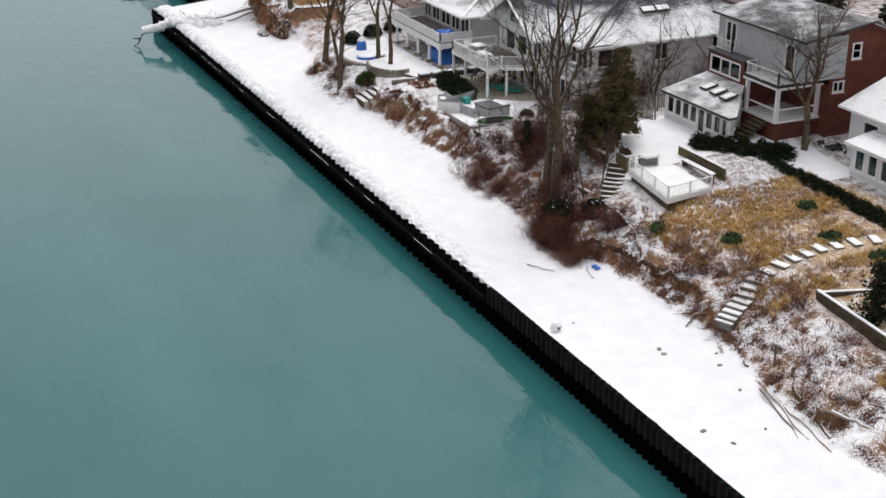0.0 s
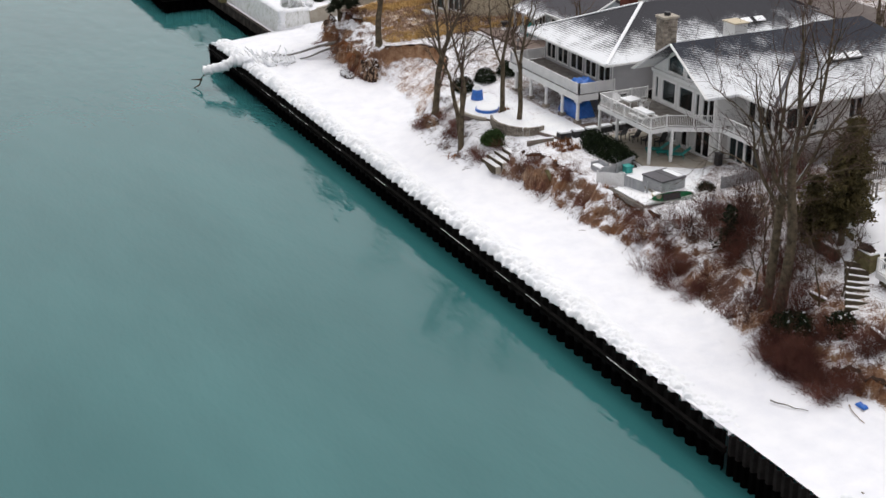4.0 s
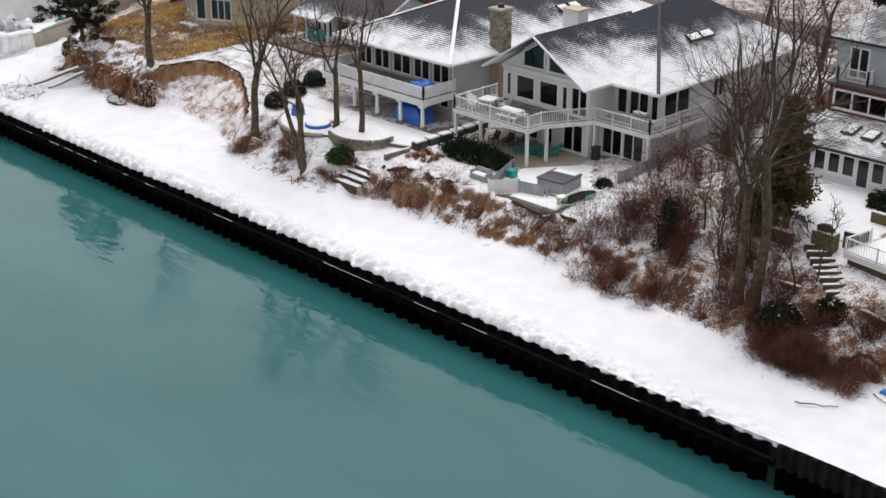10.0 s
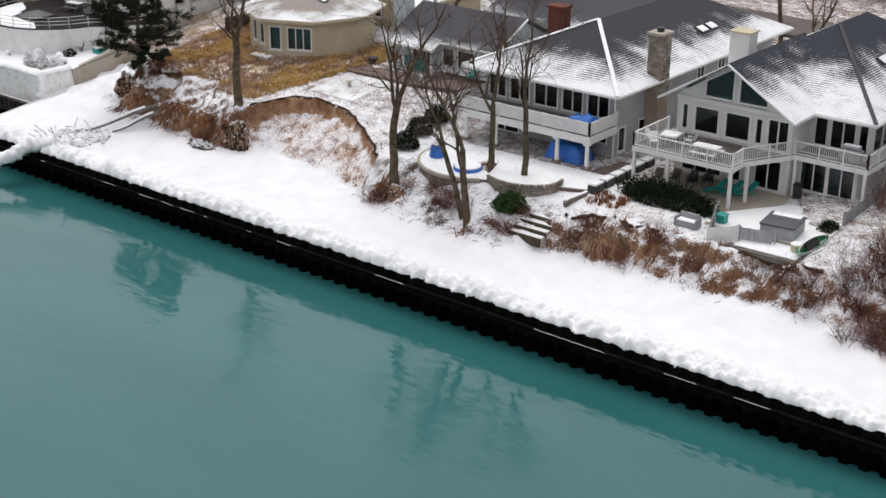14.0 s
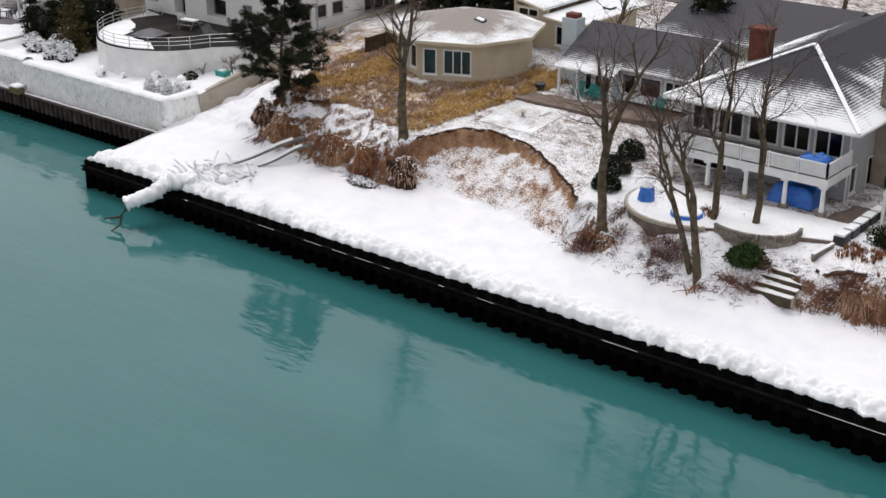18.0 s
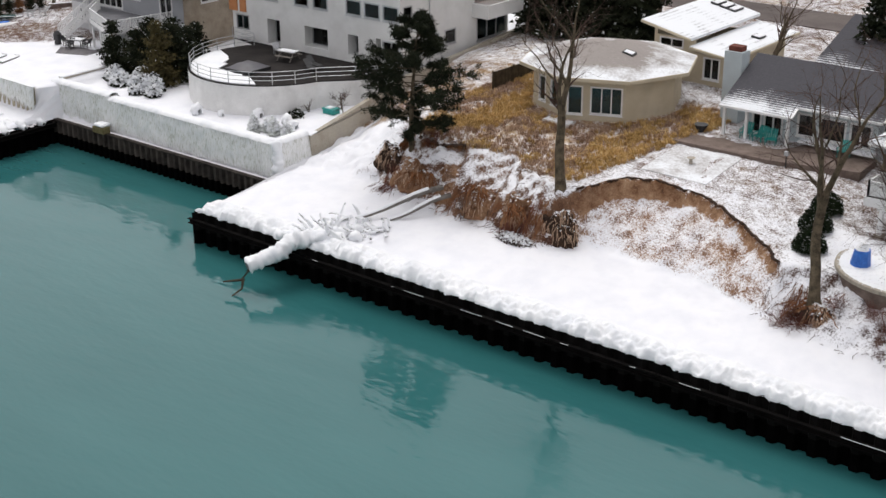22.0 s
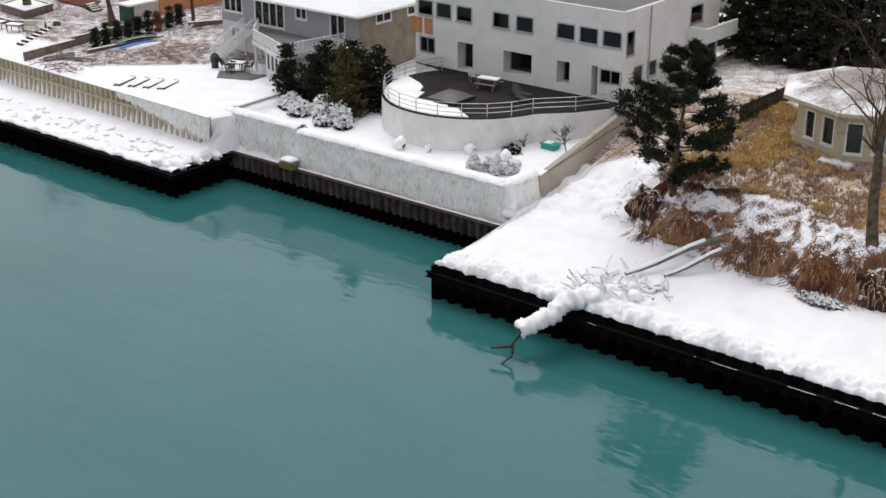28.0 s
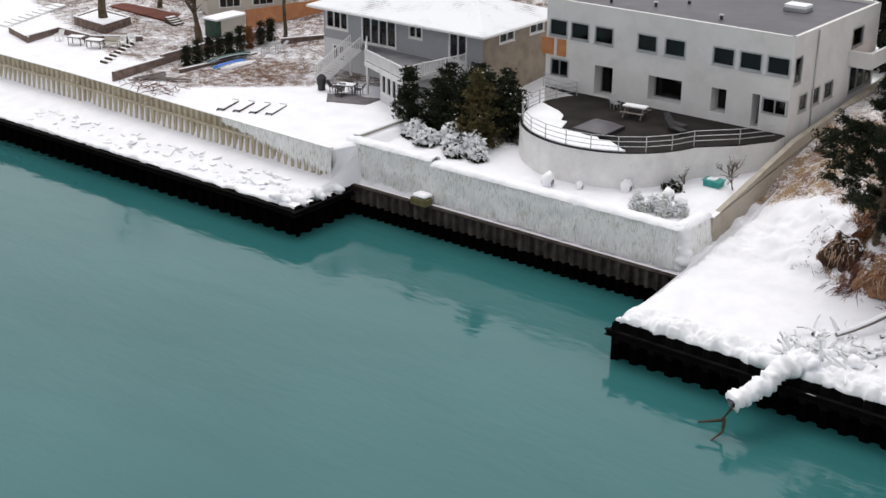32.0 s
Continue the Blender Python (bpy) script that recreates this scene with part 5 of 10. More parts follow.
# iced retaining wall in front of the terrace, and the concrete wall at its side
def ice_wall(name, a, b, z0, z1, label, seed):
    """A wall thickly coated in ice: a bulging face of icicle ribs and a rounded top."""
    pl = Plane(a, b)
    nu, nv = int(pl.length / 0.045), 18
    V, Fc = [], []
    for i in range(nu + 1):
        u = pl.length * i / nu
        rib = 0.08 * noise.noise((u * 3.1, seed, 0)) + 0.10 * abs(noise.noise((u * 7.0, seed, 5))) + 0.05 * noise.noise((u * 15.0, seed, 8))
        for j in range(nv + 1):
            s = j / nv
            if s < 0.6:
                v, w = z0 + (z1 - z0) * s / 0.6, 0.42 - 0.30 * (s / 0.6)
                w += rib * (0.5 + (1 - s / 0.6)) + 0.10 * noise.noise((u * 1.3, v * 1.2, seed)) + 0.04 * noise.noise((u * 9.0, v * 1.8, seed + 2))
                if j == 0:
                    v -= 0.28 * abs(noise.noise((u * 4.0, seed, 9)))
            else:
                k = (s - 0.6) / 0.4
                v, w = z1 + 0.16 * math.sin(math.pi * k) + 0.05 * noise.noise((u * 2, k * 3, seed)), 0.12 - k * 0.85 + rib * 0.5 * (1 - k)
                if j == nv:
                    v -= 0.5
            V.append(pl.at(u, v, w))
    for i in range(nu):
        for j in range(nv):
            a_ = i * (nv + 1) + j
            Fc.append((a_, a_ + nv + 1, a_ + nv + 2, a_ + 1))
    t = thing(name, (*a, z0), label, "ice wall")
    place("ice_coat", V, Fc, ICE_DIRTY, t, smooth=True)
    bm = bmesh.new()
    pl.block(bm, 0.05, z0 - 0.3, -0.62, pl.length - 0.05, z1 - 0.05, 0.0)
    part("core", bm, CONCRETE, t)
    V, Fc = [], []
    nu = int(pl.length / 0.12)
    for i in range(nu + 1):
        x = pl.length * i / nu
        for j, (w, v) in enumerate(((0.24, -0.06), (0.12, 0.14), (-0.25, 0.24), (-0.7, 0.16), (-1.0, -0.3))):
            k = noise.noise((x * 1.6, w * 2, seed + 3)) * 0.08 + noise.noise((x * 5.0, w * 4, seed + 6)) * 0.05
            V.append(pl.at(x, z1 + v + k, w + k))
    for i in range(nu):
        for j in range(4):
            a_ = i * 5 + j
            Fc.append((a_, a_ + 5, a_ + 6, a_ + 1))
    place("snow_cap", V, Fc, SNOW, t, smooth=True)
    return t


ice_wall("ice_coated_wall", (-29.0, 9.3), (-20.9, 9.3), 1.8, 4.55, "retaining wall under a thick coat of rippled ice", 1.3)
ice_wall("ice_coated_wall", (-20.9, 9.15), (-0.9, 9.15), 1.8, 4.35, "long retaining wall under a thick coat of rippled ice", 4.2)
ice_wall("ice_coated_wall", (-0.9, 9.2), (-0.9, 12.6), 1.9, 4.35, "end of the retaining wall sheathed in ice", 7.2)
cw = thing("concrete_side_wall", (-0.6, 20, 3), "stained concrete boundary wall rising up the slope", "wall")
bm = bmesh.new()
prism(bm, [(-0.95, 12.6), (-0.55, 12.6), (-0.55, 24.0), (-0.95, 24.0)], 1.5, (4.2, 4.2, 6.5, 6.5))
part("lower_wall", bm, CONCRETE, cw)
bm = bmesh.new()
prism(bm, [(-0.95, 24.004), (-0.55, 24.004), (-0.55, 46.0), (-0.95, 46.0)], 3, (6.5, 6.5, 8.2, 8.2))
part("upper_wall", bm, CONCRETE, cw)
bm = bmesh.new()
prism(bm, [(-0.95, 12.6), (-0.55, 12.6), (-0.55, 46.0), (-0.95, 46.0)], (4.204, 4.204, 8.204, 8.204), (4.27, 4.27, 8.27, 8.27))
part("snow_cap", bm, SNOW, cw)
gw_ = thing("garden_side_wall", (-28.6, 12, 3.8), "snow-capped low wall between the gardens", "wall")
bm = bmesh.new()
box(bm, -28.9, 9.9, 3.0, -28.5, 16.0, 4.75)
part("wall", bm, CONCRETE, gw_)
bm = bmesh.new()
box(bm, -29.0, 9.85, 4.752, -28.4, 16.0, 4.9, 0.06)
part("snow_cap", bm, SNOW, gw_)
bx = thing("wooden_crate_step", (-20.9, 7.9, 1.7), "brown timber box on the wall ledge, capped with snow", "box")
bm = bmesh.new()
box(bm, -21.6, 7.6, 1.68, -20.2, 8.4, 2.2, 0.03)
part("box", bm, WOOD_OLIVE, bx)
bm = bmesh.new()
box(bm, -21.5, 7.65, 2.2, -20.3, 8.6, 2.5, 0.12)
part("snow", bm, SNOW, bx)

# -- blue-grey house with the raised deck --
gh = thing("blue_grey_house", (-35, 28, 5), "blue-grey sided house with a snowy hipped roof", "house")
GA, GB = (-44.0, 22.8), (-26.8, 22.8)
glazed(gh, GA, GB, 7.5, 10.3, SIDING_GREY, [(0.3, 2.8, 8.4, 10.0, 3, 1), (4.4, 8.2, 7.7, 10.1, 4, 1), (9.6, 11.0, 8.9, 10.1, 2, 1), (13.8, 15.6, 7.7, 10.1, 2, 1)], trim=0.1)
glazed(gh, GA, GB, 4.6, 7.498, SIDING_WHITE, [(1.0, 2.4, 5.6, 7.0, 2, 1)], trim=0.1)
glazed(gh, GB, (-26.8, 32.5), 4.6, 10.3, BRICK_TAN, [(2.2, 4.2, 9.1, 9.9, 2, 1), (6.4, 8.4, 9.1, 9.9, 2, 1)], trim=0.08)
wall(gh, (-26.8, 32.5), (-44, 32.5), 4.6, 10.3, SIDING_GREY)
wall(gh, (-44, 32.5), GA, 4.6, 10.3, SIDING_GREY)
bm = bmesh.new()
box(bm, -43.7, 23.1, 7.4, -27.1, 32.2, 7.5)
part("floor", bm, INNER, gh)
e = 10.35
slopes(gh, ROOF_SNOW, [[(-45, 21.8, e), (-26, 21.8, e), (-31, 27.5, 12.2), (-40, 27.5, 12.2)], [(-26, 21.8, e), (-26, 33.4, e), (-31, 27.5, 12.2)], [(-26, 33.4, e), (-45, 33.4, e), (-40, 27.5, 12.2), (-31, 27.5, 12.2)], [(-45, 33.4, e), (-45, 21.8, e), (-40, 27.5, 12.2)]])
gutter(gh, [(-45, 21.76, e - 0.12), (-25.96, 21.76, e - 0.12), (-25.96, 33.4, e - 0.12)], PAINT_WHITE)
gd = thing("raised_deck", (-33, 19, 4.8), "grey raised deck over a white enclosed lower room", "deck")
DP = [(-35.7, 18.75), (-29.5, 16.2), (-28.4, 22.77), (-40.4, 22.77), (-40.4, 21.9), (-38.4, 21.9)]
bm = bmesh.new()
prism(bm, DP, 7.3, 7.48)
part("floor", bm, DECK_GREY, gd, "plain grey deck floor")
for p, q in zip(DP[:2], DP[1:3]):
    bm = bmesh.new()
    Plane(p, q).block(bm, 0.003, 7.12, 0.003, Plane(p, q).length - 0.003, 7.5, 0.05)
    part("fascia", bm, PAINT_WHITE, gd)
glazed(gd, (-33.4, 17.98), (-29.6, 16.42), 4.6, 7.298, SIDING_WHITE, [(0.3 + 0.9 * k, 1.05 + 0.9 * k, 5.5, 7.0, 1, 1) for k in range(4)], trim=0.08, thick=0.2)
wall(gd, (-29.6, 16.42), (-28.7, 22.7), 4.6, 7.298, SIDING_WHITE, thick=0.2)
wall(gd, (-33.2, 22.7), (-33.4, 17.98), 4.6, 7.298, SIDING_WHITE, thick=0.2)
for x, y in ((-35.5, 18.85), (-38.2, 22.0), (-40.2, 22.0)):
    bm = bmesh.new()
    box(bm, x - 0.08, y - 0.08, 4.5, x + 0.08, y + 0.08, 7.298)
    part("post", bm, PAINT_WHITE, gd)
railing("deck_railing", [(-38.3, 21.95), (-35.65, 18.8), (-29.55, 16.28), (-28.45, 22.7)], 7.48, 1.0, PAINT_WHITE, "white deck railing with close balusters", gap=0.14, picket=0.05)
st = thing("deck_stairs", (-41, 21, 4.8), "white wooden stairs up to the raised deck", "stairs")
for k in range(14):
    bm = bmesh.new()
    s_ = k / 14
    c = Vector((-39.6 - 1.7 * (1 - s_), 22.0 - 2.6 * (1 - s_), 4.85 + 2.6 * s_))
    box(bm, c.x - 0.55, c.y - 0.14, c.z, c.x + 0.55, c.y + 0.14, c.z + 0.05)
    part("tread", bm, PAINT_WHITE, st)
for dx in (-0.6, 0.6):
    for z0_, w_, h_ in ((-0.1, 0.06, 0.28), (0.9, 0.09, 0.10)):
        bm = bmesh.new()
        bar(bm, (-41.3 + dx, 19.4, 4.95 + z0_), (-39.6 + dx, 22.0, 7.45 + z0_), w_, h_)
        part("stringer" if z0_ < 0 else "handrail", bm, PAINT_WHITE, st)
    for k in range(20):
        s_ = k / 19
        p = Vector((-41.3 + dx + 1.7 * s_, 19.4 + 2.6 * s_, 4.95 + 2.5 * s_))
        bm = bmesh.new()
        bar(bm, p, p + Vector((0, 0, 0.88)), 0.06)
        part("baluster", bm, PAINT_WHITE, st)

# -- sunroom, brick house and the white house beside it --
sr = thing("sunroom", (87.5, 26, 7.2), "white sunroom with tall windows under a snowy lean-to roof", "sunroom")
HS = [(0.35 + 1.07 * k, 1.27 + 1.07 * k, 7.35 if k == 4 else 7.9, 9.35, 1, 1) for k in range(8)]
glazed(sr, (83.3, 24.3), (92.0, 24.5), 6.7, 9.6, SIDING_WHITE, HS, trim=0.07, thick=0.2)
glazed(sr, (92.0, 24.5), (88.3, 28.5), 6.7, 9.6, SIDING_WHITE, [(0.5, 1.5, 7.9, 9.35, 1, 1), (2.0, 3.0, 7.9, 9.35, 1, 1)], trim=0.07, thick=0.2)
wall(sr, (83.3, 28.6), (83.3, 24.3), 6.7, 9.6, SIDING_WHITE, thick=0.2)
slopes(sr, ROOF_SUN, [[(82.95, 24.0, 9.65), (92.35, 24.25, 9.65), (92.45, 24.9, 9.76), (88.2, 28.62, 10.74), (82.95, 28.62, 10.74)]], 0.16)
gutter(sr, [(82.95, 23.96, 9.58), (92.4, 24.2, 9.58), (92.5, 24.9, 9.68)], BLACK, 0.10)
bm = bmesh.new()
prism(bm, [(83.5, 24.5), (91.6, 24.7), (88.2, 28.4), (83.5, 28.4)], 7.1, 7.2)
part("floor", bm, INNER, sr)
for x in (86.0, 87.6, 89.2):
    skylight(x, 26.7 - 0.1 * (x - 86), 10.33, 0.95, 1.3, 0, 0.97, ny=-0.22)
bh = thing("brick_house", (88, 34, 7.2), "red brick house with a white sided upper floor", "house")
glazed(bh, (82.95, 28.66), (88.2, 28.66), 6.8, 12.7, BRICK, [(0.35, 4.5, 10.95, 12.35, 3, 1)], trim=0.11, sill=False)
glazed(bh, (93.5, 33.0), (93.5, 43.0), 6.8, 15.0, BRICK, [(1.9, 2.8, 13.6, 14.9, 1, 2), (0.3, 1.4, 11.0, 11.9, 2, 1), (6.5, 7.7, 9.2, 10.4, 2, 1)], trim=0.1)
wall(bh, (88.2, 33.0), (93.5, 33.0), 6.8, 11.6, BRICK)
wall(bh, (88.2, 28.66), (88.2, 33.0), 6.8, 11.6, BRICK)
wall(bh, (93.5, 43.0), (82.95, 43.0), 6.8, 13.6, BRICK)
wall(bh, (82.95, 43.0), (82.95, 28.66), 6.8, 12.7, BRICK)
bm = bmesh.new()
v = [bm.verts.new((x, y, z)) for x in (93.25, 93.504) for y, z in ((34.0, 15.002), (40.0, 15.002), (39.9, 15.05), (36.2, 16.6), (34.0, 16.2))]
for f in ((4, 3, 2, 1, 0), (5, 6, 7, 8, 9), (0, 1, 6, 5), (1, 2, 7, 6), (2, 3, 8, 7), (3, 4, 9, 8), (4, 0, 5, 9)):
    bm.faces.new([v[i] for i in f])
part("gable", bm, BRICK, bh)
for p, q in (((93.66, 36.2, 16.7), (93.66, 43.6, 13.6)), ((93.66, 36.2, 16.7), (93.66, 34.2, 16.3))):
    bm = bmesh.new()
    bar(bm, p, q, 0.12, 0.3)
    part("bargeboard", bm, PAINT_WHITE, bh)
glazed(bh, (82.6, 29.76), (93.9, 29.76), 12.3, 15.75, SIDING_MIST, [(1.0, 2.5, 13.0, 15.2, 2, 1), (9.0, 10.2, 12.75, 15.0, 1, 1)], trim=0.1, sill=False)
wall(bh, (93.9, 29.76), (93.9, 34.0), 12.3, 15.75, SIDING_MIST)
wall(bh, (82.6, 36.0), (82.6, 29.76), 12.3, 15.75, SIDING_WHITE)
for x0, x1 in ((82.9, 88.2),):
    bm = bmesh.new()
    box(bm, x0 - 0.2, 28.45, 12.702, x1, 29.75, 12.82)
    part("ledge", bm, ROOF_FLAT, bh, "dark flat ledge above the brick wall")
slopes(bh, ROOF_HALF, [[(82.2, 29.3, 15.8), (94.4, 29.3, 15.8), (94.4, 36.2, 16.85), (82.2, 36.2, 16.85)], [(94.4, 36.2, 16.85), (94.4, 44.0, 13.5), (82.2, 44.0, 13.5), (82.2, 36.2, 16.85)]])
gutter(bh, [(82.2, 29.26, 15.7), (94.44, 29.26, 15.7), (94.44, 36.1, 16.7)], BLACK, 0.14)
railing("juliet_balcony_railing", [(83.2, 29.7), (83.2, 29.1), (85.5, 29.1), (85.5, 29.7)], 12.82, 1.0, PAINT_WHITE, "small white balcony railing before a door", gap=0.14, picket=0.03)
po = thing("screened_porch", (90.4, 30, 7), "white-framed open porch with a balcony on its roof", "porch")
for x, y in ((88.4, 28.82), (92.35, 28.82), (92.35, 32.8)):
    bm = bmesh.new()
    box(bm, x - 0.15, y - 0.15, 8.9, x + 0.15, y + 0.15, 11.5)
    part("post", bm, PAINT_WHITE, po)
for z0_, z1_, m_, n_, o in ((6.5, 8.7, BRICK, "base", 0.0), (8.702, 8.9, PAINT_WHITE, "floor", 0.1), (11.5, 11.72, PAINT_WHITE, "roof_slab", 0.25), (11.722, 11.86, BLACK, "roof_edge", 0.3)):
    bm = bmesh.new()
    box(bm, 88.25, 28.65 - o, z0_, 92.52 + o, 32.98, z1_)
    part(n_, bm, m_, po)
for p, q in (((88.6, 28.82, 9.75), (92.2, 28.82, 9.75)), ((92.35, 29.0, 9.75), (92.35, 32.7, 9.75))):
    bm = bmesh.new()
    bar(bm, p, q, 0.09, 0.12)
    part("rail", bm, PAINT_WHITE, po)
bm = bmesh.new()
box(bm, 88.4, 28.7, 11.864, 92.5, 29.74, 11.93)
box(bm, 88.4, 29.742, 11.864, 92.5, 32.7, 11.93)
part("roof_snow", bm, SNOW, po)
railing("porch_roof_railing", [(88.3, 29.6), (88.3, 28.5), (92.65, 28.5), (92.65, 32.9)], 11.86, 1.05, PAINT_WHITE, "white railing round the porch roof", gap=0.15, picket=0.03)
wh = thing("white_cottage", (104, 38, 6.5), "white sided cottage with a snow-covered gable roof", "house")
glazed(wh, (97.4, 32.0), (112, 32.0), 6.2, 11.1, SIDING_WHITE, [(1.5, 3.2, 8.4, 10.4, 1, 2)], trim=0.12, glass=GLASS_TEAL)
wall(wh, (112, 32.0), (112, 46), 6.2, 11.1, SIDING_WHITE)
wall(wh, (112, 46), (97.4, 46), 6.2, 11.1, SIDING_WHITE)
wall(wh, (97.4, 46), (97.4, 32.0), 6.2, 11.1, SIDING_WHITE)
slopes(wh, ROOF_SNOW, [[(96.7, 31.3, 11.15), (112.6, 31.3, 11.15), (112.6, 39, 14.2), (96.7, 39, 14.2)], [(112.6, 39, 14.2), (112.6, 46.7, 11.15), (96.7, 46.7, 11.15), (96.7, 39, 14.2)]])
gutter(wh, [(96.7, 31.26, 11.05), (112.6, 31.26, 11.05)], PAINT_WHITE)
glazed(wh, (100.6, 29.6), (108, 29.6), 6.2, 9.5, SIDING_WHITE, [(0.4, 1.5, 7.4, 9.1, 1, 1), (1.8, 2.9, 7.4, 9.1, 1, 1), (3.2, 4.3, 7.4, 9.1, 1, 1)], trim=0.12, glass=GLASS_TEAL)
glazed(wh, (100.6, 31.996), (100.6, 29.6), 6.2, 9.5, SIDING_WHITE, [(0.5, 1.8, 7.4, 9.1, 1, 1)], trim=0.12, glass=GLASS_TEAL)
slopes(wh, ROOF_SNOW, [[(100.2, 29.1, 9.5), (108.4, 29.1, 9.5), (108.4, 31.98, 10.0), (100.2, 31.98, 10.0)]])

# street behind the gardens
for x0, x1 in ((-150, -90), (-90, -30), (-30, 0), (0, 30), (30, 60), (60, 90), (90, 130), (130, 180)):
    bm = bmesh.new()
    c_ = [(x0, 57.0), (x1, 57.0), (x1, 63.5), (x0, 63.5)]
    slab(bm, [(x, y, height(x, y) + 0.10) for x, y in c_], 0.3)
    tagged(part("road", bm, ASPHALT), "wet brown-grey asphalt street", "road", kind="structure")

# far houses along the street behind
for x, y, w, d, z, m_, r_ in ((2, 76, 14, 9, 8, SIDING_CREAM, ROOF_SNOW), (-30, 74, 16, 10, 7.5, SIDING_WHITE, ROOF_SNOW), (48, 78, 14, 9, 8, SIDING_GREY, ROOF_SNOW), (74, 76, 15, 10, 8, SIDING_CREAM, ROOF_SNOW), (24, 78, 12, 9, 8, SIDING_WHITE, ROOF_SNOW), (-72, 34, 13, 9, 6.0, SIDING_CREAM, ROOF_SNOW), (-58, 40, 9, 8, 6, SIDING_GREY, ROOF_SNOW)):
    fh = thing("street_house", (x, y, z), "low sided house with a snowy gable roof", "house", "houses along the street")
    glazed(fh, (x - w / 2, y), (x + w / 2, y), z - 1, z + 2.7, m_, [(1.5 + 3 * k, 2.9 + 3 * k, z + 0.9, z + 2.2, 2, 1) for k in range(int(w / 3.4))], trim=0.09)
    wall(fh, (x + w / 2, y), (x + w / 2, y + d), z - 1, z + 2.7, m_)
    wall(fh, (x + w / 2, y + d), (x - w / 2, y + d), z - 1, z + 2.7, m_)
    wall(fh, (x - w / 2, y + d), (x - w / 2, y), z - 1, z + 2.7, m_)
    slopes(fh, r_, [[(x - w / 2 - 0.6, y - 0.6, z + 2.6), (x + w / 2 + 0.6, y - 0.6, z + 2.6), (x + w / 2 + 0.6, y + d / 2, z + 4.6), (x - w / 2 - 0.6, y + d / 2, z + 4.6)],
                    [(x + w / 2 + 0.6, y + d / 2, z + 4.6), (x + w / 2 + 0.6, y + d + 0.6, z + 2.6), (x - w / 2 - 0.6, y + d + 0.6, z + 2.6), (x - w / 2 - 0.6, y + d / 2, z + 4.6)]])


# ---- vegetation ----
def sweep(V, Fc, pts, rad, n):
    """A tapered tube along points, added to vertex and face lists."""
    start = len(V)
    for i, p in enumerate(pts):
        d = (pts[min(i + 1, len(pts) - 1)] - pts[max(i - 1, 0)]).normalized()
        a = d.orthogonal().normalized()
        b = d.cross(a)
        for k in range(n):
            t = math.tau * k / n
            V.append(p + rad[i] * (math.cos(t) * a + math.sin(t) * b))
    for i in range(len(pts) - 1):
        for k in range(n):
            q = start + i * n
            Fc.append((q + k, q + (k + 1) % n, q + n + (k + 1) % n, q + n + k))


def branch(rng, p, d, length, r0, r1, steps, wobble, lift):
    pts, rad = [p.copy()], [r0]
    for i in range(steps):
        d = (d + Vector((rng.gauss(0, wobble), rng.gauss(0, wobble), rng.gauss(0, wobble) + lift))).normalized()
        p = p + d * (length / steps)
        pts.append(p.copy())
        rad.append(r0 + (r1 - r0) * (i + 1) / steps)
    return pts, rad


def tilted(rng, d, low, high):
    ax = d.orthogonal().normalized()
    ax = Matrix.Rotation(rng.uniform(0, math.tau), 3, d) @ ax
    return (Matrix.Rotation(rng.uniform(low, high), 3, ax) @ d).normalized()


def haze(name, verts, faces, material, parent):
    """Twigs or leaves too many and too fine to pick apart."""
    return tagged(place(name, verts, faces, material, parent), kind="stuff")


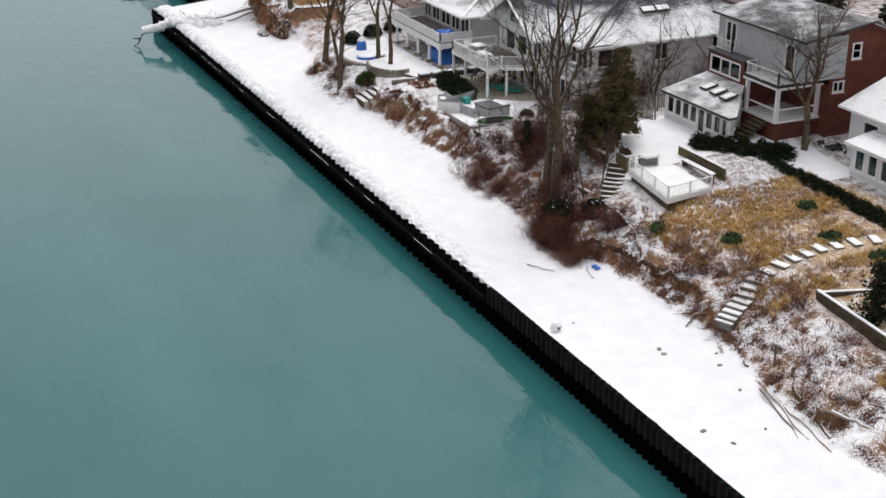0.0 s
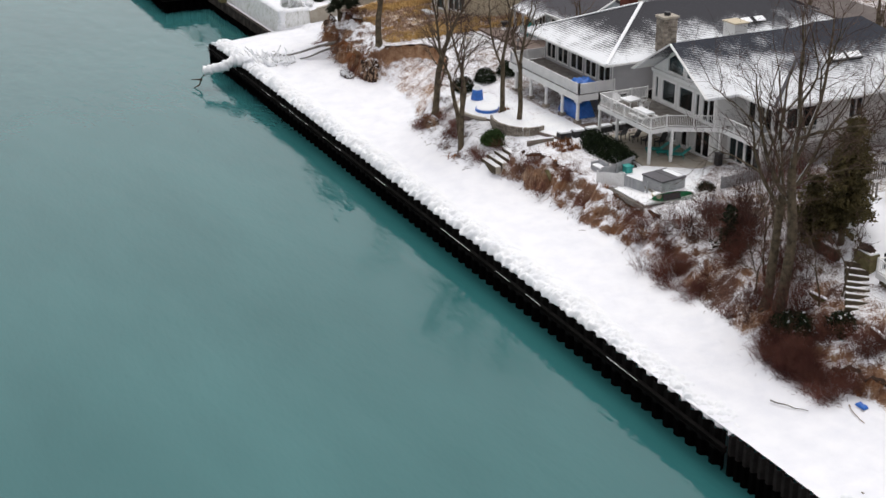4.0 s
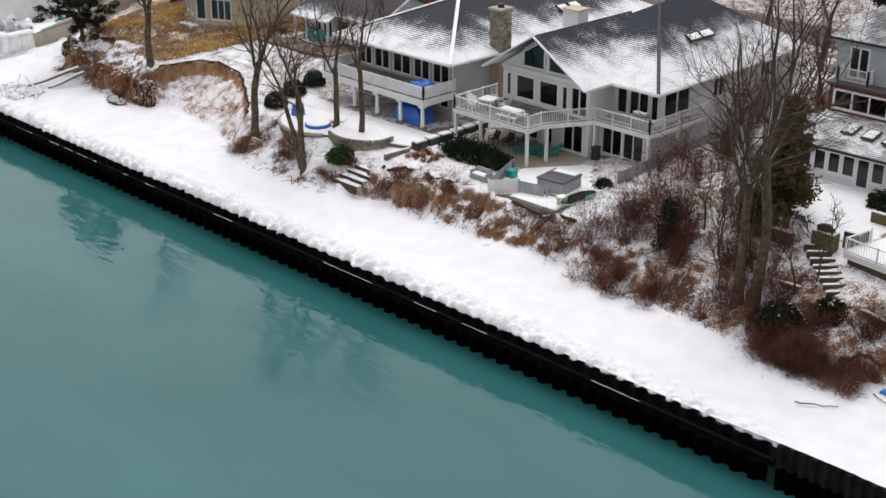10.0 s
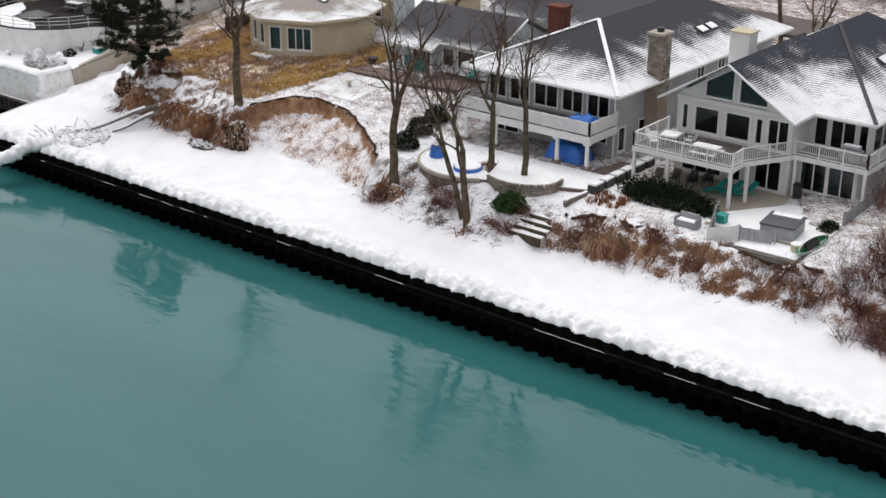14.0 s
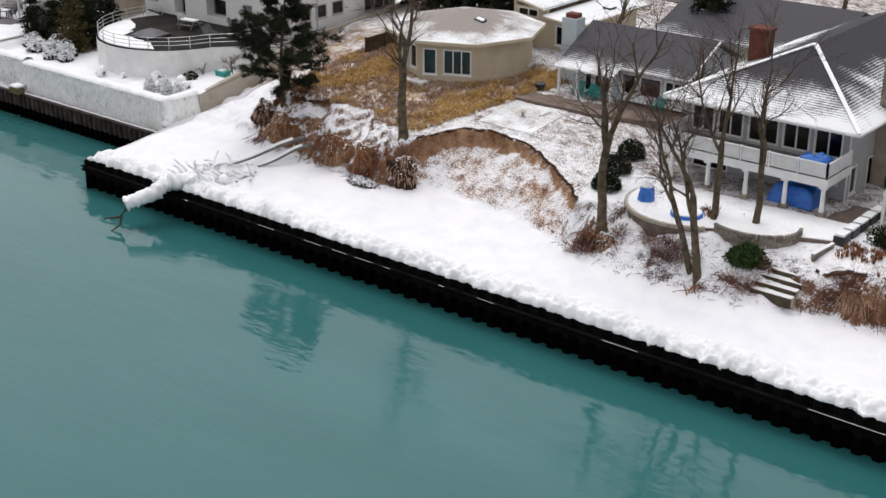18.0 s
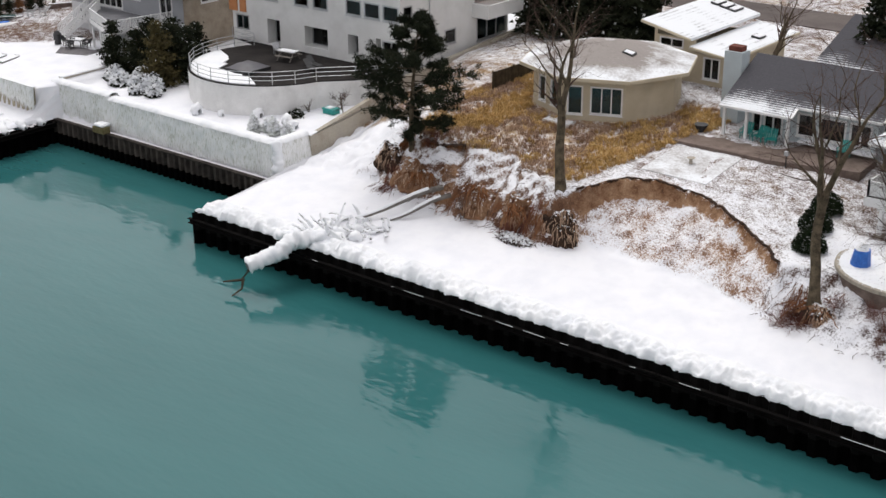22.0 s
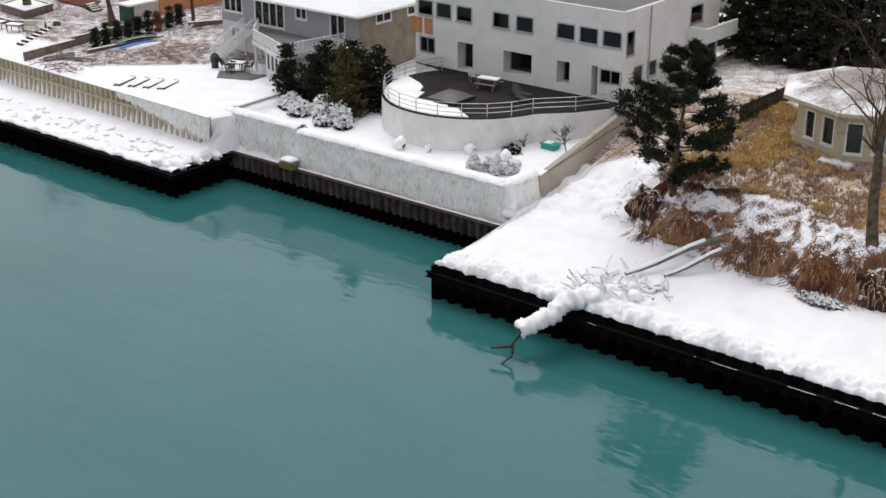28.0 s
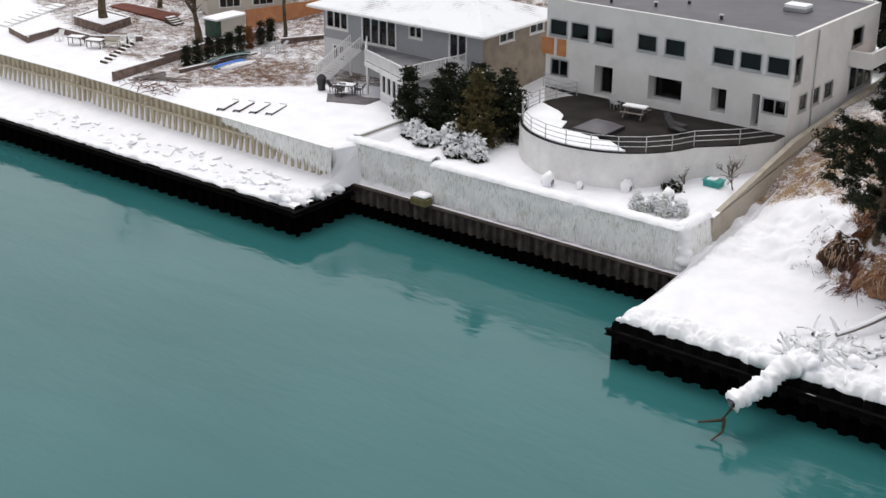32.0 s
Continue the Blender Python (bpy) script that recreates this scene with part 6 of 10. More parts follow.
def bare_tree(x, y, z, h, r, seed, label, lean=(0, 0), fork=0.42, limbs=6, dense=1.0, group="", streak=False):
    """A leafless tree: a stout trunk that divides into leaders, limbs off those, and a haze of fine twigs."""
    rng = random.Random(seed)
    t = thing("bare_tree", (x, y, z), label, "tree", group)
    V, Fc = [], []
    d0 = Vector((lean[0], lean[1], 1)).normalized()
    trunk, rad = branch(rng, Vector((x, y, z - 0.5)), d0, h * (fork + 0.08), r, r * 0.72, 8, 0.05, 0.02)
    rad[0] *= 1.6
    rad[1] *= 1.12
    sweep(V, Fc, trunk, rad, 10)
    place("trunk", V, Fc, BARK, t, smooth=True)
    TV, TF, SV, SF = [], [], [], []
    leaders = []
    n_lead = 2 if limbs < 7 else 3
    a0 = rng.uniform(0, math.tau)
    for k in range(n_lead):
        i = 8 - (k > 0) * rng.randint(0, 2)
        d = (trunk[i] - trunk[i - 1]).normalized()
        a = a0 + math.tau * k / n_lead + rng.uniform(-0.4, 0.4)
        tilt = rng.uniform(0.16, 0.34) if k == 0 else rng.uniform(0.32, 0.62)
        d = (d + Vector((math.cos(a), math.sin(a), 0)) * tilt).normalized()
        leaders.append(branch(rng, trunk[i], d, h * rng.uniform(0.46, 0.58), rad[i] * (0.80 if k == 0 else 0.62), 0.03, 10, 0.11, 0.05))
    boughs = list(leaders)
    for k in range(limbs):
        pts, rr = leaders[k % n_lead]
        j = 2 + (k // n_lead) * 7 // max(1, limbs // n_lead)
        j = min(8, j)
        d = tilted(rng, (pts[j] - pts[j - 1]).normalized(), 0.5, 1.0)
        boughs.append(branch(rng, pts[j], d, h * rng.uniform(0.20, 0.34), rr[j] * 0.66, 0.022, 7, 0.15, 0.05))
    for pts, rr in boughs:
        V, Fc = [], []
        sweep(V, Fc, pts, rr, 7)
        place("limb", V, Fc, BARK, t, smooth=True)
        if streak and rr[0] > 0.12:
            sweep(SV, SF, [p + Vector((0.3, -0.7, 0.4)) * q * 0.55 for p, q in zip(pts[:5], rr)], [q * 0.55 for q in rr[:5]], 5)
        n = len(pts) - 1
        for _ in range(int(6 * dense)):
            j = rng.randint(max(1, n // 4), n)
            d1 = tilted(rng, (pts[j] - pts[j - 1]).normalized(), 0.35, 0.95)
            p1, r1 = branch(rng, pts[j], d1, h * rng.uniform(0.10, 0.20), max(0.02, rr[j] * 0.55), 0.010, 5, 0.17, 0.03)
            sweep(TV, TF, p1, r1, 4)
            for _ in range(int(6 * dense)):
                m = rng.randint(1, 5)
                d2 = tilted(rng, (p1[m] - p1[m - 1]).normalized(), 0.3, 0.85)
                p2, r2 = branch(rng, p1[m], d2, h * rng.uniform(0.05, 0.10), 0.010, 0.004, 3, 0.18, 0.02)
                sweep(TV, TF, p2, r2, 3)
                for _ in range(2):
                    q = rng.randint(1, 3)
                    d3 = tilted(rng, (p2[q] - p2[q - 1]).normalized(), 0.3, 0.8)
                    p3, r3 = branch(rng, p2[q], d3, h * rng.uniform(0.025, 0.055), 0.006, 0.003, 2, 0.15, 0.02)
                    sweep(TV, TF, p3, r3, 3)
    haze("twig_haze", TV, TF, TWIG, t)
    if SV:
        place("snow_streak", SV, SF, SNOW, t, "snow frozen along the limbs")
    return t


def leaf(V, Fc, p, size, rng, flat=0.0, wide=0.35):
    a = Vector((rng.gauss(0, 1), rng.gauss(0, 1), rng.gauss(0, 1) * (1 - flat))).normalized()
    b = a.cross(Vector((rng.gauss(0, 1), rng.gauss(0, 1), rng.gauss(0, 1)))).normalized()
    n = len(V)
    V += [p - b * size * wide, p + a * size, p + b * size * wide]
    Fc.append((n, n + 1, n + 2))


def conifer(x, y, z, h, w, seed, label, material, bare=0.12, name="conifer", shape=1.0, snow=0.0, n=7, tuft=0.34, category="tree"):
    """An evergreen: trunk, drooping boughs, and tufts of needles along them."""
    rng = random.Random(seed)
    t = thing(name, (x, y, z), label, category)
    V, Fc = [], []
    pts, rad = branch(rng, Vector((x, y, z - 0.3)), Vector((0, 0, 1)), h * 0.96, 0.022 * h + 0.04, 0.03, 8, 0.02, 0.02)
    sweep(V, Fc, pts, rad, 7)
    place("trunk", V, Fc, BARK, t, smooth=True)
    V, Fc, BV, BF, SV, SF = [], [], [], [], [], []
    levels = max(6, int(h * 2.2))
    for k in range(levels):
        s = bare + (1 - bare) * (k + rng.random() * 0.6) / levels
        reach = w * (1 - s) ** shape * rng.uniform(0.65, 1.15) + 0.15
        i = min(7, int(s * 8))
        c = pts[i].lerp(pts[i + 1], s * 8 - i)
        for _ in range(n):
            a = rng.uniform(0, math.tau)
            d = Vector((math.cos(a), math.sin(a), rng.uniform(-0.1, 0.35)))
            bp, br = branch(rng, c, d, reach * rng.uniform(0.7, 1.1), 0.035, 0.01, 4, 0.10, 0.0)
            sweep(BV, BF, bp, br, 3)
            for j in range(1, 5):
                for _ in range(max(6, int(9 * reach))):
                    o = Vector((rng.gauss(0, 0.16), rng.gauss(0, 0.16), rng.gauss(0.03, 0.11))) * (0.7 + 0.5 * reach / max(w, 0.1))
                    p = bp[j - 1].lerp(bp[j], rng.random()) + o
                    if snow and o.z > 0.0 and rng.random() < snow:
                        leaf(SV, SF, p + Vector((0, 0, 0.06)), tuft * 0.8, rng, 0.8)
                    else:
                        leaf(V, Fc, p, tuft * rng.uniform(0.5, 1.1), rng, 0.3)
    haze("bough_tangle", BV, BF, BARK, t)
    haze("foliage", V, Fc, material, t)
    if SV:
        tagged(place("snow_dusting", SV, SF, SNOW, t), "snow lodged on the boughs", kind="stuff")
    return t


def bush(x, y, z, rx, ry, rz, seed, label, material, n=2600, size=0.16, snow=0.0, name="bush", lump=0.28):
    """A leafy shrub: short stems and a lumpy shell of small leaves, denser outside."""
    rng = random.Random(seed)
    t = thing(name, (x, y, z), label, "bush")
    V, Fc, SV, SF = [], [], [], []
    for _ in range(n):
        d = Vector((rng.gauss(0, 1), rng.gauss(0, 1), abs(rng.gauss(0, 1)) * 0.9)).normalized()
        k = (0.62 + 0.38 * rng.random()) * (1 + lump * noise.noise(d * 2.3 + Vector((seed, 0, 0))))
        p = Vector((x + d.x * rx * k, y + d.y * ry * k, z + d.z * rz * k))
        if snow and d.z > 0.25 and rng.random() < snow:
            leaf(SV, SF, p, size * 1.2, rng, 0.7)
        else:
            leaf(V, Fc, p, size * rng.uniform(0.6, 1.3), rng)
    SVt, SFt = [], []
    for _ in range(7):
        p, r = branch(rng, Vector((x, y, z - 0.1)), Vector((rng.gauss(0, 0.6) * rx, rng.gauss(0, 0.6) * ry, rz)).normalized(), rz * 0.9, 0.03, 0.01, 3, 0.1, 0.05)
        sweep(SVt, SFt, p, r, 4)
    haze("stem_tangle", SVt, SFt, BARK, t)
    haze("foliage", V, Fc, material, t)
    if SV:
        tagged(place("snow_dusting", SV, SF, SNOW, t), "snow lying on the leaves", kind="stuff")
    return t


def brush_kind(seed, h, spread, count, material):
    """A leafless shrub of many thin arching stems, built once at the origin."""
    rng = random.Random(seed)
    t = thing("bare_shrub", (0, 0, 0), "leafless tangle of thin brown stems", "shrub", "bare shrubs on the bluff")
    V, Fc, W, Wf = [], [], [], []
    for _ in range(count):
        d = Vector((rng.gauss(0, spread), rng.gauss(0, spread), 1)).normalized()
        p, r = branch(rng, Vector((rng.gauss(0, 0.25), rng.gauss(0, 0.25), -0.15)), d, h * rng.uniform(0.6, 1.1), 0.011, 0.005, 5, 0.14, -0.02)
        sweep(V, Fc, p, r, 3)
        for _ in range(5):
            j = rng.randint(2, 5)
            p2, r2 = branch(rng, p[j], tilted(rng, (p[j] - p[j - 1]).normalized(), 0.3, 0.9), h * rng.uniform(0.15, 0.4), 0.0055, 0.0025, 3, 0.2, 0.0)
            sweep(W, Wf, p2, r2, 3)
    haze("stem_tangle", V, Fc, material, t)
    haze("twig_haze", W, Wf, material, t)
    return t


def grass_patch(name, spots, material, label, h=0.5, blades=14, seed=5, droop=0.5):
    rng = random.Random(seed)
    V, Fc = [], []
    for x, y in spots:
        z = ground_at(x, y)[0]
        hh = h * rng.uniform(0.6, 1.3)
        for _ in range(blades):
            a, s = rng.uniform(0, math.tau), rng.uniform(0.2, 1.0) * droop
            d = Vector((math.cos(a) * s, math.sin(a) * s, 1)) * hh * rng.uniform(0.6, 1.1)
            b = Vector((-math.sin(a), math.cos(a), 0)) * 0.022
            p = Vector((x + rng.gauss(0, 0.09), y + rng.gauss(0, 0.09), z - 0.04))
            n = len(V)
            m = p + d * 0.6
            V += [p - b, p + b, m + b * 0.8, m - b * 0.8, p + Vector((d.x * 1.5, d.y * 1.5, d.z * 0.85))]
            Fc += [(n, n + 1, n + 2, n + 3), (n + 3, n + 2, n + 4)]
    ob = place(name, V, Fc, material)
    return tagged(ob, label, "grass", kind="stuff")


def pine(x, y, z, h, w, seed, label):
    """An open-crowned pine: leaning trunk, long uneven limbs, dense needle clumps towards their ends."""
    rng = random.Random(seed)
    t = thing("pine_tree", (x, y, z), label, "tree")
    V, Fc = [], []
    pts, rad = branch(rng, Vector((x, y, z - 0.4)), Vector((0.02, -0.02, 1)), h * 0.97, 0.22, 0.03, 10, 0.05, 0.03)
    sweep(V, Fc, pts, rad, 8)
    place("trunk", V, Fc, BARK, t, smooth=True)
    NV, NF = [], []
    for k in range(58):
        s = 0.16 + 0.82 * (k + rng.random()) / 58
        i = min(9, int(s * 10))
        c = pts[i].lerp(pts[i + 1], s * 10 - i)
        a = k * 2.4 + rng.uniform(-0.5, 0.5)
        prof = min(1.0, (s - 0.10) / 0.22) * (1 - s) ** 0.62 * 1.25 + 0.10
        reach = w * prof * rng.uniform(0.5, 1.15)
        bp, br = branch(rng, c, Vector((math.cos(a), math.sin(a), rng.uniform(-0.15, 0.30))), reach, 0.06 * (1 - s) + 0.02, 0.012, 6, 0.10, 0.05)
        LV, LF = [], []
        sweep(LV, LF, bp, br, 4)
        place("limb", LV, LF, BARK, t)
        spots = []
        for j in range(3, 7):
            for _ in range(3):
                d = tilted(rng, (bp[j] - bp[j - 1]).normalized(), 0.4, 1.0)
                q, r = branch(rng, bp[j], d, reach * rng.uniform(0.12, 0.30), 0.014, 0.006, 3, 0.15, 0.08)
                sweep(NV, NF, q, r, 3)
                spots += q[1:]
            spots.append(bp[j])
        FV, FF = [], []
        for p in spots:
            for _ in range(16):
                o = Vector((rng.gauss(0, 1), rng.gauss(0, 1), rng.gauss(0.2, 0.6))) * 0.12
                leaf(FV, FF, p + o, rng.uniform(0.20, 0.38), rng, 0.1, 0.13)
        haze("foliage", FV, FF, NEEDLE, t)
    haze("bough_tangle", NV, NF, BARK, t)
    return t


def hanging_roots(name, cx, cy, n, sx, label, seed, material):
    """Roots and dead stems trailing down a broken bank."""
    rng = random.Random(seed)
    V, Fc = [], []
    for _ in range(n):
        x, y = cx + rng.gauss(0, sx), cy + rng.gauss(0, 0.35)
        p = Vector((x, y, ground_at(x, y)[0] + 0.08))
        run = [p]
        d = Vector((rng.gauss(0, 0.35), -1, 0))
        for _ in range(5):
            q = run[-1] + d * rng.uniform(0.12, 0.28) + Vector((rng.gauss(0, 0.05), 0, 0))
            q.z = min(run[-1].z + 0.04, ground_at(q.x, q.y)[0] + rng.uniform(0.02, 0.18))
            run.append(q)
        sweep(V, Fc, run, [0.022, 0.02, 0.018, 0.015, 0.011, 0.006], 3)
    return tagged(place(name, V, Fc, material), label, "roots", kind="stuff")


bare_tree(24.0, 11.0, 5.8, 15.0, 0.36, 11, "tall bare tree at the crumbling bluff edge", (-0.01, 0.02), 0.30, 6)
bare_tree(43.3, 8.2, 4.0, 13.5, 0.34, 12, "bare tree with exposed roots on the bluff", (-0.02, 0.05), 0.42, 7)
bare_tree(51.2, 6.8, 3.0, 13.5, 0.28, 13, "bare tree leaning out over the beach", (-0.16, 0.05), 0.36, 6)
bare_tree(50.6, 7.2, 3.2, 12.0, 0.22, 17, "slender bare tree leaning beside its twin", (-0.26, 0.08), 0.4, 5)
bare_tree(49.3, 11.7, 5.2, 12.5, 0.25, 14, "bare tree in a stone-edged planting bed", (0.02, 0.05), 0.38, 6)
bare_tree(52.0, 12.0, 5.2, 13.0, 0.24, 15, "slim bare tree in a stone-edged planting bed", (0.10, 0.04), 0.38, 5)
bare_tree(88.9, 9.7, 4.1, 18.5, 0.33, 21, "massive bare tree on the wooded slope", (-0.05, 0.03), 0.34, 9, 1.15, streak=True)
bare_tree(89.8, 10.0, 4.2, 19.0, 0.36, 22, "massive bare tree with snow-streaked limbs", (0.09, 0.03), 0.44, 9, 1.15, streak=True)
bare_tree(95.0, 29.8, 6.6, 15.0, 0.30, 23, "bare tree in front of the brick house", (-0.03, 0.03), 0.26, 9, 1.3)
for k, (x, y, h) in enumerate(((86.6, 11.4, 6.5), (88.0, 12.4, 7.0), (91.6, 11.6, 6.0), (92.4, 12.6, 5.5), (85.4, 12.6, 5.5), (83.6, 13.6, 6.0), (87.2, 10.2, 5.0), (84.6, 16.2, 6.5))):
    bare_tree(x, y, height(x, y), h, 0.07, 611 + k, "slender dark sapling on the wooded slope", (0.05 * (-1) ** k, 0.0), 0.35, 5, 0.8, "saplings on the wooded slope")
for k, (x, y, h) in enumerate(((75.4, 28.5, 9), (76.8, 33.5, 10), (78.0, 37.5, 9), (75.6, 40.5, 11), (78.6, 26.5, 7))):
    bare_tree(x, y, height(x, y), h, 0.13, 31 + k, "thin bare tree beside the gabled house", (0.04, -0.02), 0.22, 7, 0.9, "thin trees between houses")
for k, (x, y, h) in enumerate(((-72, 28, 12), (-48, 44, 13), (-14, 46, 14), (8, 50, 13), (12, 55, 14), (30, 54, 13), (38, 55, 14), (52, 52, 14), (62, 53, 13), (70, 50, 14), (80, 53, 13), (57, 47, 11), (26, 36.5, 9), (40.5, 24.0, 8))):
    bare_tree(x, y, height(x, y), h, 0.26, 51 + k, "bare winter tree in a back garden", (0.03, 0.0), 0.3, 6, 0.8, "trees behind the houses")
pine(10.1, 12.2, 5.6, 10.6, 3.9, 74, "dark open-crowned pine at the top of the eroded bluff")
for k, (x, y, h, w) in enumerate(((-28.2, 15.6, 5.4, 1.7), (-25.8, 16.2, 4.8, 2.2), (-24.0, 16.8, 5.0, 2.2), (-21.4, 15.2, 6.4, 2.0), (-22.6, 17.6, 5.6, 2.4), (-26.6, 18.4, 5.2, 2.2), (-20.6, 18.0, 5.2, 1.8), (-24.6, 19.6, 5.4, 2.2), (-23.0, 20.6, 5.0, 2.0))):
    conifer(x, y, 4.1, h, w, 81 + k, "dense dark evergreen beside the terrace", NEEDLE if k != 3 else CEDAR, 0.03, "evergreen_tree", 0.55, 0.015, 10, 0.28)
for k, (x, y, rx, rz) in enumerate(((-26.6, 14.2, 0.9, 1.3), (-24.9, 13.6, 1.1, 1.0), (-22.2, 13.4, 0.8, 1.3), (-20.6, 13.6, 0.9, 1.7), (-23.6, 14.8, 1.0, 1.5), (-21.4, 12.6, 0.7, 0.8), (-19.6, 12.8, 0.6, 0.9))):
    bush(x, y, 4.0, rx, rx, rz, 91 + k, "evergreen bush weighed down by clumps of snow", NEEDLE, 1100, 0.34, 0.85, "snow_laden_bush")
for k, (x, y, h, w) in enumerate(((87.8, 16.4, 9.0, 2.2), (86.2, 18.0, 8.4, 2.0), (86.6, 14.8, 5.6, 1.5))):
    conifer(x, y, height(x, y), h, w, 101 + k, "olive-brown cedar behind the large trees", CEDAR, 0.16, "cedar_tree", 0.45, 0.0, 8, 0.30)
conifer(82.0, 11.8, 4.9, 3.6, 1.0, 111, "young dark cedar on the slope", NEEDLE, 0.08, "cedar_tree", 0.7, 0.0, 7, 0.26)
for k, (x, y, h, w) in enumerate(((2.5, 43, 11, 3.4), (5.5, 45, 10, 3.2), (9, 43, 9, 3.0), (32, 42, 9, 3), (79, 45, 12, 3), (83, 50, 12, 3.2), (-4, 48, 11, 3), (88, 50, 13, 3.3), (0.8, 41.5, 10, 3.2), (4.2, 40.5, 9, 3.0), (7.4, 40.0, 9, 3.0), (11.5, 41.5, 9, 3.0))):
    conifer(x, y, height(x, y), h, w, 121 + k, "tall dark evergreen behind the houses", NEEDLE, 0.05, "evergreen_tree", 0.6, 0.03, 6, 0.5)
conifer(119.4, 16.0, 5.4, 4.4, 1.5, 131, "dark evergreen behind a timber retaining wall", NEEDLE, 0.02, "evergreen_tree", 0.4, 0.0, 9, 0.28)

for k, (x, y, r) in enumerate(((40.9, 12.3, 1.05), (40.0, 15.0, 1.1), (39.5, 17.6, 1.05))):
    bush(x, y, height(x, y), r, r, 1.3, 141 + k, "clipped round dark green bush", BOX_LEAF, 5200, 0.11, 0.02, "boxwood_bush", 0.07)
bush(53.2, 9.0, 4.3, 1.35, 1.1, 1.2, 145, "broad glossy green shrub by the garden steps", LAUREL, 3000, 0.2)
bush(62.2, 14.7, 5.15, 4.1, 1.2, 1.55, 146, "long dark evergreen hedge below the deck", BOX_LEAF, 11000, 0.15, 0.0, "hedge")
bush(72.9, 16.6, 5.2, 0.75, 0.75, 0.95, 147, "round dark green bush by the hot tub", BOX_LEAF, 1500, 0.12)
bush(92.2, 9.2, 3.6, 1.8, 1.3, 1.5, 148, "dark evergreen shrub at the foot of the trees", BOX_LEAF, 3400, 0.2, 0.03)
bush(94.4, 11.0, 4.4, 1.2, 1.0, 1.2, 149, "dark evergreen shrub beside the timber steps", BOX_LEAF, 2200, 0.2, 0.03)
for k, (x, y, rx, ry) in enumerate(((91.0, 22.9, 1.4, 1.2), (92.2, 23.9, 1.5, 1.2), (93.4, 25.0, 1.5, 1.2), (94.6, 26.1, 1.5, 1.2), (95.4, 27.2, 1.3, 1.2))):
    bush(x, y, 6.6, rx, ry, 1.7, 180 + k, "long clipped dark hedge before the sunroom", BOX_LEAF, 5200, 0.15, 0.0, "hedge")
for k in range(10):
    bush(96.4 + 1.5 * k, 25.8 - 0.03 * k, 6.3, 1.2, 0.85, 1.25, 151 + k, "square-clipped hedge section along the dune garden", BOX_LEAF, 3400, 0.13, 0.0, "hedge")
for k, (x, y) in enumerate(((104.5, 22.5), (109.5, 20.5), (113.5, 21.5), (106.0, 15.0), (100.8, 12.6))):
    bush(x, y, height(x, y), 0.8, 0.8, 0.5, 161 + k, "low green yucca-like clump among dry grass", YUCCA, 420, 0.3, 0.0, "low_shrub")

rng = random.Random(77)
KINDS = [brush_kind(201, 1.5, 0.55, 60, BRUSH), brush_kind(202, 2.2, 0.4, 60, BRUSH), brush_kind(203, 1.0, 0.8, 70, BRUSH), brush_kind(204, 3.6, 0.22, 46, SAPLING)]
spots = []
for k in range(48):
    x = rng.uniform(77, 98)
    py, pz = profile(x)
    spots.append((x, rng.uniform(py[2] + 0.3, py[4] + 2.5), rng.choice((0, 1, 2, 3, 1))))
for k in range(9):
    x = rng.uniform(56.5, 78)
    py, pz = profile(x)
    spots.append((x, rng.uniform(py[2] + 0.1, py[4] - 0.1), rng.choice((0, 2, 2))))
for k in range(5):
    x = rng.uniform(8, 14)
    py, pz = profile(x)
    spots.append((x, rng.uniform(py[2] + 0.2, py[4] + 1.0), rng.choice((0, 2, 2))))
for k in range(22):
    x = rng.uniform(98, 126)
    py, pz = profile(x)
    spots.append((x, rng.uniform(py[2] + 0.2, py[4] + 0.6), rng.choice((0, 2, 2))))
for k in range(16):
    spots.append((rng.uniform(41, 55), rng.uniform(6.4, 9.0), 2))
for k in range(26):
    spots.append((rng.uniform(73.8, 80), rng.uniform(20, 42), rng.choice((0, 1, 3))))
for k in range(10):
    spots.append((rng.uniform(76, 88), rng.uniform(12, 21), rng.choice((0, 1, 3, 3))))
for k in range(12):
    spots.append((rng.uniform(80, 92), rng.uniform(9.5, 14.5), rng.choice((1, 3, 3))))
for k in range(40):
    spots.append((rng.uniform(91.5, 98.5), rng.uniform(6.6, 8.6), rng.choice((0, 2))))
for k in range(16):
    spots.append((rng.uniform(78, 84), rng.uniform(7.6, 9.6), rng.choice((0, 2))))
spots = [s for s in spots if not (s[1] > 12.2 and 89.5 < s[0] < 101)]
for x, y, kind in spots:
    copy_thing(KINDS[kind], pose(x, y, ground_at(x, y)[0], rng.uniform(-12, 12), rng.uniform(-12, 12), rng.uniform(0, 360)))
for k, (x, y) in enumerate(((58.6, 8.6), (60.0, 8.9), (92.5, 7.6), (17.5, 9.2))):
    KINDS[k].matrix_basis = pose(x, y, ground_at(x, y)[0])

dune, faded = [], []
while len(dune) + len(faded) < 5200:
    x, y = rng.uniform(99, 127), rng.uniform(11.8, 27)
    v = noise.noise((x * 0.35, y * 0.35, 3.0)) + 0.35 * noise.noise((x * 1.1, y * 1.1, 8.0)) + rng.gauss(0, 0.14)
    if v > -0.30 and abs(x - 111.2) > 1.0 and not (115 < x < 124 and y < 20):
        (dune if v > 0.02 else faded).append((x, y))
grass_patch("dune_grass", dune, GOLD_GRASS, "clumps of golden dry dune grass poking through snow", 0.42, 11)
grass_patch("faded_grass", faded, FADED_GRASS, "faded brown grass thinly dusted with snow", 0.34, 9, seed=6)
dune, faded = [], []
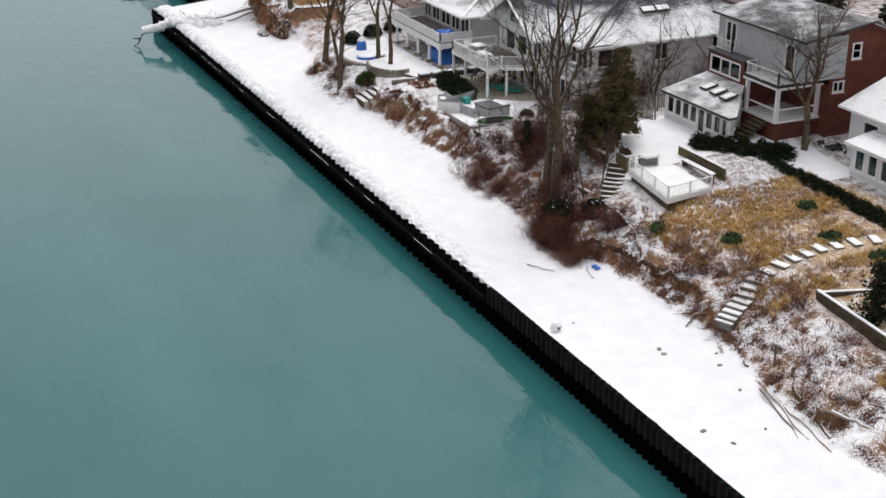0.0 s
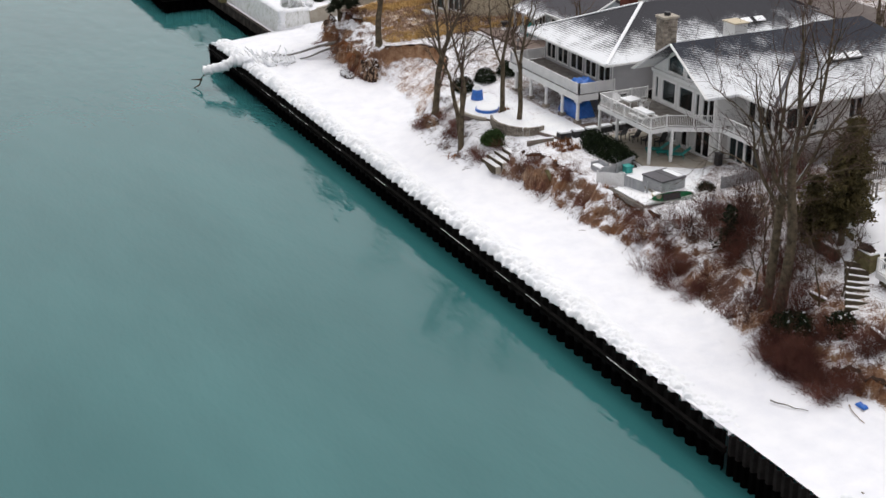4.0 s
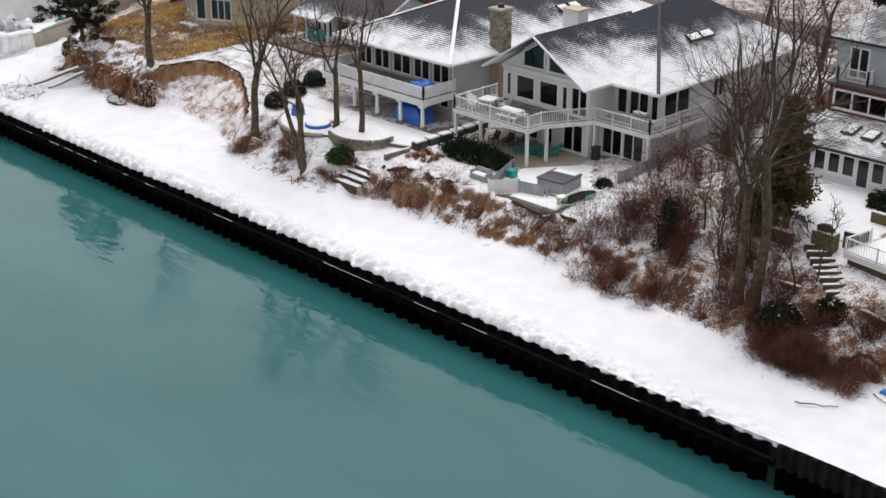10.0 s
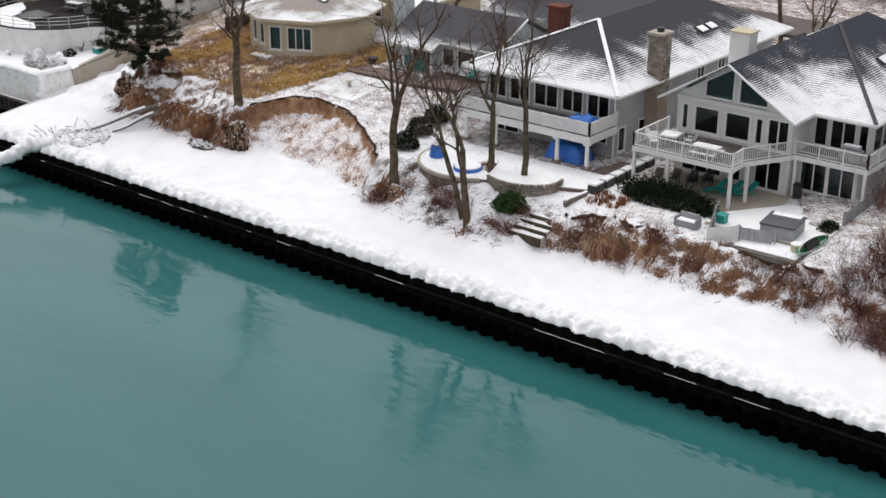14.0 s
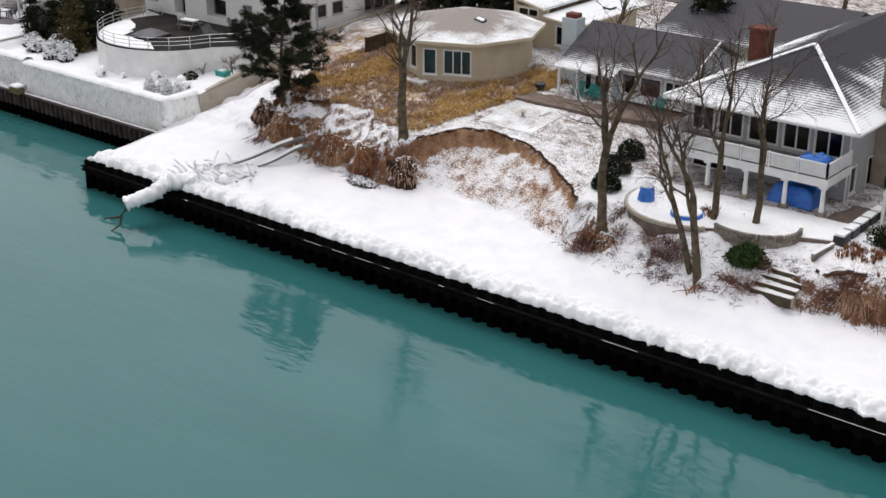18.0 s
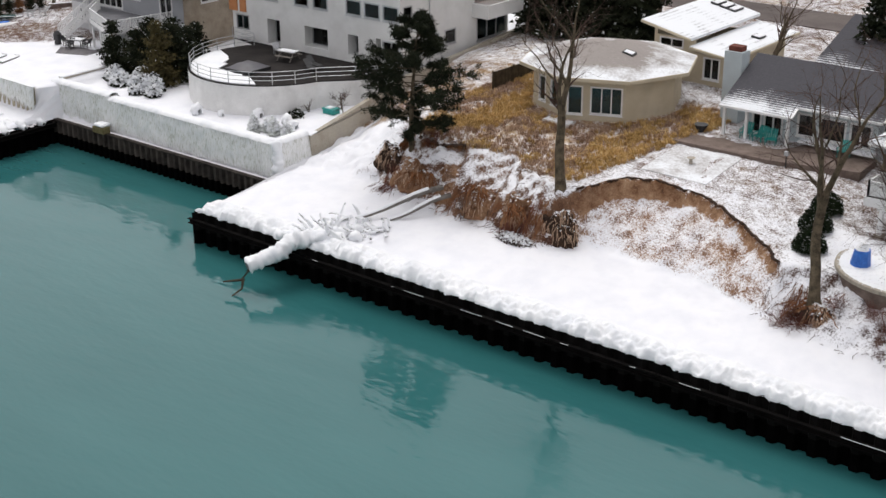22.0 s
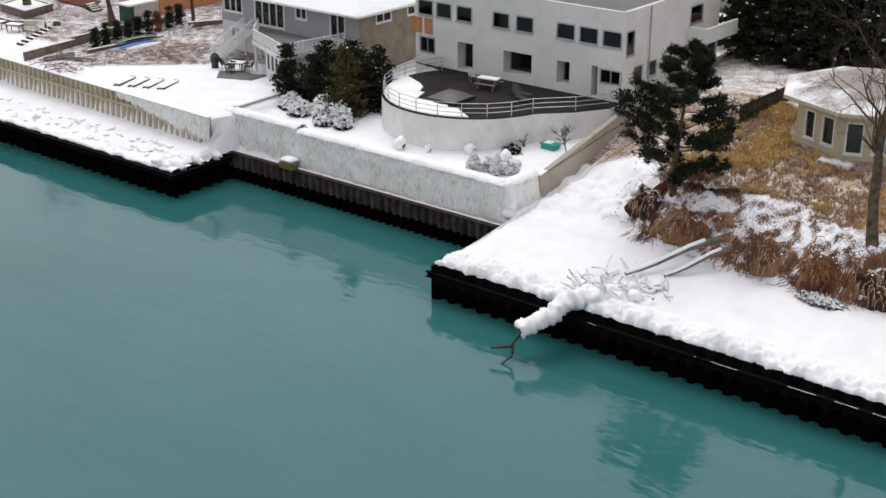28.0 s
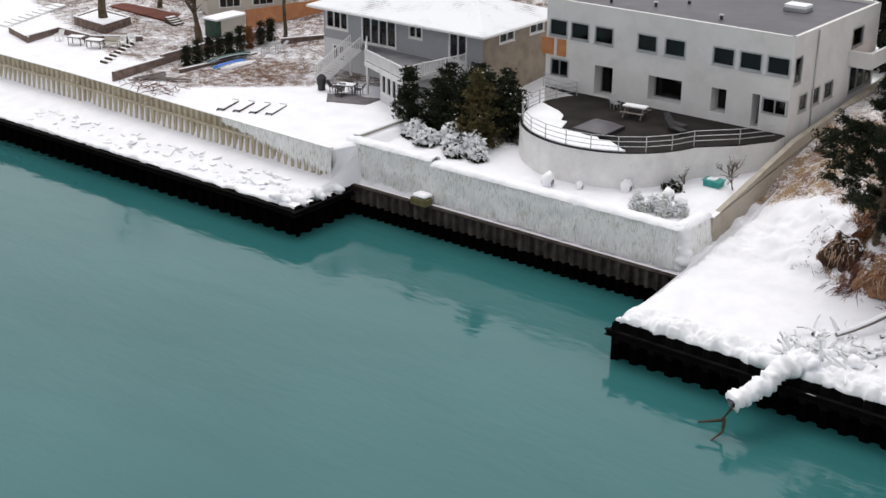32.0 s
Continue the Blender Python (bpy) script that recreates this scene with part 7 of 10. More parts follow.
while len(dune) + len(faded) < 4200:
    x, y = rng.uniform(7.5, 27.5), rng.uniform(12.0, 29.0)
    e_ = 24.4 + 0.24 * (y - 12)
    v = noise.noise((x * 0.28, y * 0.28, 6.0)) + 0.4 * noise.noise((x * 0.9, y * 0.9, 2.0)) + rng.gauss(0, 0.16) + 0.5 * (abs(x - e_ + 0.6) < 0.7) + 0.35 * (abs(x - 12.6) < 1.6 and y > 16)
    if x < e_ and y > profile(x)[0][4] - 0.2 and v > -0.35 and (x - 17.75) ** 2 + (y - 26.2) ** 2 > 34:
        (dune if v > 0.16 else faded).append((x, y))
grass_patch("dune_grass", dune, GOLD_GRASS, "golden dry grass on the bluff top", 0.42, seed=9)
grass_patch("faded_grass", faded, FADED_GRASS, "faded brown grass on the bluff top", 0.36, 10, seed=13)
roots = []
for k in range(55):
    x = rng.uniform(57, 78)
    py, pz = profile(x)
    roots.append((x, rng.uniform(py[2] + 0.3, py[4] + 0.1)))
for k in range(150):
    x = rng.uniform(96, 127)
    py, pz = profile(x)
    roots.append((x, rng.uniform(py[2], py[4])))
grass_patch("slope_grass", roots, RUST_GRASS, "rusty dead grass hanging on the bluff face", 0.5, 10, seed=10, droop=0.9)
for k, (cx, cy, n, sx) in enumerate(((9.4, 10.6, 50, 0.6), (15.8, 10.0, 40, 0.5), (21.6, 9.4, 150, 0.8), (23.4, 9.6, 50, 0.5), (60.0, 9.3, 34, 0.9), (64.0, 9.6, 16, 1.2), (68.6, 9.8, 16, 1.2), (72.5, 10.2, 26, 1.0), (76.0, 10.4, 26, 1.2), (42.6, 9.0, 40, 0.8))):
    hanging_roots("hanging_roots", cx, cy, n, sx, "rust-brown roots trailing down the torn bank", 700 + k, RUST_GRASS if k % 2 else BRUSH)


def sod_lip(name, pts, drop, label, seed, strands=5, out=0.16):
    """The torn edge of the turf above a bare scarp: a ragged dark lip with roots and dead grass hanging from it."""
    rr = random.Random(seed)
    line = []
    for (x0, y0), (x1, y1) in zip(pts, pts[1:]):
        n = max(1, int(math.hypot(x1 - x0, y1 - y0) / 0.12))
        line += [Vector((x0 + (x1 - x0) * k / n, y0 + (y1 - y0) * k / n, 0)) for k in range(n)]
    t = thing(name, (*line[0].xy, height(line[0].x, line[0].y)), label, "turf edge")
    V, Fc, HV, HF = [], [], [], []
    for i, p in enumerate(line):
        d = (line[min(i + 1, len(line) - 1)] - line[max(i - 1, 0)]).normalized()
        n = Vector((d.y, -d.x, 0))  # towards the lake
        q = p + n * (0.22 * noise.noise((p.x * 0.8, p.y * 0.8, seed)) + 0.14 * noise.noise((p.x * 2.7, p.y * 2.7, seed)))
        zt = max(ground_at(q.x - n.x * 0.35, q.y - n.y * 0.35)[0], ground_at(q.x - n.x * 0.8, q.y - n.y * 0.8)[0] - 0.1)
        o = out + 0.10 * noise.noise((p.x * 4, p.y * 4, seed + 3))
        th = min(0.13, 0.9 * out) + 0.12 * noise.noise((p.x * 1.6, p.y * 1.6, seed + 5))
        for w, dz in ((-0.14, 0.0), (0.0, 0.04), (o, -0.05), (o * 0.7, -th), (-0.15, -th - 0.2)):
            V.append(q + n * w + Vector((0, 0, zt + dz)))
        for _ in range(strands if rr.random() < 0.8 else 0):
            a = q + n * (o * rr.uniform(0.4, 1.0)) + d * rr.uniform(-0.08, 0.08) + Vector((0, 0, zt - 0.06))
            ln = drop * rr.uniform(0.25, 1.0)
            b = a + n * rr.uniform(0.02, 0.22) + d * rr.gauss(0, 0.08) + Vector((0, 0, -ln * 0.55))
            c = b + n * rr.uniform(-0.05, 0.10) + d * rr.gauss(0, 0.10) + Vector((0, 0, -ln * 0.45))
            sweep(HV, HF, [a, b, c], [0.018, 0.014, 0.006], 3)
    for i in range(len(line) - 1):
        for j in range(4):
            a = i * 5 + j
            Fc.append((a, a + 5, a + 6, a + 1))
    place("sod", V, Fc, SOD, t, smooth=False)
    haze("root_fringe", HV, HF, RUST_GRASS, t)
    return t


def sod_clump(x, y, z, rx, ry, rz, seed, label, earth):
    """A slumped block of turf: a lumpy body of earth, dead grass combed down over it, snow in its hollows."""
    rr = random.Random(seed)
    t = thing("sod_clump", (x, y, z), label, "earth clump", "slumped blocks of turf")
    V, Fc, HV, HF, SV, SF, HV2, HF2 = [], [], [], [], [], [], [], []
    nu, nv = 30, 18
    for j in range(nv + 1):
        b = -0.35 + (math.pi / 2 + 0.35) * j / nv
        for i in range(nu):
            a = math.tau * i / nu
            d = Vector((math.cos(a) * math.cos(b), math.sin(a) * math.cos(b), math.sin(b)))
            k = 0.92 + 0.45 * noise.noise(d * 1.6 + Vector((seed, 0, 0))) + 0.28 * noise.noise(d * 3.6 + Vector((0, seed, 0))) + 0.14 * noise.noise(d * 9.0)
            V.append(Vector((x + d.x * rx * k, y + d.y * ry * k, z + d.z * rz * k)))
    for j in range(nv):
        for i in range(nu):
            Fc.append((j * nu + i, j * nu + (i + 1) % nu, (j + 1) * nu + (i + 1) % nu, (j + 1) * nu + i))
    place("soil", V, Fc, earth, t)
    for _ in range(260):
        v = V[rr.randrange(nu * 6, len(V))]
        if v.y > y + 0.3 * ry:
            continue
        o = (v - Vector((x, y, z))).normalized()
        ln = rr.uniform(0.3, 1.1)
        p = v + o * 0.03
        q = p + o * rr.uniform(0.05, 0.2) + Vector((rr.gauss(0, 0.1), -0.10, -ln * 0.5))
        sweep(HV, HF, [p, q, q + Vector((rr.gauss(0, 0.08), rr.uniform(-0.08, 0.05), -ln * 0.5))], [0.030, 0.024, 0.008], 3)
        if rr.random() < 0.5:
            HV2.extend(HV)
            HF2.extend(tuple(i + len(HV2) - len(HV) for i in f) for f in HF)
            HV.clear()
            HF.clear()
    haze("dead_grass", HV, HF, RUST_GRASS, t)
    haze("faded_grass", HV2, HF2, FADED_GRASS, t)
    for _ in range(330):
        v = V[rr.randrange(nu * 8, len(V))]
        if noise.noise(v * 0.9 + Vector((seed, 0, 0))) > -0.1:
            leaf(SV, SF, v + Vector((0, 0, 0.04)), rr.uniform(0.06, 0.20), rr, 0.9, 0.5)
    tagged(place("snow_dusting", SV, SF, SNOW, t), "scraps of snow on the turf", kind="stuff")
    return t


sod_lip("sod_edge", [(25.0, 11.2), (25.7, 12.3), (26.6, 14.1), (27.7, 14.7), (28.8, 15.0), (30.5, 15.0), (32.4, 14.55), (34.4, 13.6), (36.5, 12.35), (38.5, 11.05), (40.4, 9.6)], 0.35, "ragged dark turf edge above the bare sand scarp", 3.0, 1, 0.08)
sod_lip("sod_edge", [(6.6, 12.4), (8.2, 13.0), (9.8, 12.6)], 1.0, "overhanging turf edge with roots below the pine", 5.0, 9, 0.22)
sod_lip("sod_edge", [(10.2, 13.2), (12.2, 13.0), (14.2, 13.6), (16.2, 13.4)], 0.8, "dark undercut turf edge on the slumped bluff", 7.0, 5, 0.22)
sod_lip("sod_edge", [(57.4, 9.6), (59.2, 10.0), (61.4, 10.1), (63.6, 10.2), (66.0, 10.2)], 0.55, "torn turf edge below the garden hedge", 9.0, 2, 0.20)
sod_lip("sod_edge", [(67.0, 10.3), (69.0, 10.5), (71.4, 10.5), (74.0, 10.9), (76.6, 11.0)], 0.55, "torn turf edge under the broken deck", 11.0, 2, 0.20)
sod_lip("sod_edge", [(96.6, 8.6), (99.4, 9.4), (102.6, 9.8), (106.0, 10.0), (109.6, 10.4)], 0.8, "torn grassy edge below the dune garden", 13.0, 3, 0.20)
for x, y, z, rx, ry, rz, seed, earth in ((18.0, 9.9, 3.2, 1.4, 1.0, 1.5, 1, EARTH), (21.4, 9.9, 3.2, 1.3, 1.0, 2.0, 2, EARTH), (24.8, 9.6, 3.0, 1.7, 0.9, 1.7, 3, SOD), (11.6, 10.6, 3.5, 1.5, 0.9, 1.6, 4, EARTH), (8.6, 11.8, 4.0, 1.3, 0.8, 1.5, 5, SOD), (14.6, 11.6, 4.3, 1.2, 0.8, 0.9, 6, EARTH), (43.6, 7.9, 3.0, 1.2, 0.7, 1.0, 7, SOD), (60.2, 8.9, 3.4, 1.2, 0.6, 1.0, 8, EARTH), (74.6, 10.0, 3.3, 1.2, 0.7, 1.1, 9, EARTH)):
    sod_clump(x, y, z, rx, ry, rz, seed, "slumped block of turf and roots hanging on the bluff", earth)
bush(22.4, 8.0, 2.6, 1.5, 0.6, 0.5, 731, "fallen shrub laden with snow at the bluff foot", TWIG, 900, 0.22, 0.75, "fallen_shrub")
bed = [(rng.uniform(47.5, 53.2), rng.uniform(11.4, 13.0)) for k in range(70)] + [(rng.uniform(57.5, 60), rng.uniform(11.5, 13.5)) for k in range(50)]
grass_patch("bed_grass", bed, RUST_GRASS, "orange dry grasses in the planting bed", 0.5, 14, seed=12)


V, Fc = [], []
for k in range(800):
    x = rng.choice((rng.uniform(5, 26), rng.uniform(40, 56), rng.uniform(56, 98), rng.uniform(97, 127)))
    py, pz = profile(x)
    y = rng.uniform(py[2] - 0.5, py[4] + 0.4)
    p = Vector((x, y, ground_at(x, y)[0] + 0.03))
    d = Vector((rng.gauss(0, 1), rng.gauss(0, 1), rng.gauss(0, 0.25))).normalized() * rng.uniform(0.15, 0.6)
    q = p + d
    q.z = ground_at(q.x, q.y)[0] + rng.uniform(0.03, 0.12)
    sweep(V, Fc, [p, p.lerp(q, 0.5) + Vector((0, 0, 0.03)), q], [0.022, 0.018, 0.008], 3)
tagged(place("fallen_sticks", V, Fc, TWIG), "broken sticks and dead stems strewn over the bluff", "debris", kind="stuff")

V, Fc = [], []
for k in range(2600):
    x, y = rng.gauss(94.6, 1.5), rng.gauss(7.5, 0.55)
    p = Vector((x, y, ground_at(x, y)[0] - 0.05))
    q, r = branch(rng, p, Vector((rng.gauss(0.2, 0.5), rng.gauss(-0.5, 0.5), 1)).normalized(), rng.uniform(0.4, 1.2) * max(0.3, 1 - abs(x - 94.6) / 4), 0.012, 0.005, 3, 0.25, -0.18)
    sweep(V, Fc, q, r, 3)
tagged(place("dogwood_thicket", V, Fc, DOGWOOD), "low thicket of dark red stems at the bluff foot", "thicket", kind="stuff")

# ---- snow bank along the seawall ----
def pile_front(x, pitch=1.15, depth=0.34):
    """How far the piling's corrugation steps back at a place along it."""
    u = (x % pitch) * 0.9 / pitch
    return depth * min(1.0, max(0.0, (u - 0.30) / 0.15)) if u < 0.75 else depth * (0.9 - u) / 0.15


def snow_bank(name, x0, x1, y0, width, z0, h, label, seed, step=0.09, cling=0.0, knob=1.0):
    """A bank of frozen spray: a knobbly front like cauliflower, flattening out behind; cling: how far it fills the piling's flutes."""
    nu, nv = int((x1 - x0) / step), 30
    V, Fc = [], []
    for i in range(nu + 1):
        x = x0 + (x1 - x0) * i / nu
        swell = (0.85 + 0.5 * noise.noise((x * 0.22, seed, 0))) * (1 - 0.75 * smooth(x, 78, 88))
        edge = 0.16 * noise.noise((x * 0.9, seed, 4)) + 0.14 * noise.noise((x * 2.4, seed, 7)) + cling * pile_front(x) + 0.22 * smooth(x, 80, 88)
        end = max(0.0, min(1.0, (x - x0) / 0.8, (x1 - x) / 0.8)) ** 0.5
        for j in range(nv + 1):
            s = (j / nv) ** 1.5
            y = y0 + edge * (1 - s) + width * s
            rise = math.sin(min(1.0, s / 0.36) * math.pi / 2) ** 0.8 if s < 0.36 else 1 - smooth(s, 0.36, 1.0)
            z = z0 + h * swell * rise * end
            d1 = noise.voronoi((x * 1.7, y * 1.7, seed))[0][0]
            d2 = noise.voronoi((x * 3.9, y * 3.9, seed))[0][0]
            z += knob * ((0.34 - 0.42 * min(0.9, d1) ** 1.5) * 0.8 + (0.15 - 0.24 * min(0.9, d2)) * 0.8 + 0.09 * noise.noise((x * 6.5, y * 6.5, seed)) + 0.25 * noise.noise((x * 0.7, y * 0.7, seed + 4))) * (1 - smooth(s, 0.25, 0.8)) * min(1.0, s * 14 + 0.15)
            if j == 0:
                z = z0 - 0.10
            if j == nv:
                z = z0
            V.append((x, y, z))
    for i in range(nu):
        for j in range(nv):
            a = i * (nv + 1) + j
            Fc.append((a, a + nv + 1, a + nv + 2, a + 1))
    return tagged(place(name, V, Fc, SNOW, smooth=True), label, "snow bank")


snow_bank("snow_bank", 0.05, 98.0, 0.06, 3.2, 1.84, 0.55, "lumpy bank of snow and ice along the seawall", 2.0, cling=0.6)
snow_bank("snow_bank", -140, -27.6, 2.05, 2.0, 1.54, 0.10, "thin crusted snow along the pier edge", 9.0, 0.2, knob=0.45)


def snow_lump(name, pts, radii, label, seed):
    """Frozen snow round a bough: blobs run together along a line."""
    V, Fc = [], []
    P, R_ = [], []
    for a, b, r0, r1 in zip(pts, pts[1:], radii, radii[1:]):
        n = max(2, int((Vector(b) - Vector(a)).length / 0.1))
        for k in range(n):
            P.append(Vector(a).lerp(Vector(b), k / n))
            R_.append(r0 + (r1 - r0) * k / n)
    P.append(Vector(pts[-1]))
    R_.append(radii[-1] * 0.55)
    R_[0] *= 0.55
    sweep(V, Fc, P, R_, 14)
    c = [P[i // 14] for i in range(len(V))]
    V = [q + (v - q) * (0.85 + 0.9 * abs(noise.noise(v * 1.9 + Vector((seed, 0, 0)))) + 0.4 * abs(noise.noise(v * 4.6))) for v, q in zip(V, c)]
    return tagged(place(name, V, Fc, SNOW, smooth=True), label, "snow")


ft = thing("fallen_tree", (13, 6, 2.6), "two grey trunks of a fallen tree across the beach", "fallen tree")
for a, b, r in (((14.9, 9.9, 4.2), (11.2, 4.9, 2.5), 0.21), ((16.0, 9.4, 4.0), (13.2, 6.2, 2.5), 0.18)):
    V, Fc = [], []
    sweep(V, Fc, [Vector(a).lerp(Vector(b), k / 6) + Vector((0, 0, 0.12 * math.sin(k))) for k in range(7)], [r * (1 - 0.08 * k) for k in range(7)], 9)
    place("trunk", V, Fc, WOOD_GREY, ft, smooth=True)
    V, Fc = [], []
    sweep(V, Fc, [Vector(a).lerp(Vector(b), k / 6) + Vector((0, 0, 0.12 * math.sin(k) + r * (1 - 0.08 * k) * 0.75)) for k in range(1, 7)], [r * 0.72 * (1 - 0.05 * k) for k in range(6)], 7)
    place("trunk_snow", V, Fc, SNOW, ft, "strip of snow along the trunk", smooth=True)
rng = random.Random(31)
V, Fc, SV, SF = [], [], [], []
for k in range(64):
    p = Vector((rng.uniform(9.4, 14.4), rng.uniform(1.0, 5.6), 2.25))
    d = Vector((rng.uniform(-1, 0.4), rng.uniform(-1, 0.2), rng.uniform(0.0, 0.6))).normalized()
    q, r = branch(rng, p, d, rng.uniform(0.6, 1.7), 0.05, 0.016, 5, 0.34, -0.05)
    sweep(V, Fc, q, r, 5)
    sweep(SV, SF, [v + Vector((0, 0, 0.07)) for v in q], [x * 1.7 + 0.07 * rng.random() for x in r], 6)
haze("branch_tangle", V, Fc, BARK, ft)
haze("branch_snow", SV, SF, SNOW, ft)
ob1 = thing("overhanging_bough", (9.6, -2, 1.4), "snow-caked bough reaching over the seawall to the water", "bough")
for pts, rad in (([(10.9, 1.6, 2.3), (10.2, -0.6, 2.1), (9.5, -3.6, 1.1)], (0.16, 0.14, 0.10)), ([(9.5, -3.5, 1.1), (9.1, -4.0, 0.3), (8.1, -4.7, 0.15)], (0.13, 0.10, 0.05)), ([(9.2, -3.9, 0.4), (9.3, -4.2, -0.2), (8.9, -4.9, -0.7)], (0.11, 0.08, 0.05))):
    V, Fc = [], []
    sweep(V, Fc, [Vector(p) for p in pts], rad, 7)
    place("bough", V, Fc, WOOD_DARK, ob1)
snow_lump("caked_snow", [(11.6, 1.6, 2.3), (10.9, 0.2, 2.35), (10.4, -0.6, 2.25), (10.2, -1.6, 1.75), (9.4, -3.7, 1.25)], (0.34, 0.52, 0.50, 0.46, 0.44), "thick rounded snow caked on the bough", 3)
for k, (x, y, r) in enumerate(((11.6, 0.9, 0.42), (12.5, 1.6, 0.38), (10.7, 1.7, 0.34), (11.8, 2.5, 0.36), (13.2, 2.7, 0.30), (10.2, 2.9, 0.28), (12.4, 3.8, 0.30), (9.4, 1.2, 0.30))):
    snow_lump("caked_snow", [(x - r, y - r * 0.8, 2.05), (x, y, 2.25 + 0.3 * r), (x + r * 1.2, y + r, 2.1)], (r * 0.7, r, r * 0.6), "lumpy snow caked on the fallen crown", 40 + k)
snow_lump("caked_snow", [(8.4, 0.1, 2.0), (9.4, 0.05, 2.25), (10.6, 0.3, 2.3)], (0.25, 0.38, 0.42), "rounded snow heap on the wall edge", 6)

snow_lump("ice_column", [(-0.62, 9.0, 1.7), (-0.66, 9.05, 3.0), (-0.75, 9.1, 4.1), (-0.85, 9.3, 4.55)], (0.42, 0.36, 0.34, 0.30), "rounded column of ice at the wall corner", 15)
# chunks of snow and ice lying on the beach and the iced ledge
for k, (x, y, z, r) in enumerate(((-12.7, 11.6, 4.0, 0.55), (-7.9, 14.0, 4.0, 0.5), (-10.6, 12.4, 4.0, 0.3), (-4.8, 14.2, 4.0, 0.5), (-3.4, 13.6, 4.0, 0.45), (106.6, 1.0, 2.2, 0.35))):
    snow_lump("snow_boulder", [(x - r * 0.7, y, z + r * 0.5), (x, y, z + r * 0.6), (x + r * 0.7, y, z + r * 0.5)], (r * 0.6, r, r * 0.6), "rounded boulder of frozen snow", k)
rng = random.Random(41)
for k in range(110):
    x, y = rng.uniform(-60, -29), rng.uniform(2.5, 5.4)
    r = rng.uniform(0.07, 0.22)
    bm = bmesh.new()
    box(bm, -r * 1.7, -r, -0.06, r * 1.7, r, 0.03 + r * 0.2, r * 0.08)
    o = tagged(part("ice_slab", bm, SNOW), "slab of broken shore ice on the snow", "ice slab", "broken shore ice")
    o.matrix_basis = pose(x, y, height(x, y) + 0.05, rng.uniform(-22, 22), rng.uniform(-22, 22), rng.uniform(-60, 60))
for k in range(9):
    x = -27.9 - rng.uniform(0, 1.6)
    snow_lump("ice_ridge", [(x - 1.2, 2.4 + 0.6 * k, 1.7), (x, 2.5 + 0.6 * k, 1.75), (x + 0.9, 2.45 + 0.6 * k, 1.55)], (0.2, 0.34, 0.22), "rounded ridge of shore ice on the pier end", k + 20)


# ---- garden structures, furniture and clutter ----
def simple(name, bm, material, label, category, group=""):
    return tagged(part(name, bm, material), label, category, group)


def blocks(name, at, label, category, pieces, group=""):
    """A thing from (part name, material, box) pieces in world coordinates."""
    t = thing(name, at, label, category, group)
    for n, m, b, *bev in pieces:
        bm = bmesh.new()
        box(bm, *b, *(bev or (0.0,)))
        part(n, bm, m, t)
    return t


def sheet(name, poly, z0, z1, material, label, category, kind=""):
    bm = bmesh.new()
    prism(bm, poly, z0, z1)
    return tagged(part(name, bm, material), label, category, kind=kind)


def chair(material, label, category="chair", tall=0.95, recline=0.15, group="", wide=0.6):
    """A slatted garden chair at the origin, facing -y."""
    t = thing("garden_chair", (0, 0, 0), label, category, group)
    for sx in (-1, 1):
        for y in (-0.25, 0.25):
            bm = bmesh.new()
            bar(bm, (sx * wide * 0.45, y, 0), (sx * wide * 0.45, y, 0.42), 0.05)
            part("leg", bm, material, t)
        bm = bmesh.new()
        bar(bm, (sx * wide * 0.5, -0.3, 0.62), (sx * wide * 0.5, 0.35, 0.62), 0.08, 0.04)
        part("armrest", bm, material, t)
        bm = bmesh.new()
        bar(bm, (sx * wide * 0.5, -0.25, 0.4), (sx * wide * 0.5, -0.25, 0.61), 0.05)
        part("arm_post", bm, material, t)
    for k in range(4):
        bm = bmesh.new()
        box(bm, -wide * 0.45, -0.3 + 0.15 * k, 0.42, wide * 0.45, -0.17 + 0.15 * k, 0.45)
        part("seat_slat", bm, material, t)
    for k in range(5):
        bm = bmesh.new()
        x = -wide * 0.4 + wide * 0.2 * k
        bar(bm, (x, 0.28, 0.44), (x, 0.28 + recline * 2, tall), wide * 0.16, 0.03, (0, 1, 0))
        part("back_slat", bm, material, t)
    return t


def table(x, y, z, w, d, h, material, label, rz=0, top=None):
    t = thing("garden_table", (0, 0, 0), label, "table")
    bm = bmesh.new()
    box(bm, -w / 2, -d / 2, h - 0.05, w / 2, d / 2, h, 0.01)
    part("tabletop", bm, material, t)
    for sx in (-1, 1):
        for sy in (-1, 1):
            bm = bmesh.new()
            bar(bm, (sx * (w / 2 - 0.1), sy * (d / 2 - 0.1), 0), (sx * (w / 2 - 0.1), sy * (d / 2 - 0.1), h - 0.05), 0.06)
            part("leg", bm, material, t)
    if top:
        bm = bmesh.new()
        box(bm, -w / 2 + 0.02, -d / 2 + 0.02, h, w / 2 - 0.02, d / 2 - 0.02, h + 0.09, 0.03)
        part("snow", bm, top, t)
    t.matrix_basis = pose(x, y, z, 0, 0, rz)
    return t


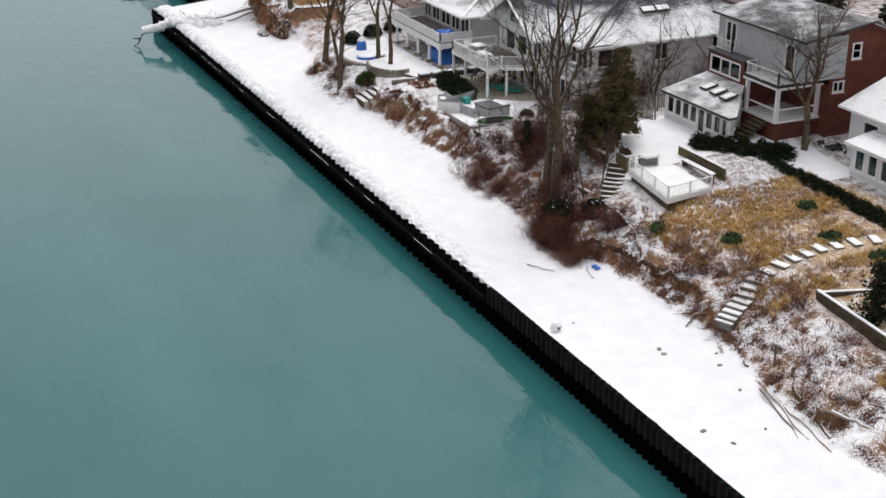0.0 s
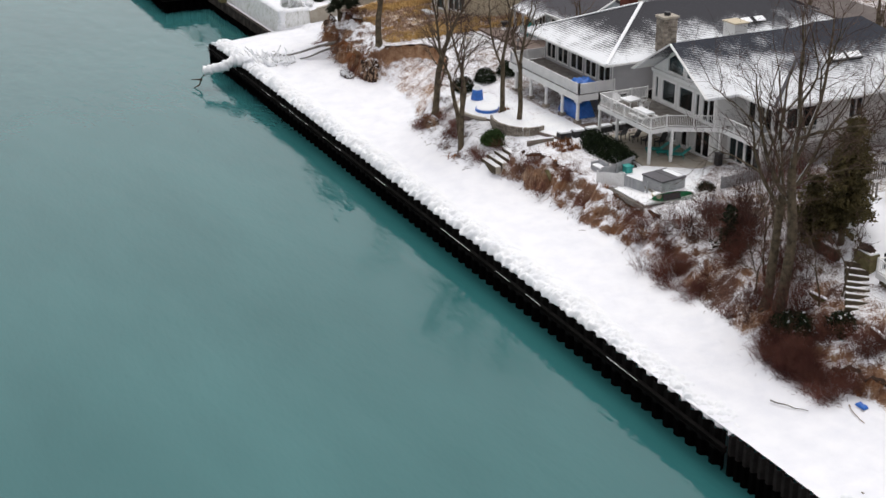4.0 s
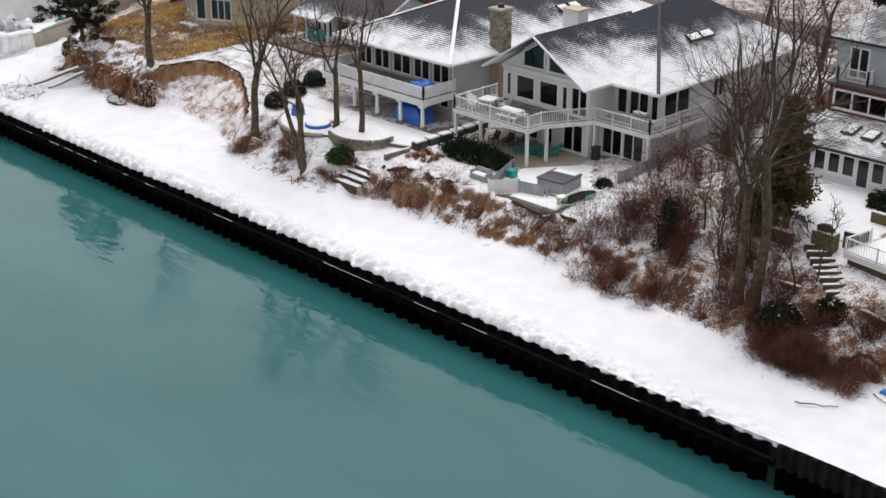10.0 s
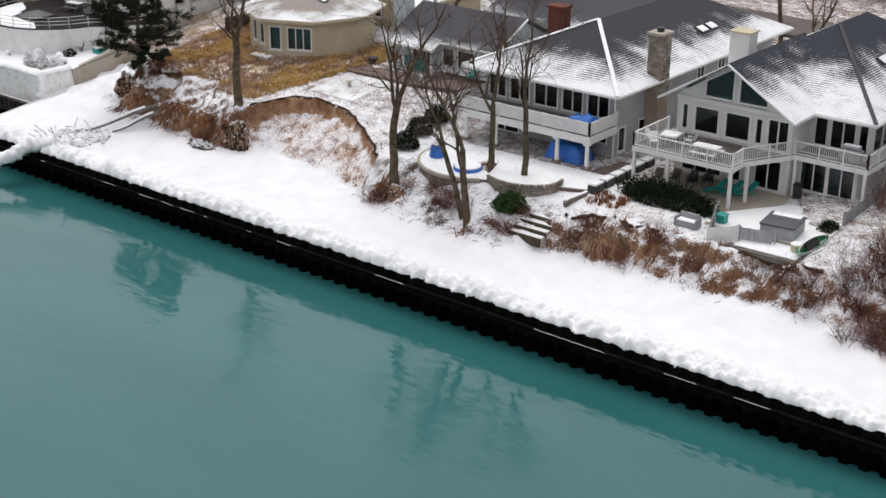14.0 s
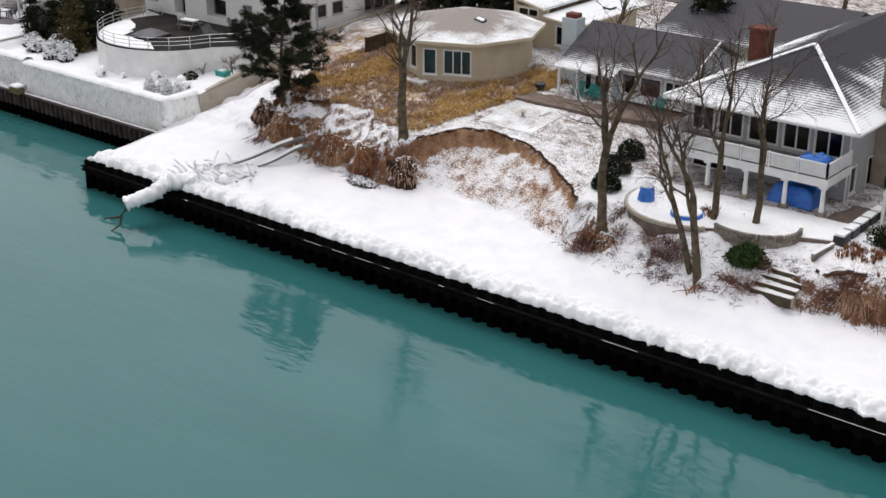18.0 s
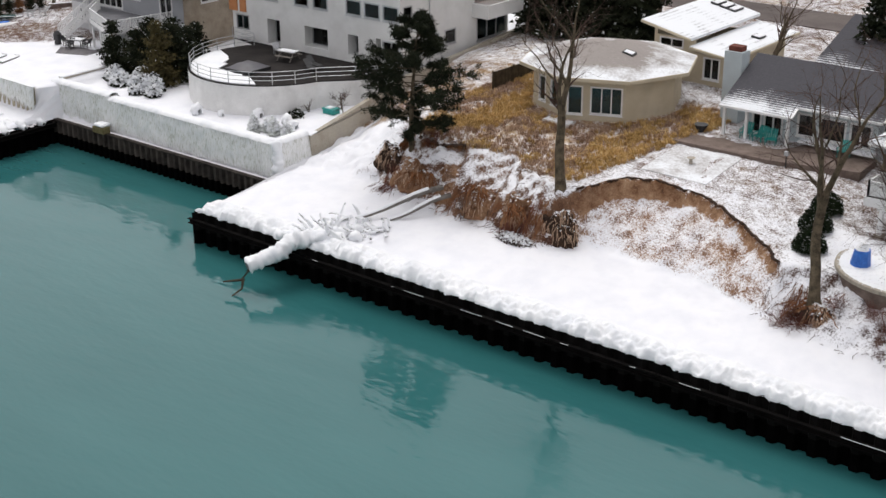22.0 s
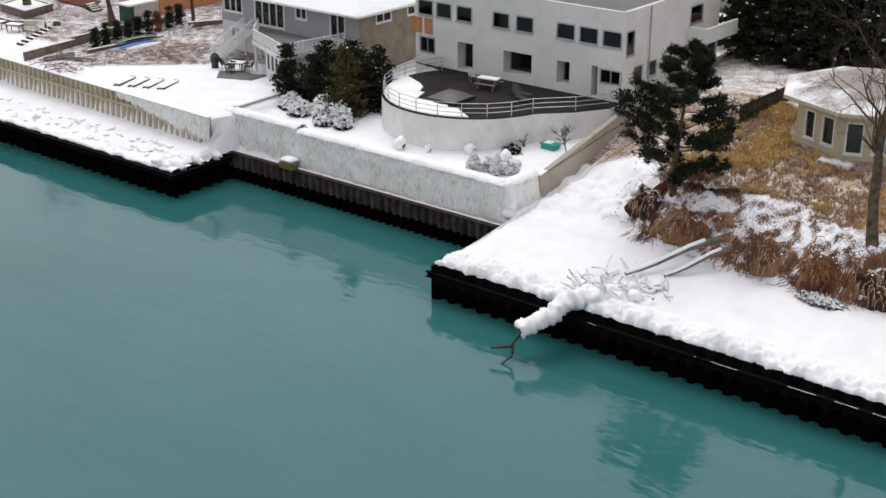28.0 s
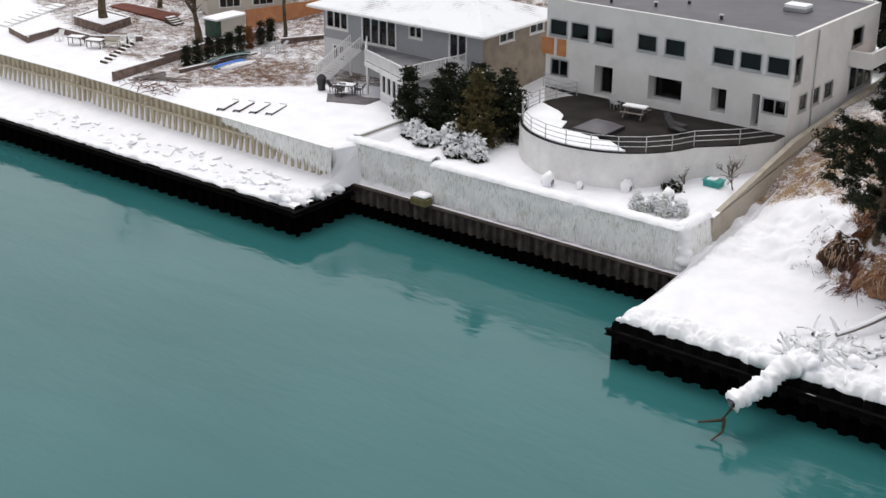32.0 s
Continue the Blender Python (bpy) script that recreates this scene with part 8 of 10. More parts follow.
def picnic_bench(x, y, z, rz, material, label, length=1.8):
    t = thing("picnic_table", (0, 0, 0), label, "picnic table")
    for n, m, b in (("tabletop", material, (-length / 2, -0.4, 0.72, length / 2, 0.4, 0.77)), ("snow", SNOW, (-length / 2 + 0.02, -0.38, 0.77, length / 2 - 0.02, 0.38, 0.86)), ("bench_seat", material, (-length / 2, -0.85, 0.42, length / 2, -0.57, 0.47)), ("bench_seat", material, (-length / 2, 0.57, 0.42, length / 2, 0.85, 0.47))):
        bm = bmesh.new()
        box(bm, *b)
        part(n, bm, m, t)
    for sx in (-1, 1):
        for sy in (-1, 1):
            bm = bmesh.new()
            bar(bm, (sx * length * 0.38, sy * 0.75, 0), (sx * length * 0.38, sy * 0.2, 0.72), 0.08)
            part("leg", bm, material, t)
        bm = bmesh.new()
        bar(bm, (sx * length * 0.38, -0.8, 0.4), (sx * length * 0.38, 0.8, 0.4), 0.06)
        part("crossbar", bm, material, t)
    t.matrix_basis = pose(x, y, z, 0, 0, rz)
    return t


def lounger(material, label, group=""):
    t = thing("sun_lounger", (0, 0, 0), label, "sun lounger", group)
    for sx in (-1, 1):
        bm = bmesh.new()
        bar(bm, (sx * 0.3, -0.95, 0.3), (sx * 0.3, 0.5, 0.3), 0.05)
        part("side_rail", bm, material, t)
        for y in (-0.8, 0.4):
            bm = bmesh.new()
            bar(bm, (sx * 0.3, y, 0), (sx * 0.3, y, 0.28), 0.05)
            part("leg", bm, material, t)
    bm = bmesh.new()
    box(bm, -0.28, -0.95, 0.3, 0.28, 0.3, 0.34)
    part("bed", bm, material, t)
    bm = bmesh.new()
    bar(bm, (0, 0.3, 0.33), (0, 0.95, 0.85), 0.56, 0.05)
    part("backrest", bm, material, t)
    return t


def rows_of_boards(name, a, b, z, h, material, label, gap=0.02, board=0.14, rail=True, slope=0.0):
    """A board fence: posts, two rails and upright boards."""
    pl = Plane(a, b)
    t = thing(name, (*a, z), label, "fence")
    n = max(1, int(pl.length / 2.2))
    for k in range(n + 1):
        bm = bmesh.new()
        u = pl.length * k / n
        pl.block(bm, u - 0.05, z + slope * u - 0.3, -0.16, u + 0.05, z + slope * u + h + 0.05, -0.05)
        part("post", bm, material, t)
    u = 0.0
    while u + board < pl.length:
        bm = bmesh.new()
        pl.block(bm, u, z + slope * u + 0.05, -0.012, u + board, z + slope * u + h * random.uniform(0.98, 1.0), 0.012)
        part("board", bm, material, t)
        u += board + gap
    for v in (0.25, h - 0.25):
        bm = bmesh.new()
        bar(bm, pl.at(0, z + v, -0.033), pl.at(pl.length, z + v + slope * pl.length, -0.033), 0.03, 0.09)
        part("rail", bm, material, t)
    return t


def timber_wall(name, a, b, z0, z1, label, material=None, snow=True, course=0.2):
    """A retaining wall of stacked timbers with snow on top."""
    pl = Plane(a, b)
    t = thing(name, (*a, z0), label, "retaining wall")
    n = max(1, round((z1 - z0) / course))
    for k in range(n):
        bm = bmesh.new()
        pl.block(bm, 0, z0 + (z1 - z0) * k / n + 0.004, -0.2, pl.length, z0 + (z1 - z0) * (k + 1) / n - 0.004, random.uniform(-0.015, 0.01))
        part("timber", bm, material or WOOD_OLIVE, t)
    if snow:
        bm = bmesh.new()
        pl.block(bm, 0.0, z1, -0.2, pl.length, z1 + 0.07, 0.0)
        part("snow", bm, SNOW, t)
    return t


# tan sheet wall of the western beach
tw = thing("tan_sheet_wall", (-50, 7.5, 2.3), "tan corrugated vinyl retaining wall with a timber rail", "retaining wall")
for a, b in (((-140, 8.4), (-60, 7.9)), ((-60, 7.9), (-28.4, 6.75))):
    pl = Plane(a, b)
    V, Fc, us = [], [], []
    u = 0.0
    while u < pl.length:
        us += [(u, 0.0), (u + 0.26, 0.0), (u + 0.36, -0.2), (u + 0.62, -0.2)]
        u += 0.72
    us = [(min(x, pl.length), w) for x, w in us]
    for x, w in us:
        V += [pl.at(x, 1.5, w), pl.at(x, 4.55, w), pl.at(x, 1.5, w - 0.03), pl.at(x, 4.55, w - 0.03)]
    for k in range(len(us) - 1):
        o = 4 * k
        Fc += [(o, o + 4, o + 5, o + 1), (o + 3, o + 7, o + 6, o + 2), (o + 1, o + 5, o + 7, o + 3)]
    place("sheet", V, Fc, TAN_STEEL, tw)
    bm = bmesh.new()
    pl.block(bm, 0, 3.55, 0.004, pl.length, 3.75, 0.12)
    part("rail", bm, TAN_STEEL, tw)
    bm = bmesh.new()
    pl.block(bm, 0, 4.552, -0.3, pl.length, 4.62, 0.03)
    part("snow", bm, SNOW, tw)
ic = thing("icicle_curtain", (-32, 6.8, 2.4), "curtain of ice hanging on the tan wall", "ice")
pl = Plane((-40, 7.18), (-28.2, 6.75))
rng = random.Random(5)
V, Fc = [], []
for k in range(150):
    u = pl.length * (k / 150) ** 0.75
    top_, r = 4.62, rng.uniform(0.05, 0.12)
    ln = (0.5 + 1.9 * (u / pl.length)) * rng.uniform(0.7, 1.05)
    sweep(V, Fc, [pl.at(u, top_, 0.08), pl.at(u, top_ - ln * 0.5, 0.16), pl.at(u, top_ - ln, 0.14)], [r * 1.3, r, 0.01], 5)
tagged(place("icicle_fringe", V, Fc, ICE_DIRTY, ic, smooth=True), kind="stuff")

# western yard
for k in range(4):
    L_ = blocks("wooden_dock_section", (0, 0, 0), "flat dark slatted lounger half buried in snow", "lounger",
                [("slat", WOOD_DARK, (-0.3, -1.25 + 0.27 * j, 0.12, 0.3, -1.04 + 0.27 * j, 0.18)) for j in range(9)] + [("runner", WOOD_DARK, (-0.3, -1.25, -0.05, -0.25, 1.3, 0.118)), ("runner", WOOD_DARK, (0.25, -1.25, -0.05, 0.3, 1.3, 0.118)), ("headrest", METAL, (-0.28, -1.32, 0.12, 0.28, -1.26, 0.28)), ("snow", SNOW, (-0.3, -1.2, 0.182, 0.26, 1.2, 0.25))], "loungers in the snow")
    L_.matrix_basis = pose(-42.2 + 1.3 * k, 9.6 + 0.5 * k, 4.50, 0, 0, 198)
gr = thing("kettle_grill", (-39.3, 17.4, 4.7), "tall black covered grill in the snow", "grill")
for n, z0_, z1_, r0, r1 in (("base", 4.65, 5.2, 0.34, 0.30), ("body", 5.2, 5.75, 0.38, 0.42), ("lid", 5.75, 6.05, 0.42, 0.16)):
    bm = bmesh.new()
    tube(bm, (-39.3, 17.4, z0_), (-39.3, 17.4, z1_ - 0.002), r0, r1, 14)
    part(n, bm, BLACK, gr)
table(-37.0, 17.9, 4.72, 1.5, 0.9, 0.74, BLACK, "black patio table with snow on top", 20, SNOW_THIN)
proto = chair(BLACK, "black metal patio chair", group="black patio chairs")
for k, (x, y, r) in enumerate(((-38.1, 17.6, 110), (-36.0, 18.3, -70), (-36.9, 17.0, 20), (-37.2, 18.9, 200))):
    copy_thing(proto, pose(x, y, 4.72, 0, 0, r))
proto.matrix_basis = pose(95.2, 31.6, 6.62, 0, 0, 80)
for x, y, r in ((96.8, 32.4, -100), (95.9, 33.0, 180), (94.2, 30.4, 30), (100.0, 31.6, 120)):
    copy_thing(proto, pose(x, y, 6.64, 0, 0, r))
table(95.9, 32.0, 6.62, 1.1, 1.1, 0.74, BLACK, "black metal patio table by the white cottage")
sheet("deck_patio", [(-41.3, 20.4), (-36.7, 15.2), (-33.6, 16.4), (-33.45, 22.7), (-40.6, 22.7)], 4.5, 4.72, PAVER_GREY, "grey paved patio below the raised deck", "patio", "structure")


def boat(x, y, z, rz, length, material, label, tilt=25):
    """A kayak or canoe: a hull pointed at both ends with a raised rim."""
    t = thing("kayak", (0, 0, 0), label, "kayak")
    V, Fc = [], []
    n, m = 14, 8
    for i in range(n + 1):
        s = i / n * 2 - 1
        w, h = 0.36 * (1 - s * s) ** 0.6 + 0.01, 0.10 * s * s
        for j in range(m + 1):
            a = math.pi * j / m
            V.append((s * length / 2, -w * math.cos(a), h + 0.32 - 0.32 * math.sin(a)))
    for i in range(n):
        for j in range(m):
            a = i * (m + 1) + j
            Fc.append((a, a + m + 1, a + m + 2, a + 1))
    place("hull", V, Fc, material, t, smooth=True)
    bm = bmesh.new()
    for sg in (-1, 1):
        for i in range(n):
            p, q = V[i * (m + 1) + (m if sg > 0 else 0)], V[(i + 1) * (m + 1) + (m if sg > 0 else 0)]
            bar(bm, p, q, 0.04, 0.04)
    part("rim", bm, PAINT_WHITE, t)
    bm = bmesh.new()
    box(bm, -length * 0.2, -0.24, 0.24, length * 0.2, 0.24, 0.30)
    part("seat", bm, BLACK, t)
    t.matrix_basis = pose(x, y, z, tilt, 0, rz)
    return t


DARK_GREEN_HULL = mat("dark_green_hull", (0.004, 0.045, 0.038), (0.012, 0.085, 0.07), 2, 15, 0.4)
boat(-51.9, 18.7, 5.42, 83, 4.7, DARK_GREEN_HULL, "dark green canoe dusted with snow in the yard", 140)
boat(-50.3, 18.4, 5.02, 86, 4.0, PAINT_WHITE, "white kayak lying between two darker ones", 165)
boat(-51.0, 17.9, 5.1, 88, 3.7, BLUE, "blue kayak lying in the snowy yard", 150)
GREEN_HULL = mat("green_hull", (0.01, 0.20, 0.07), (0.03, 0.33, 0.13), 2, 15, 0.4)
boat(73.1, 13.2, 5.45, 84, 3.6, GREEN_HULL, "green canoe with a white rim leaning at the bluff edge", 60)
for k in range(9):
    conifer(-53.4 - 0.03 * k, 15.2 + 1.3 * k, height(-53.4, 15.2 + 1.3 * k), 2.3 + 0.2 * (k % 3), 0.34, 301 + k, "small columnar cypress in a garden row" if k != 6 else "small browned columnar cypress in a garden row", NEEDLE if k != 6 else RUST_GRASS, 0.02, "columnar_cypress", 0.45, 0.0, 16, 0.15)
timber_wall("timber_retaining_wall", (-55.1, 8.6), (-55.6, 14.6), 4.2, 5.35, "stepped rosy timber retaining wall in the yard", TIMBER_ROSE)
timber_wall("timber_retaining_wall", (-55.7, 14.4), (-56.0, 20.9), 4.3, 5.6, "upper timber wall behind the row of cypresses", TIMBER_ROSE)
timber_wall("timber_retaining_wall", (-56.0, 20.9), (-55.5, 28.2), 4.3, 5.6, "upper timber wall running to the board fence", TIMBER_ROSE)
timber_wall("timber_retaining_wall", (-52.4, 13.6), (-51.6, 22.0), 4.3, 5.0, "low timber edging before the cypress bed", TIMBER_ROSE)
timber_wall("timber_retaining_wall", (-51.9, 25.4), (-49.6, 29.4), 4.3, 5.6, "low timber wall at the back of the yard", TIMBER_ROSE)
timber_wall("timber_retaining_wall", (-76.6, 13.2), (-71.8, 11.9), 4.2, 5.2, "timber terrace wall above the beach", TIMBER_ROSE)
timber_wall("timber_retaining_wall", (-71.8, 11.9), (-72.4, 15.8), 4.2, 5.3, "return of the timber terrace wall", TIMBER_ROSE)
timber_wall("timber_retaining_wall", (-72.4, 15.8), (-67.4, 15.7), 4.2, 5.35, "timber terrace wall behind the garden seats", TIMBER_ROSE)
timber_wall("timber_retaining_wall", (-67.4, 15.7), (-63.4, 18.6), 4.2, 5.3, "timber terrace wall ending at the garden steps", TIMBER_ROSE)
for a, b in (((-73.9, 18.8), (-68.5, 18.2)), ((-68.5, 18.2), (-69.4, 22.2)), ((-69.4, 22.2), (-75.0, 22.7)), ((-75.0, 22.7), (-73.9, 18.8))):
    timber_wall("tree_planter", a, b, 4.6, 5.7, "square timber planter round a tree trunk", TIMBER_ROSE)
sheet("planter_snow", [(-73.75, 18.95), (-68.65, 18.4), (-69.5, 22.1), (-74.9, 22.5)], 4.8, 5.6, SNOW, "snow filling the timber planter", "snow")
bare_tree(-71.6, 20.6, 5.6, 12, 0.42, 333, "bare tree standing in a timber planter", (0.02, 0.0), 0.35, 6)
sheet("red_patio", [(-76.6, 25.3), (-70.6, 24.9), (-66.4, 24.6), (-68.5, 28.2), (-71.9, 31.0), (-77.0, 29.0)], 4.6, height(-70, 25.5) + 0.14, BRICK, "red brick garden patio with traces of snow", "patio", "structure")
for k in range(4):
    blocks("garden_step", (-65.9 + 0.3 * k, 25.0 - 0.25 * k, 5), "grey timber step down from the red patio", "step", [("tread", WOOD_DARK, (-67.0 + 0.42 * k, 24.4 - 0.1 * k, 4.7, -66.4 + 0.42 * k, 25.6 - 0.1 * k, height(-66, 25) + 0.5 - 0.13 * k)), ("snow", SNOW_THIN, (-66.95 + 0.42 * k, 24.45 - 0.1 * k, height(-66, 25) + 0.502 - 0.13 * k, -66.6 + 0.42 * k, 25.5 - 0.1 * k, height(-66, 25) + 0.54 - 0.13 * k))], "patio steps")
for k in range(9):
    x, y, z = -79.2 - 0.28 * k, 14.6 + 1.0 * k, height(-79.2, 14.6 + k) - 0.1
    blocks("stepping_slab", (x, y, z), "flat pale stepping slab under snow", "paving slab", [("slab", CONCRETE_PALE, (x - 0.8, y - 0.4, z, x + 0.8, y + 0.4, z + 0.22)), ("snow", SNOW, (x - 0.77, y - 0.37, z + 0.224, x + 0.77, y + 0.37, z + 0.29))], "stepping slabs")
WPC = chair(PAINT_WHITE, "white slatted garden chair by the timber wall", group="white garden chairs")
for x, y, r in ((-63.4, 16.3, 40), (-63.3, 17.3, 60)):
    copy_thing(WPC, pose(x, y, height(x, y) + 0.02, 0, 0, r))
WPC.matrix_basis = pose(-70.1, 14.2, height(-70, 14.2) + 0.02, 0, 0, 15)
table(-67.6, 14.3, height(-67.6, 14.3), 1.5, 0.9, 0.74, WOOD_DARK, "weathered picnic table with snow", 20, SNOW)
table(-65.2, 14.6, height(-65.2, 14.6), 1.6, 0.9, 0.74, WOOD_DARK, "weathered side table with snow", 20, SNOW)
bn = thing("garden_bench", (-64.0, 15.6, 4.6), "pale cream wooden bench by the timber wall", "bench")
zb = height(-64, 15.6)
pl = Plane((-64.9, 15.3), (-63.5, 15.95))
for n, b in (("seat", (0, 0.40, -0.25, pl.length, 0.46, 0.25)), ("backrest", (0, 0.5, -0.31, pl.length, 0.9, -0.26)), ("armrest", (0, 0.6, -0.25, 0.07, 0.66, 0.25)), ("armrest", (pl.length - 0.07, 0.6, -0.25, pl.length, 0.66, 0.25)), ("leg", (0, 0, 0.15, 0.08, 0.398, 0.23)), ("leg", (pl.length - 0.08, 0, 0.15, pl.length, 0.398, 0.23)), ("leg", (0, 0, -0.31, 0.08, 0.498, -0.26)), ("leg", (pl.length - 0.08, 0, -0.31, pl.length, 0.498, -0.26))):
    bm = bmesh.new()
    pl.block(bm, b[0], zb + b[1], b[2], b[3], zb + b[4], b[5])
    part(n, bm, SIDING_CREAM, bn)
for k in range(9):
    s_ = k / 8
    x, y = -60.4 - 4.3 * s_, 12.0 + 7.4 * s_
    z = height(x, y)
    blocks("garden_step", (x, y, z), "narrow dark timber step on the garden slope", "step", [("riser", WOOD_DARK, (x - 0.5, y - 0.3, z - 0.2, x + 0.4, y - 0.12, z + 0.16)), ("snow", SNOW_THIN, (x - 0.5, y - 0.118, z - 0.2, x + 0.4, y + 0.25, z + 0.13))], "slope steps")
st_ = thing("lumber_stack", (-53.5, 11.2, 4.6), "snowy planks and a sawhorse stacked by the timber wall", "lumber")
for k in range(6):
    bm = bmesh.new()
    bar(bm, (-54.3 + 0.2 * k, 9.5 + 0.1 * k, 4.62 + 0.1 * (k % 3)), (-53.7 + 0.22 * k, 13.0 - 0.15 * k, 4.66 + 0.1 * (k % 3)), 0.22, 0.07)
    part("plank", bm, (DRIFT, SNOW_THIN, WOOD_GREY)[k % 3], st_)
for a, b in (((-53.9, 11.0, 4.55), (-53.6, 11.3, 5.5)), ((-53.3, 11.6, 4.55), (-53.6, 11.3, 5.5))):
    bm = bmesh.new()
    bar(bm, a, b, 0.07, 0.07)
    part("sawhorse_leg", bm, DRIFT, st_)
# cream house beyond the shed
ch = thing("cream_house", (-64, 34, 5), "low cream house with white windows behind the shed", "house")
zb = 5.0
pl = Plane((-65.2, 28.4), (-61.1, 36.0))
for n, m, b in (("wall", SIDING_CREAM, (0, 0, -5.0, pl.length, 3.1, 0)), ("foundation", CONCRETE, (0.01, -0.6, -4.9, pl.length - 0.01, -0.004, 0.03)), ("eave", PAINT_WHITE, (-0.4, 3.102, -5.4, pl.length + 0.4, 3.28, 0.5)), ("roof", ROOF_SUN, (-0.4, 3.284, -5.4, pl.length + 0.4, 3.5, 0.5))):
    bm = bmesh.new()
    pl.block(bm, b[0], zb + b[1], b[2], b[3], zb + b[4], b[5])
    part(n, bm, m, ch)
for u in (1.2, 4.6):
    bm = bmesh.new()
    pl.block(bm, u, zb + 1.0, 0.004, u + 2.2, zb + 2.5, 0.06)
    fr = part("window", bm, PAINT_WHITE, ch)
    for j in range(3):
        bm = bmesh.new()
        pl.block(bm, u + 0.1 + 0.69 * j, zb + 1.1, 0.064, u + 0.72 + 0.69 * j, zb + 2.4, 0.075)
        part("pane", bm, GLASS, fr)
WPC2 = chair(METAL, "pale blue-grey reclining garden chair", recline=0.3, group="grey garden chairs")
copy_thing(WPC2, pose(-50.4, 23.6, height(-50.4, 23.6) + 0.02, 0, 0, -20))
WPC2.matrix_basis = pose(-51.2, 22.6, height(-51.2, 22.6) + 0.02, 0, 0, -20)
bare_tree(-58.3, 21.2, height(-58.3, 21.2), 11, 0.42, 341, "stout pale bare tree forking low in the yard", (-0.16, 0.0), 0.12, 6, 0.8, streak=True)
bare_tree(-52.7, 26.6, height(-52.7, 26.6), 10, 0.2, 342, "slim dark bare tree before the board fence", (0.03, 0.0), 0.4, 5, 0.6)
sd = thing("garden_shed", (-58, 25, 5), "small cream and green shed with a snowy flat roof", "shed")
GREEN_PAINT = mat("dark_green_paint", (0.03, 0.06, 0.045), (0.06, 0.10, 0.075), 1, 15, 0.7)
for n, m, b in (("wall", SIDING_CREAM, (-60.2, 23.6, 4.9, -58.6, 27.2, 6.6)), ("end_panel", GREEN_PAINT, (-60.22, 23.55, 4.9, -58.58, 23.596, 6.6)), ("roof", SNOW_THIN, (-60.4, 23.4, 6.6, -58.4, 27.4, 6.75)), ("door", GREEN_PAINT, (-58.598, 23.6, 5.0, -58.55, 24.1, 6.5))):
    bm = bmesh.new()
    box(bm, *b)
    part(n, bm, m, sd)
rows_of_boards("orange_board_fence", (-58.3, 27.2), (-56.0, 36.4), 5.0, 2.1, ORANGE, "orange-stained board fence behind the yard")
rng = random.Random(8)
bp = thing("brush_pile", (-50.5, 8.9, 4.6), "pile of cut sticks and reddish debris in snow", "brush pile")
V, Fc = [], []
for k in range(90):
    p = Vector((rng.gauss(-50.6, 1.5), rng.gauss(9.2, 0.7), 4.6 + rng.uniform(0, 0.4)))
    q, r = branch(rng, p, Vector((rng.gauss(0, 1), rng.gauss(0, 1), rng.gauss(0, 0.2))).normalized(), rng.uniform(0.6, 1.6), 0.03, 0.01, 3, 0.1, 0)
    sweep(V, Fc, q, r, 4)
tagged(place("stick_heap", V, Fc, BRUSH, bp), kind="stuff")
for k in range(5):
    simple("driftwood_board", (lambda b: (bar(b, (-54.0 + 0.5 * k, 10.0 + 0.3 * k, 4.75), (-52.0 + 0.6 * k, 11.6 + 0.2 * k, 4.85), 0.22, 0.06), b)[1])(bmesh.new()), WOOD_GREY, "grey loose board lying in the yard", "board", "loose boards")

# terrace furniture
picnic_bench(-12.1, 21.8, 6.58, 8, WOOD_GREY, "picnic table on the terrace with a snowy top")
WC = chair(METAL, "grey terrace chair beside the picnic table", group="terrace chairs")
WC.matrix_basis = pose(-14.3, 22.6, 6.58, 0, 0, 60)
lg = lounger(BLACK, "black lounger lying on the terrace", "terrace loungers")
copy_thing(lg, pose(-8.0, 20.4, 6.58, 0, 0, 70))
lg.matrix_basis = pose(-8.6, 21.4, 6.58, 0, 0, 75)
blocks("teal_utility_box", (-3.5, 17.2, 4), "teal metal utility box beside the terrace", "utility box", [("body", TEAL, (-4.1, 17.6, 3.8, -2.9, 18.4, 4.6), 0.03), ("lid", TEAL, (-4.16, 17.54, 4.6, -2.84, 18.46, 4.7)), ("snow", SNOW, (-3.9, 17.7, 4.702, -3.3, 18.3, 4.76))])
bush(-5.4, 15.8, 3.9, 0.8, 0.8, 0.8, 401, "dark low bush beside the terrace drum", NEEDLE, 900, 0.2, 0.1)
bare_tree(-2.0, 18.0, 4.2, 3.2, 0.06, 402, "small bare ornamental tree by the terrace", (0, 0), 0.2, 6, 0.7)
bare_tree(-5.0, 17.0, 3.9, 3.0, 0.06, 403, "small bare sapling by the terrace drum", (0, 0), 0.2, 6, 0.7)
for k, (x, y) in enumerate(((-4.6, 12.0), (-3.6, 11.6), (-2.8, 12.2), (-5.4, 11.2))):
    bush(x, y, 4.0, 0.5, 0.5, 1.0 + 0.35 * (k % 2), 411 + k, "shrub completely encased in white ice", ICE, 900, 0.22, 0.6, "ice_covered_shrub")

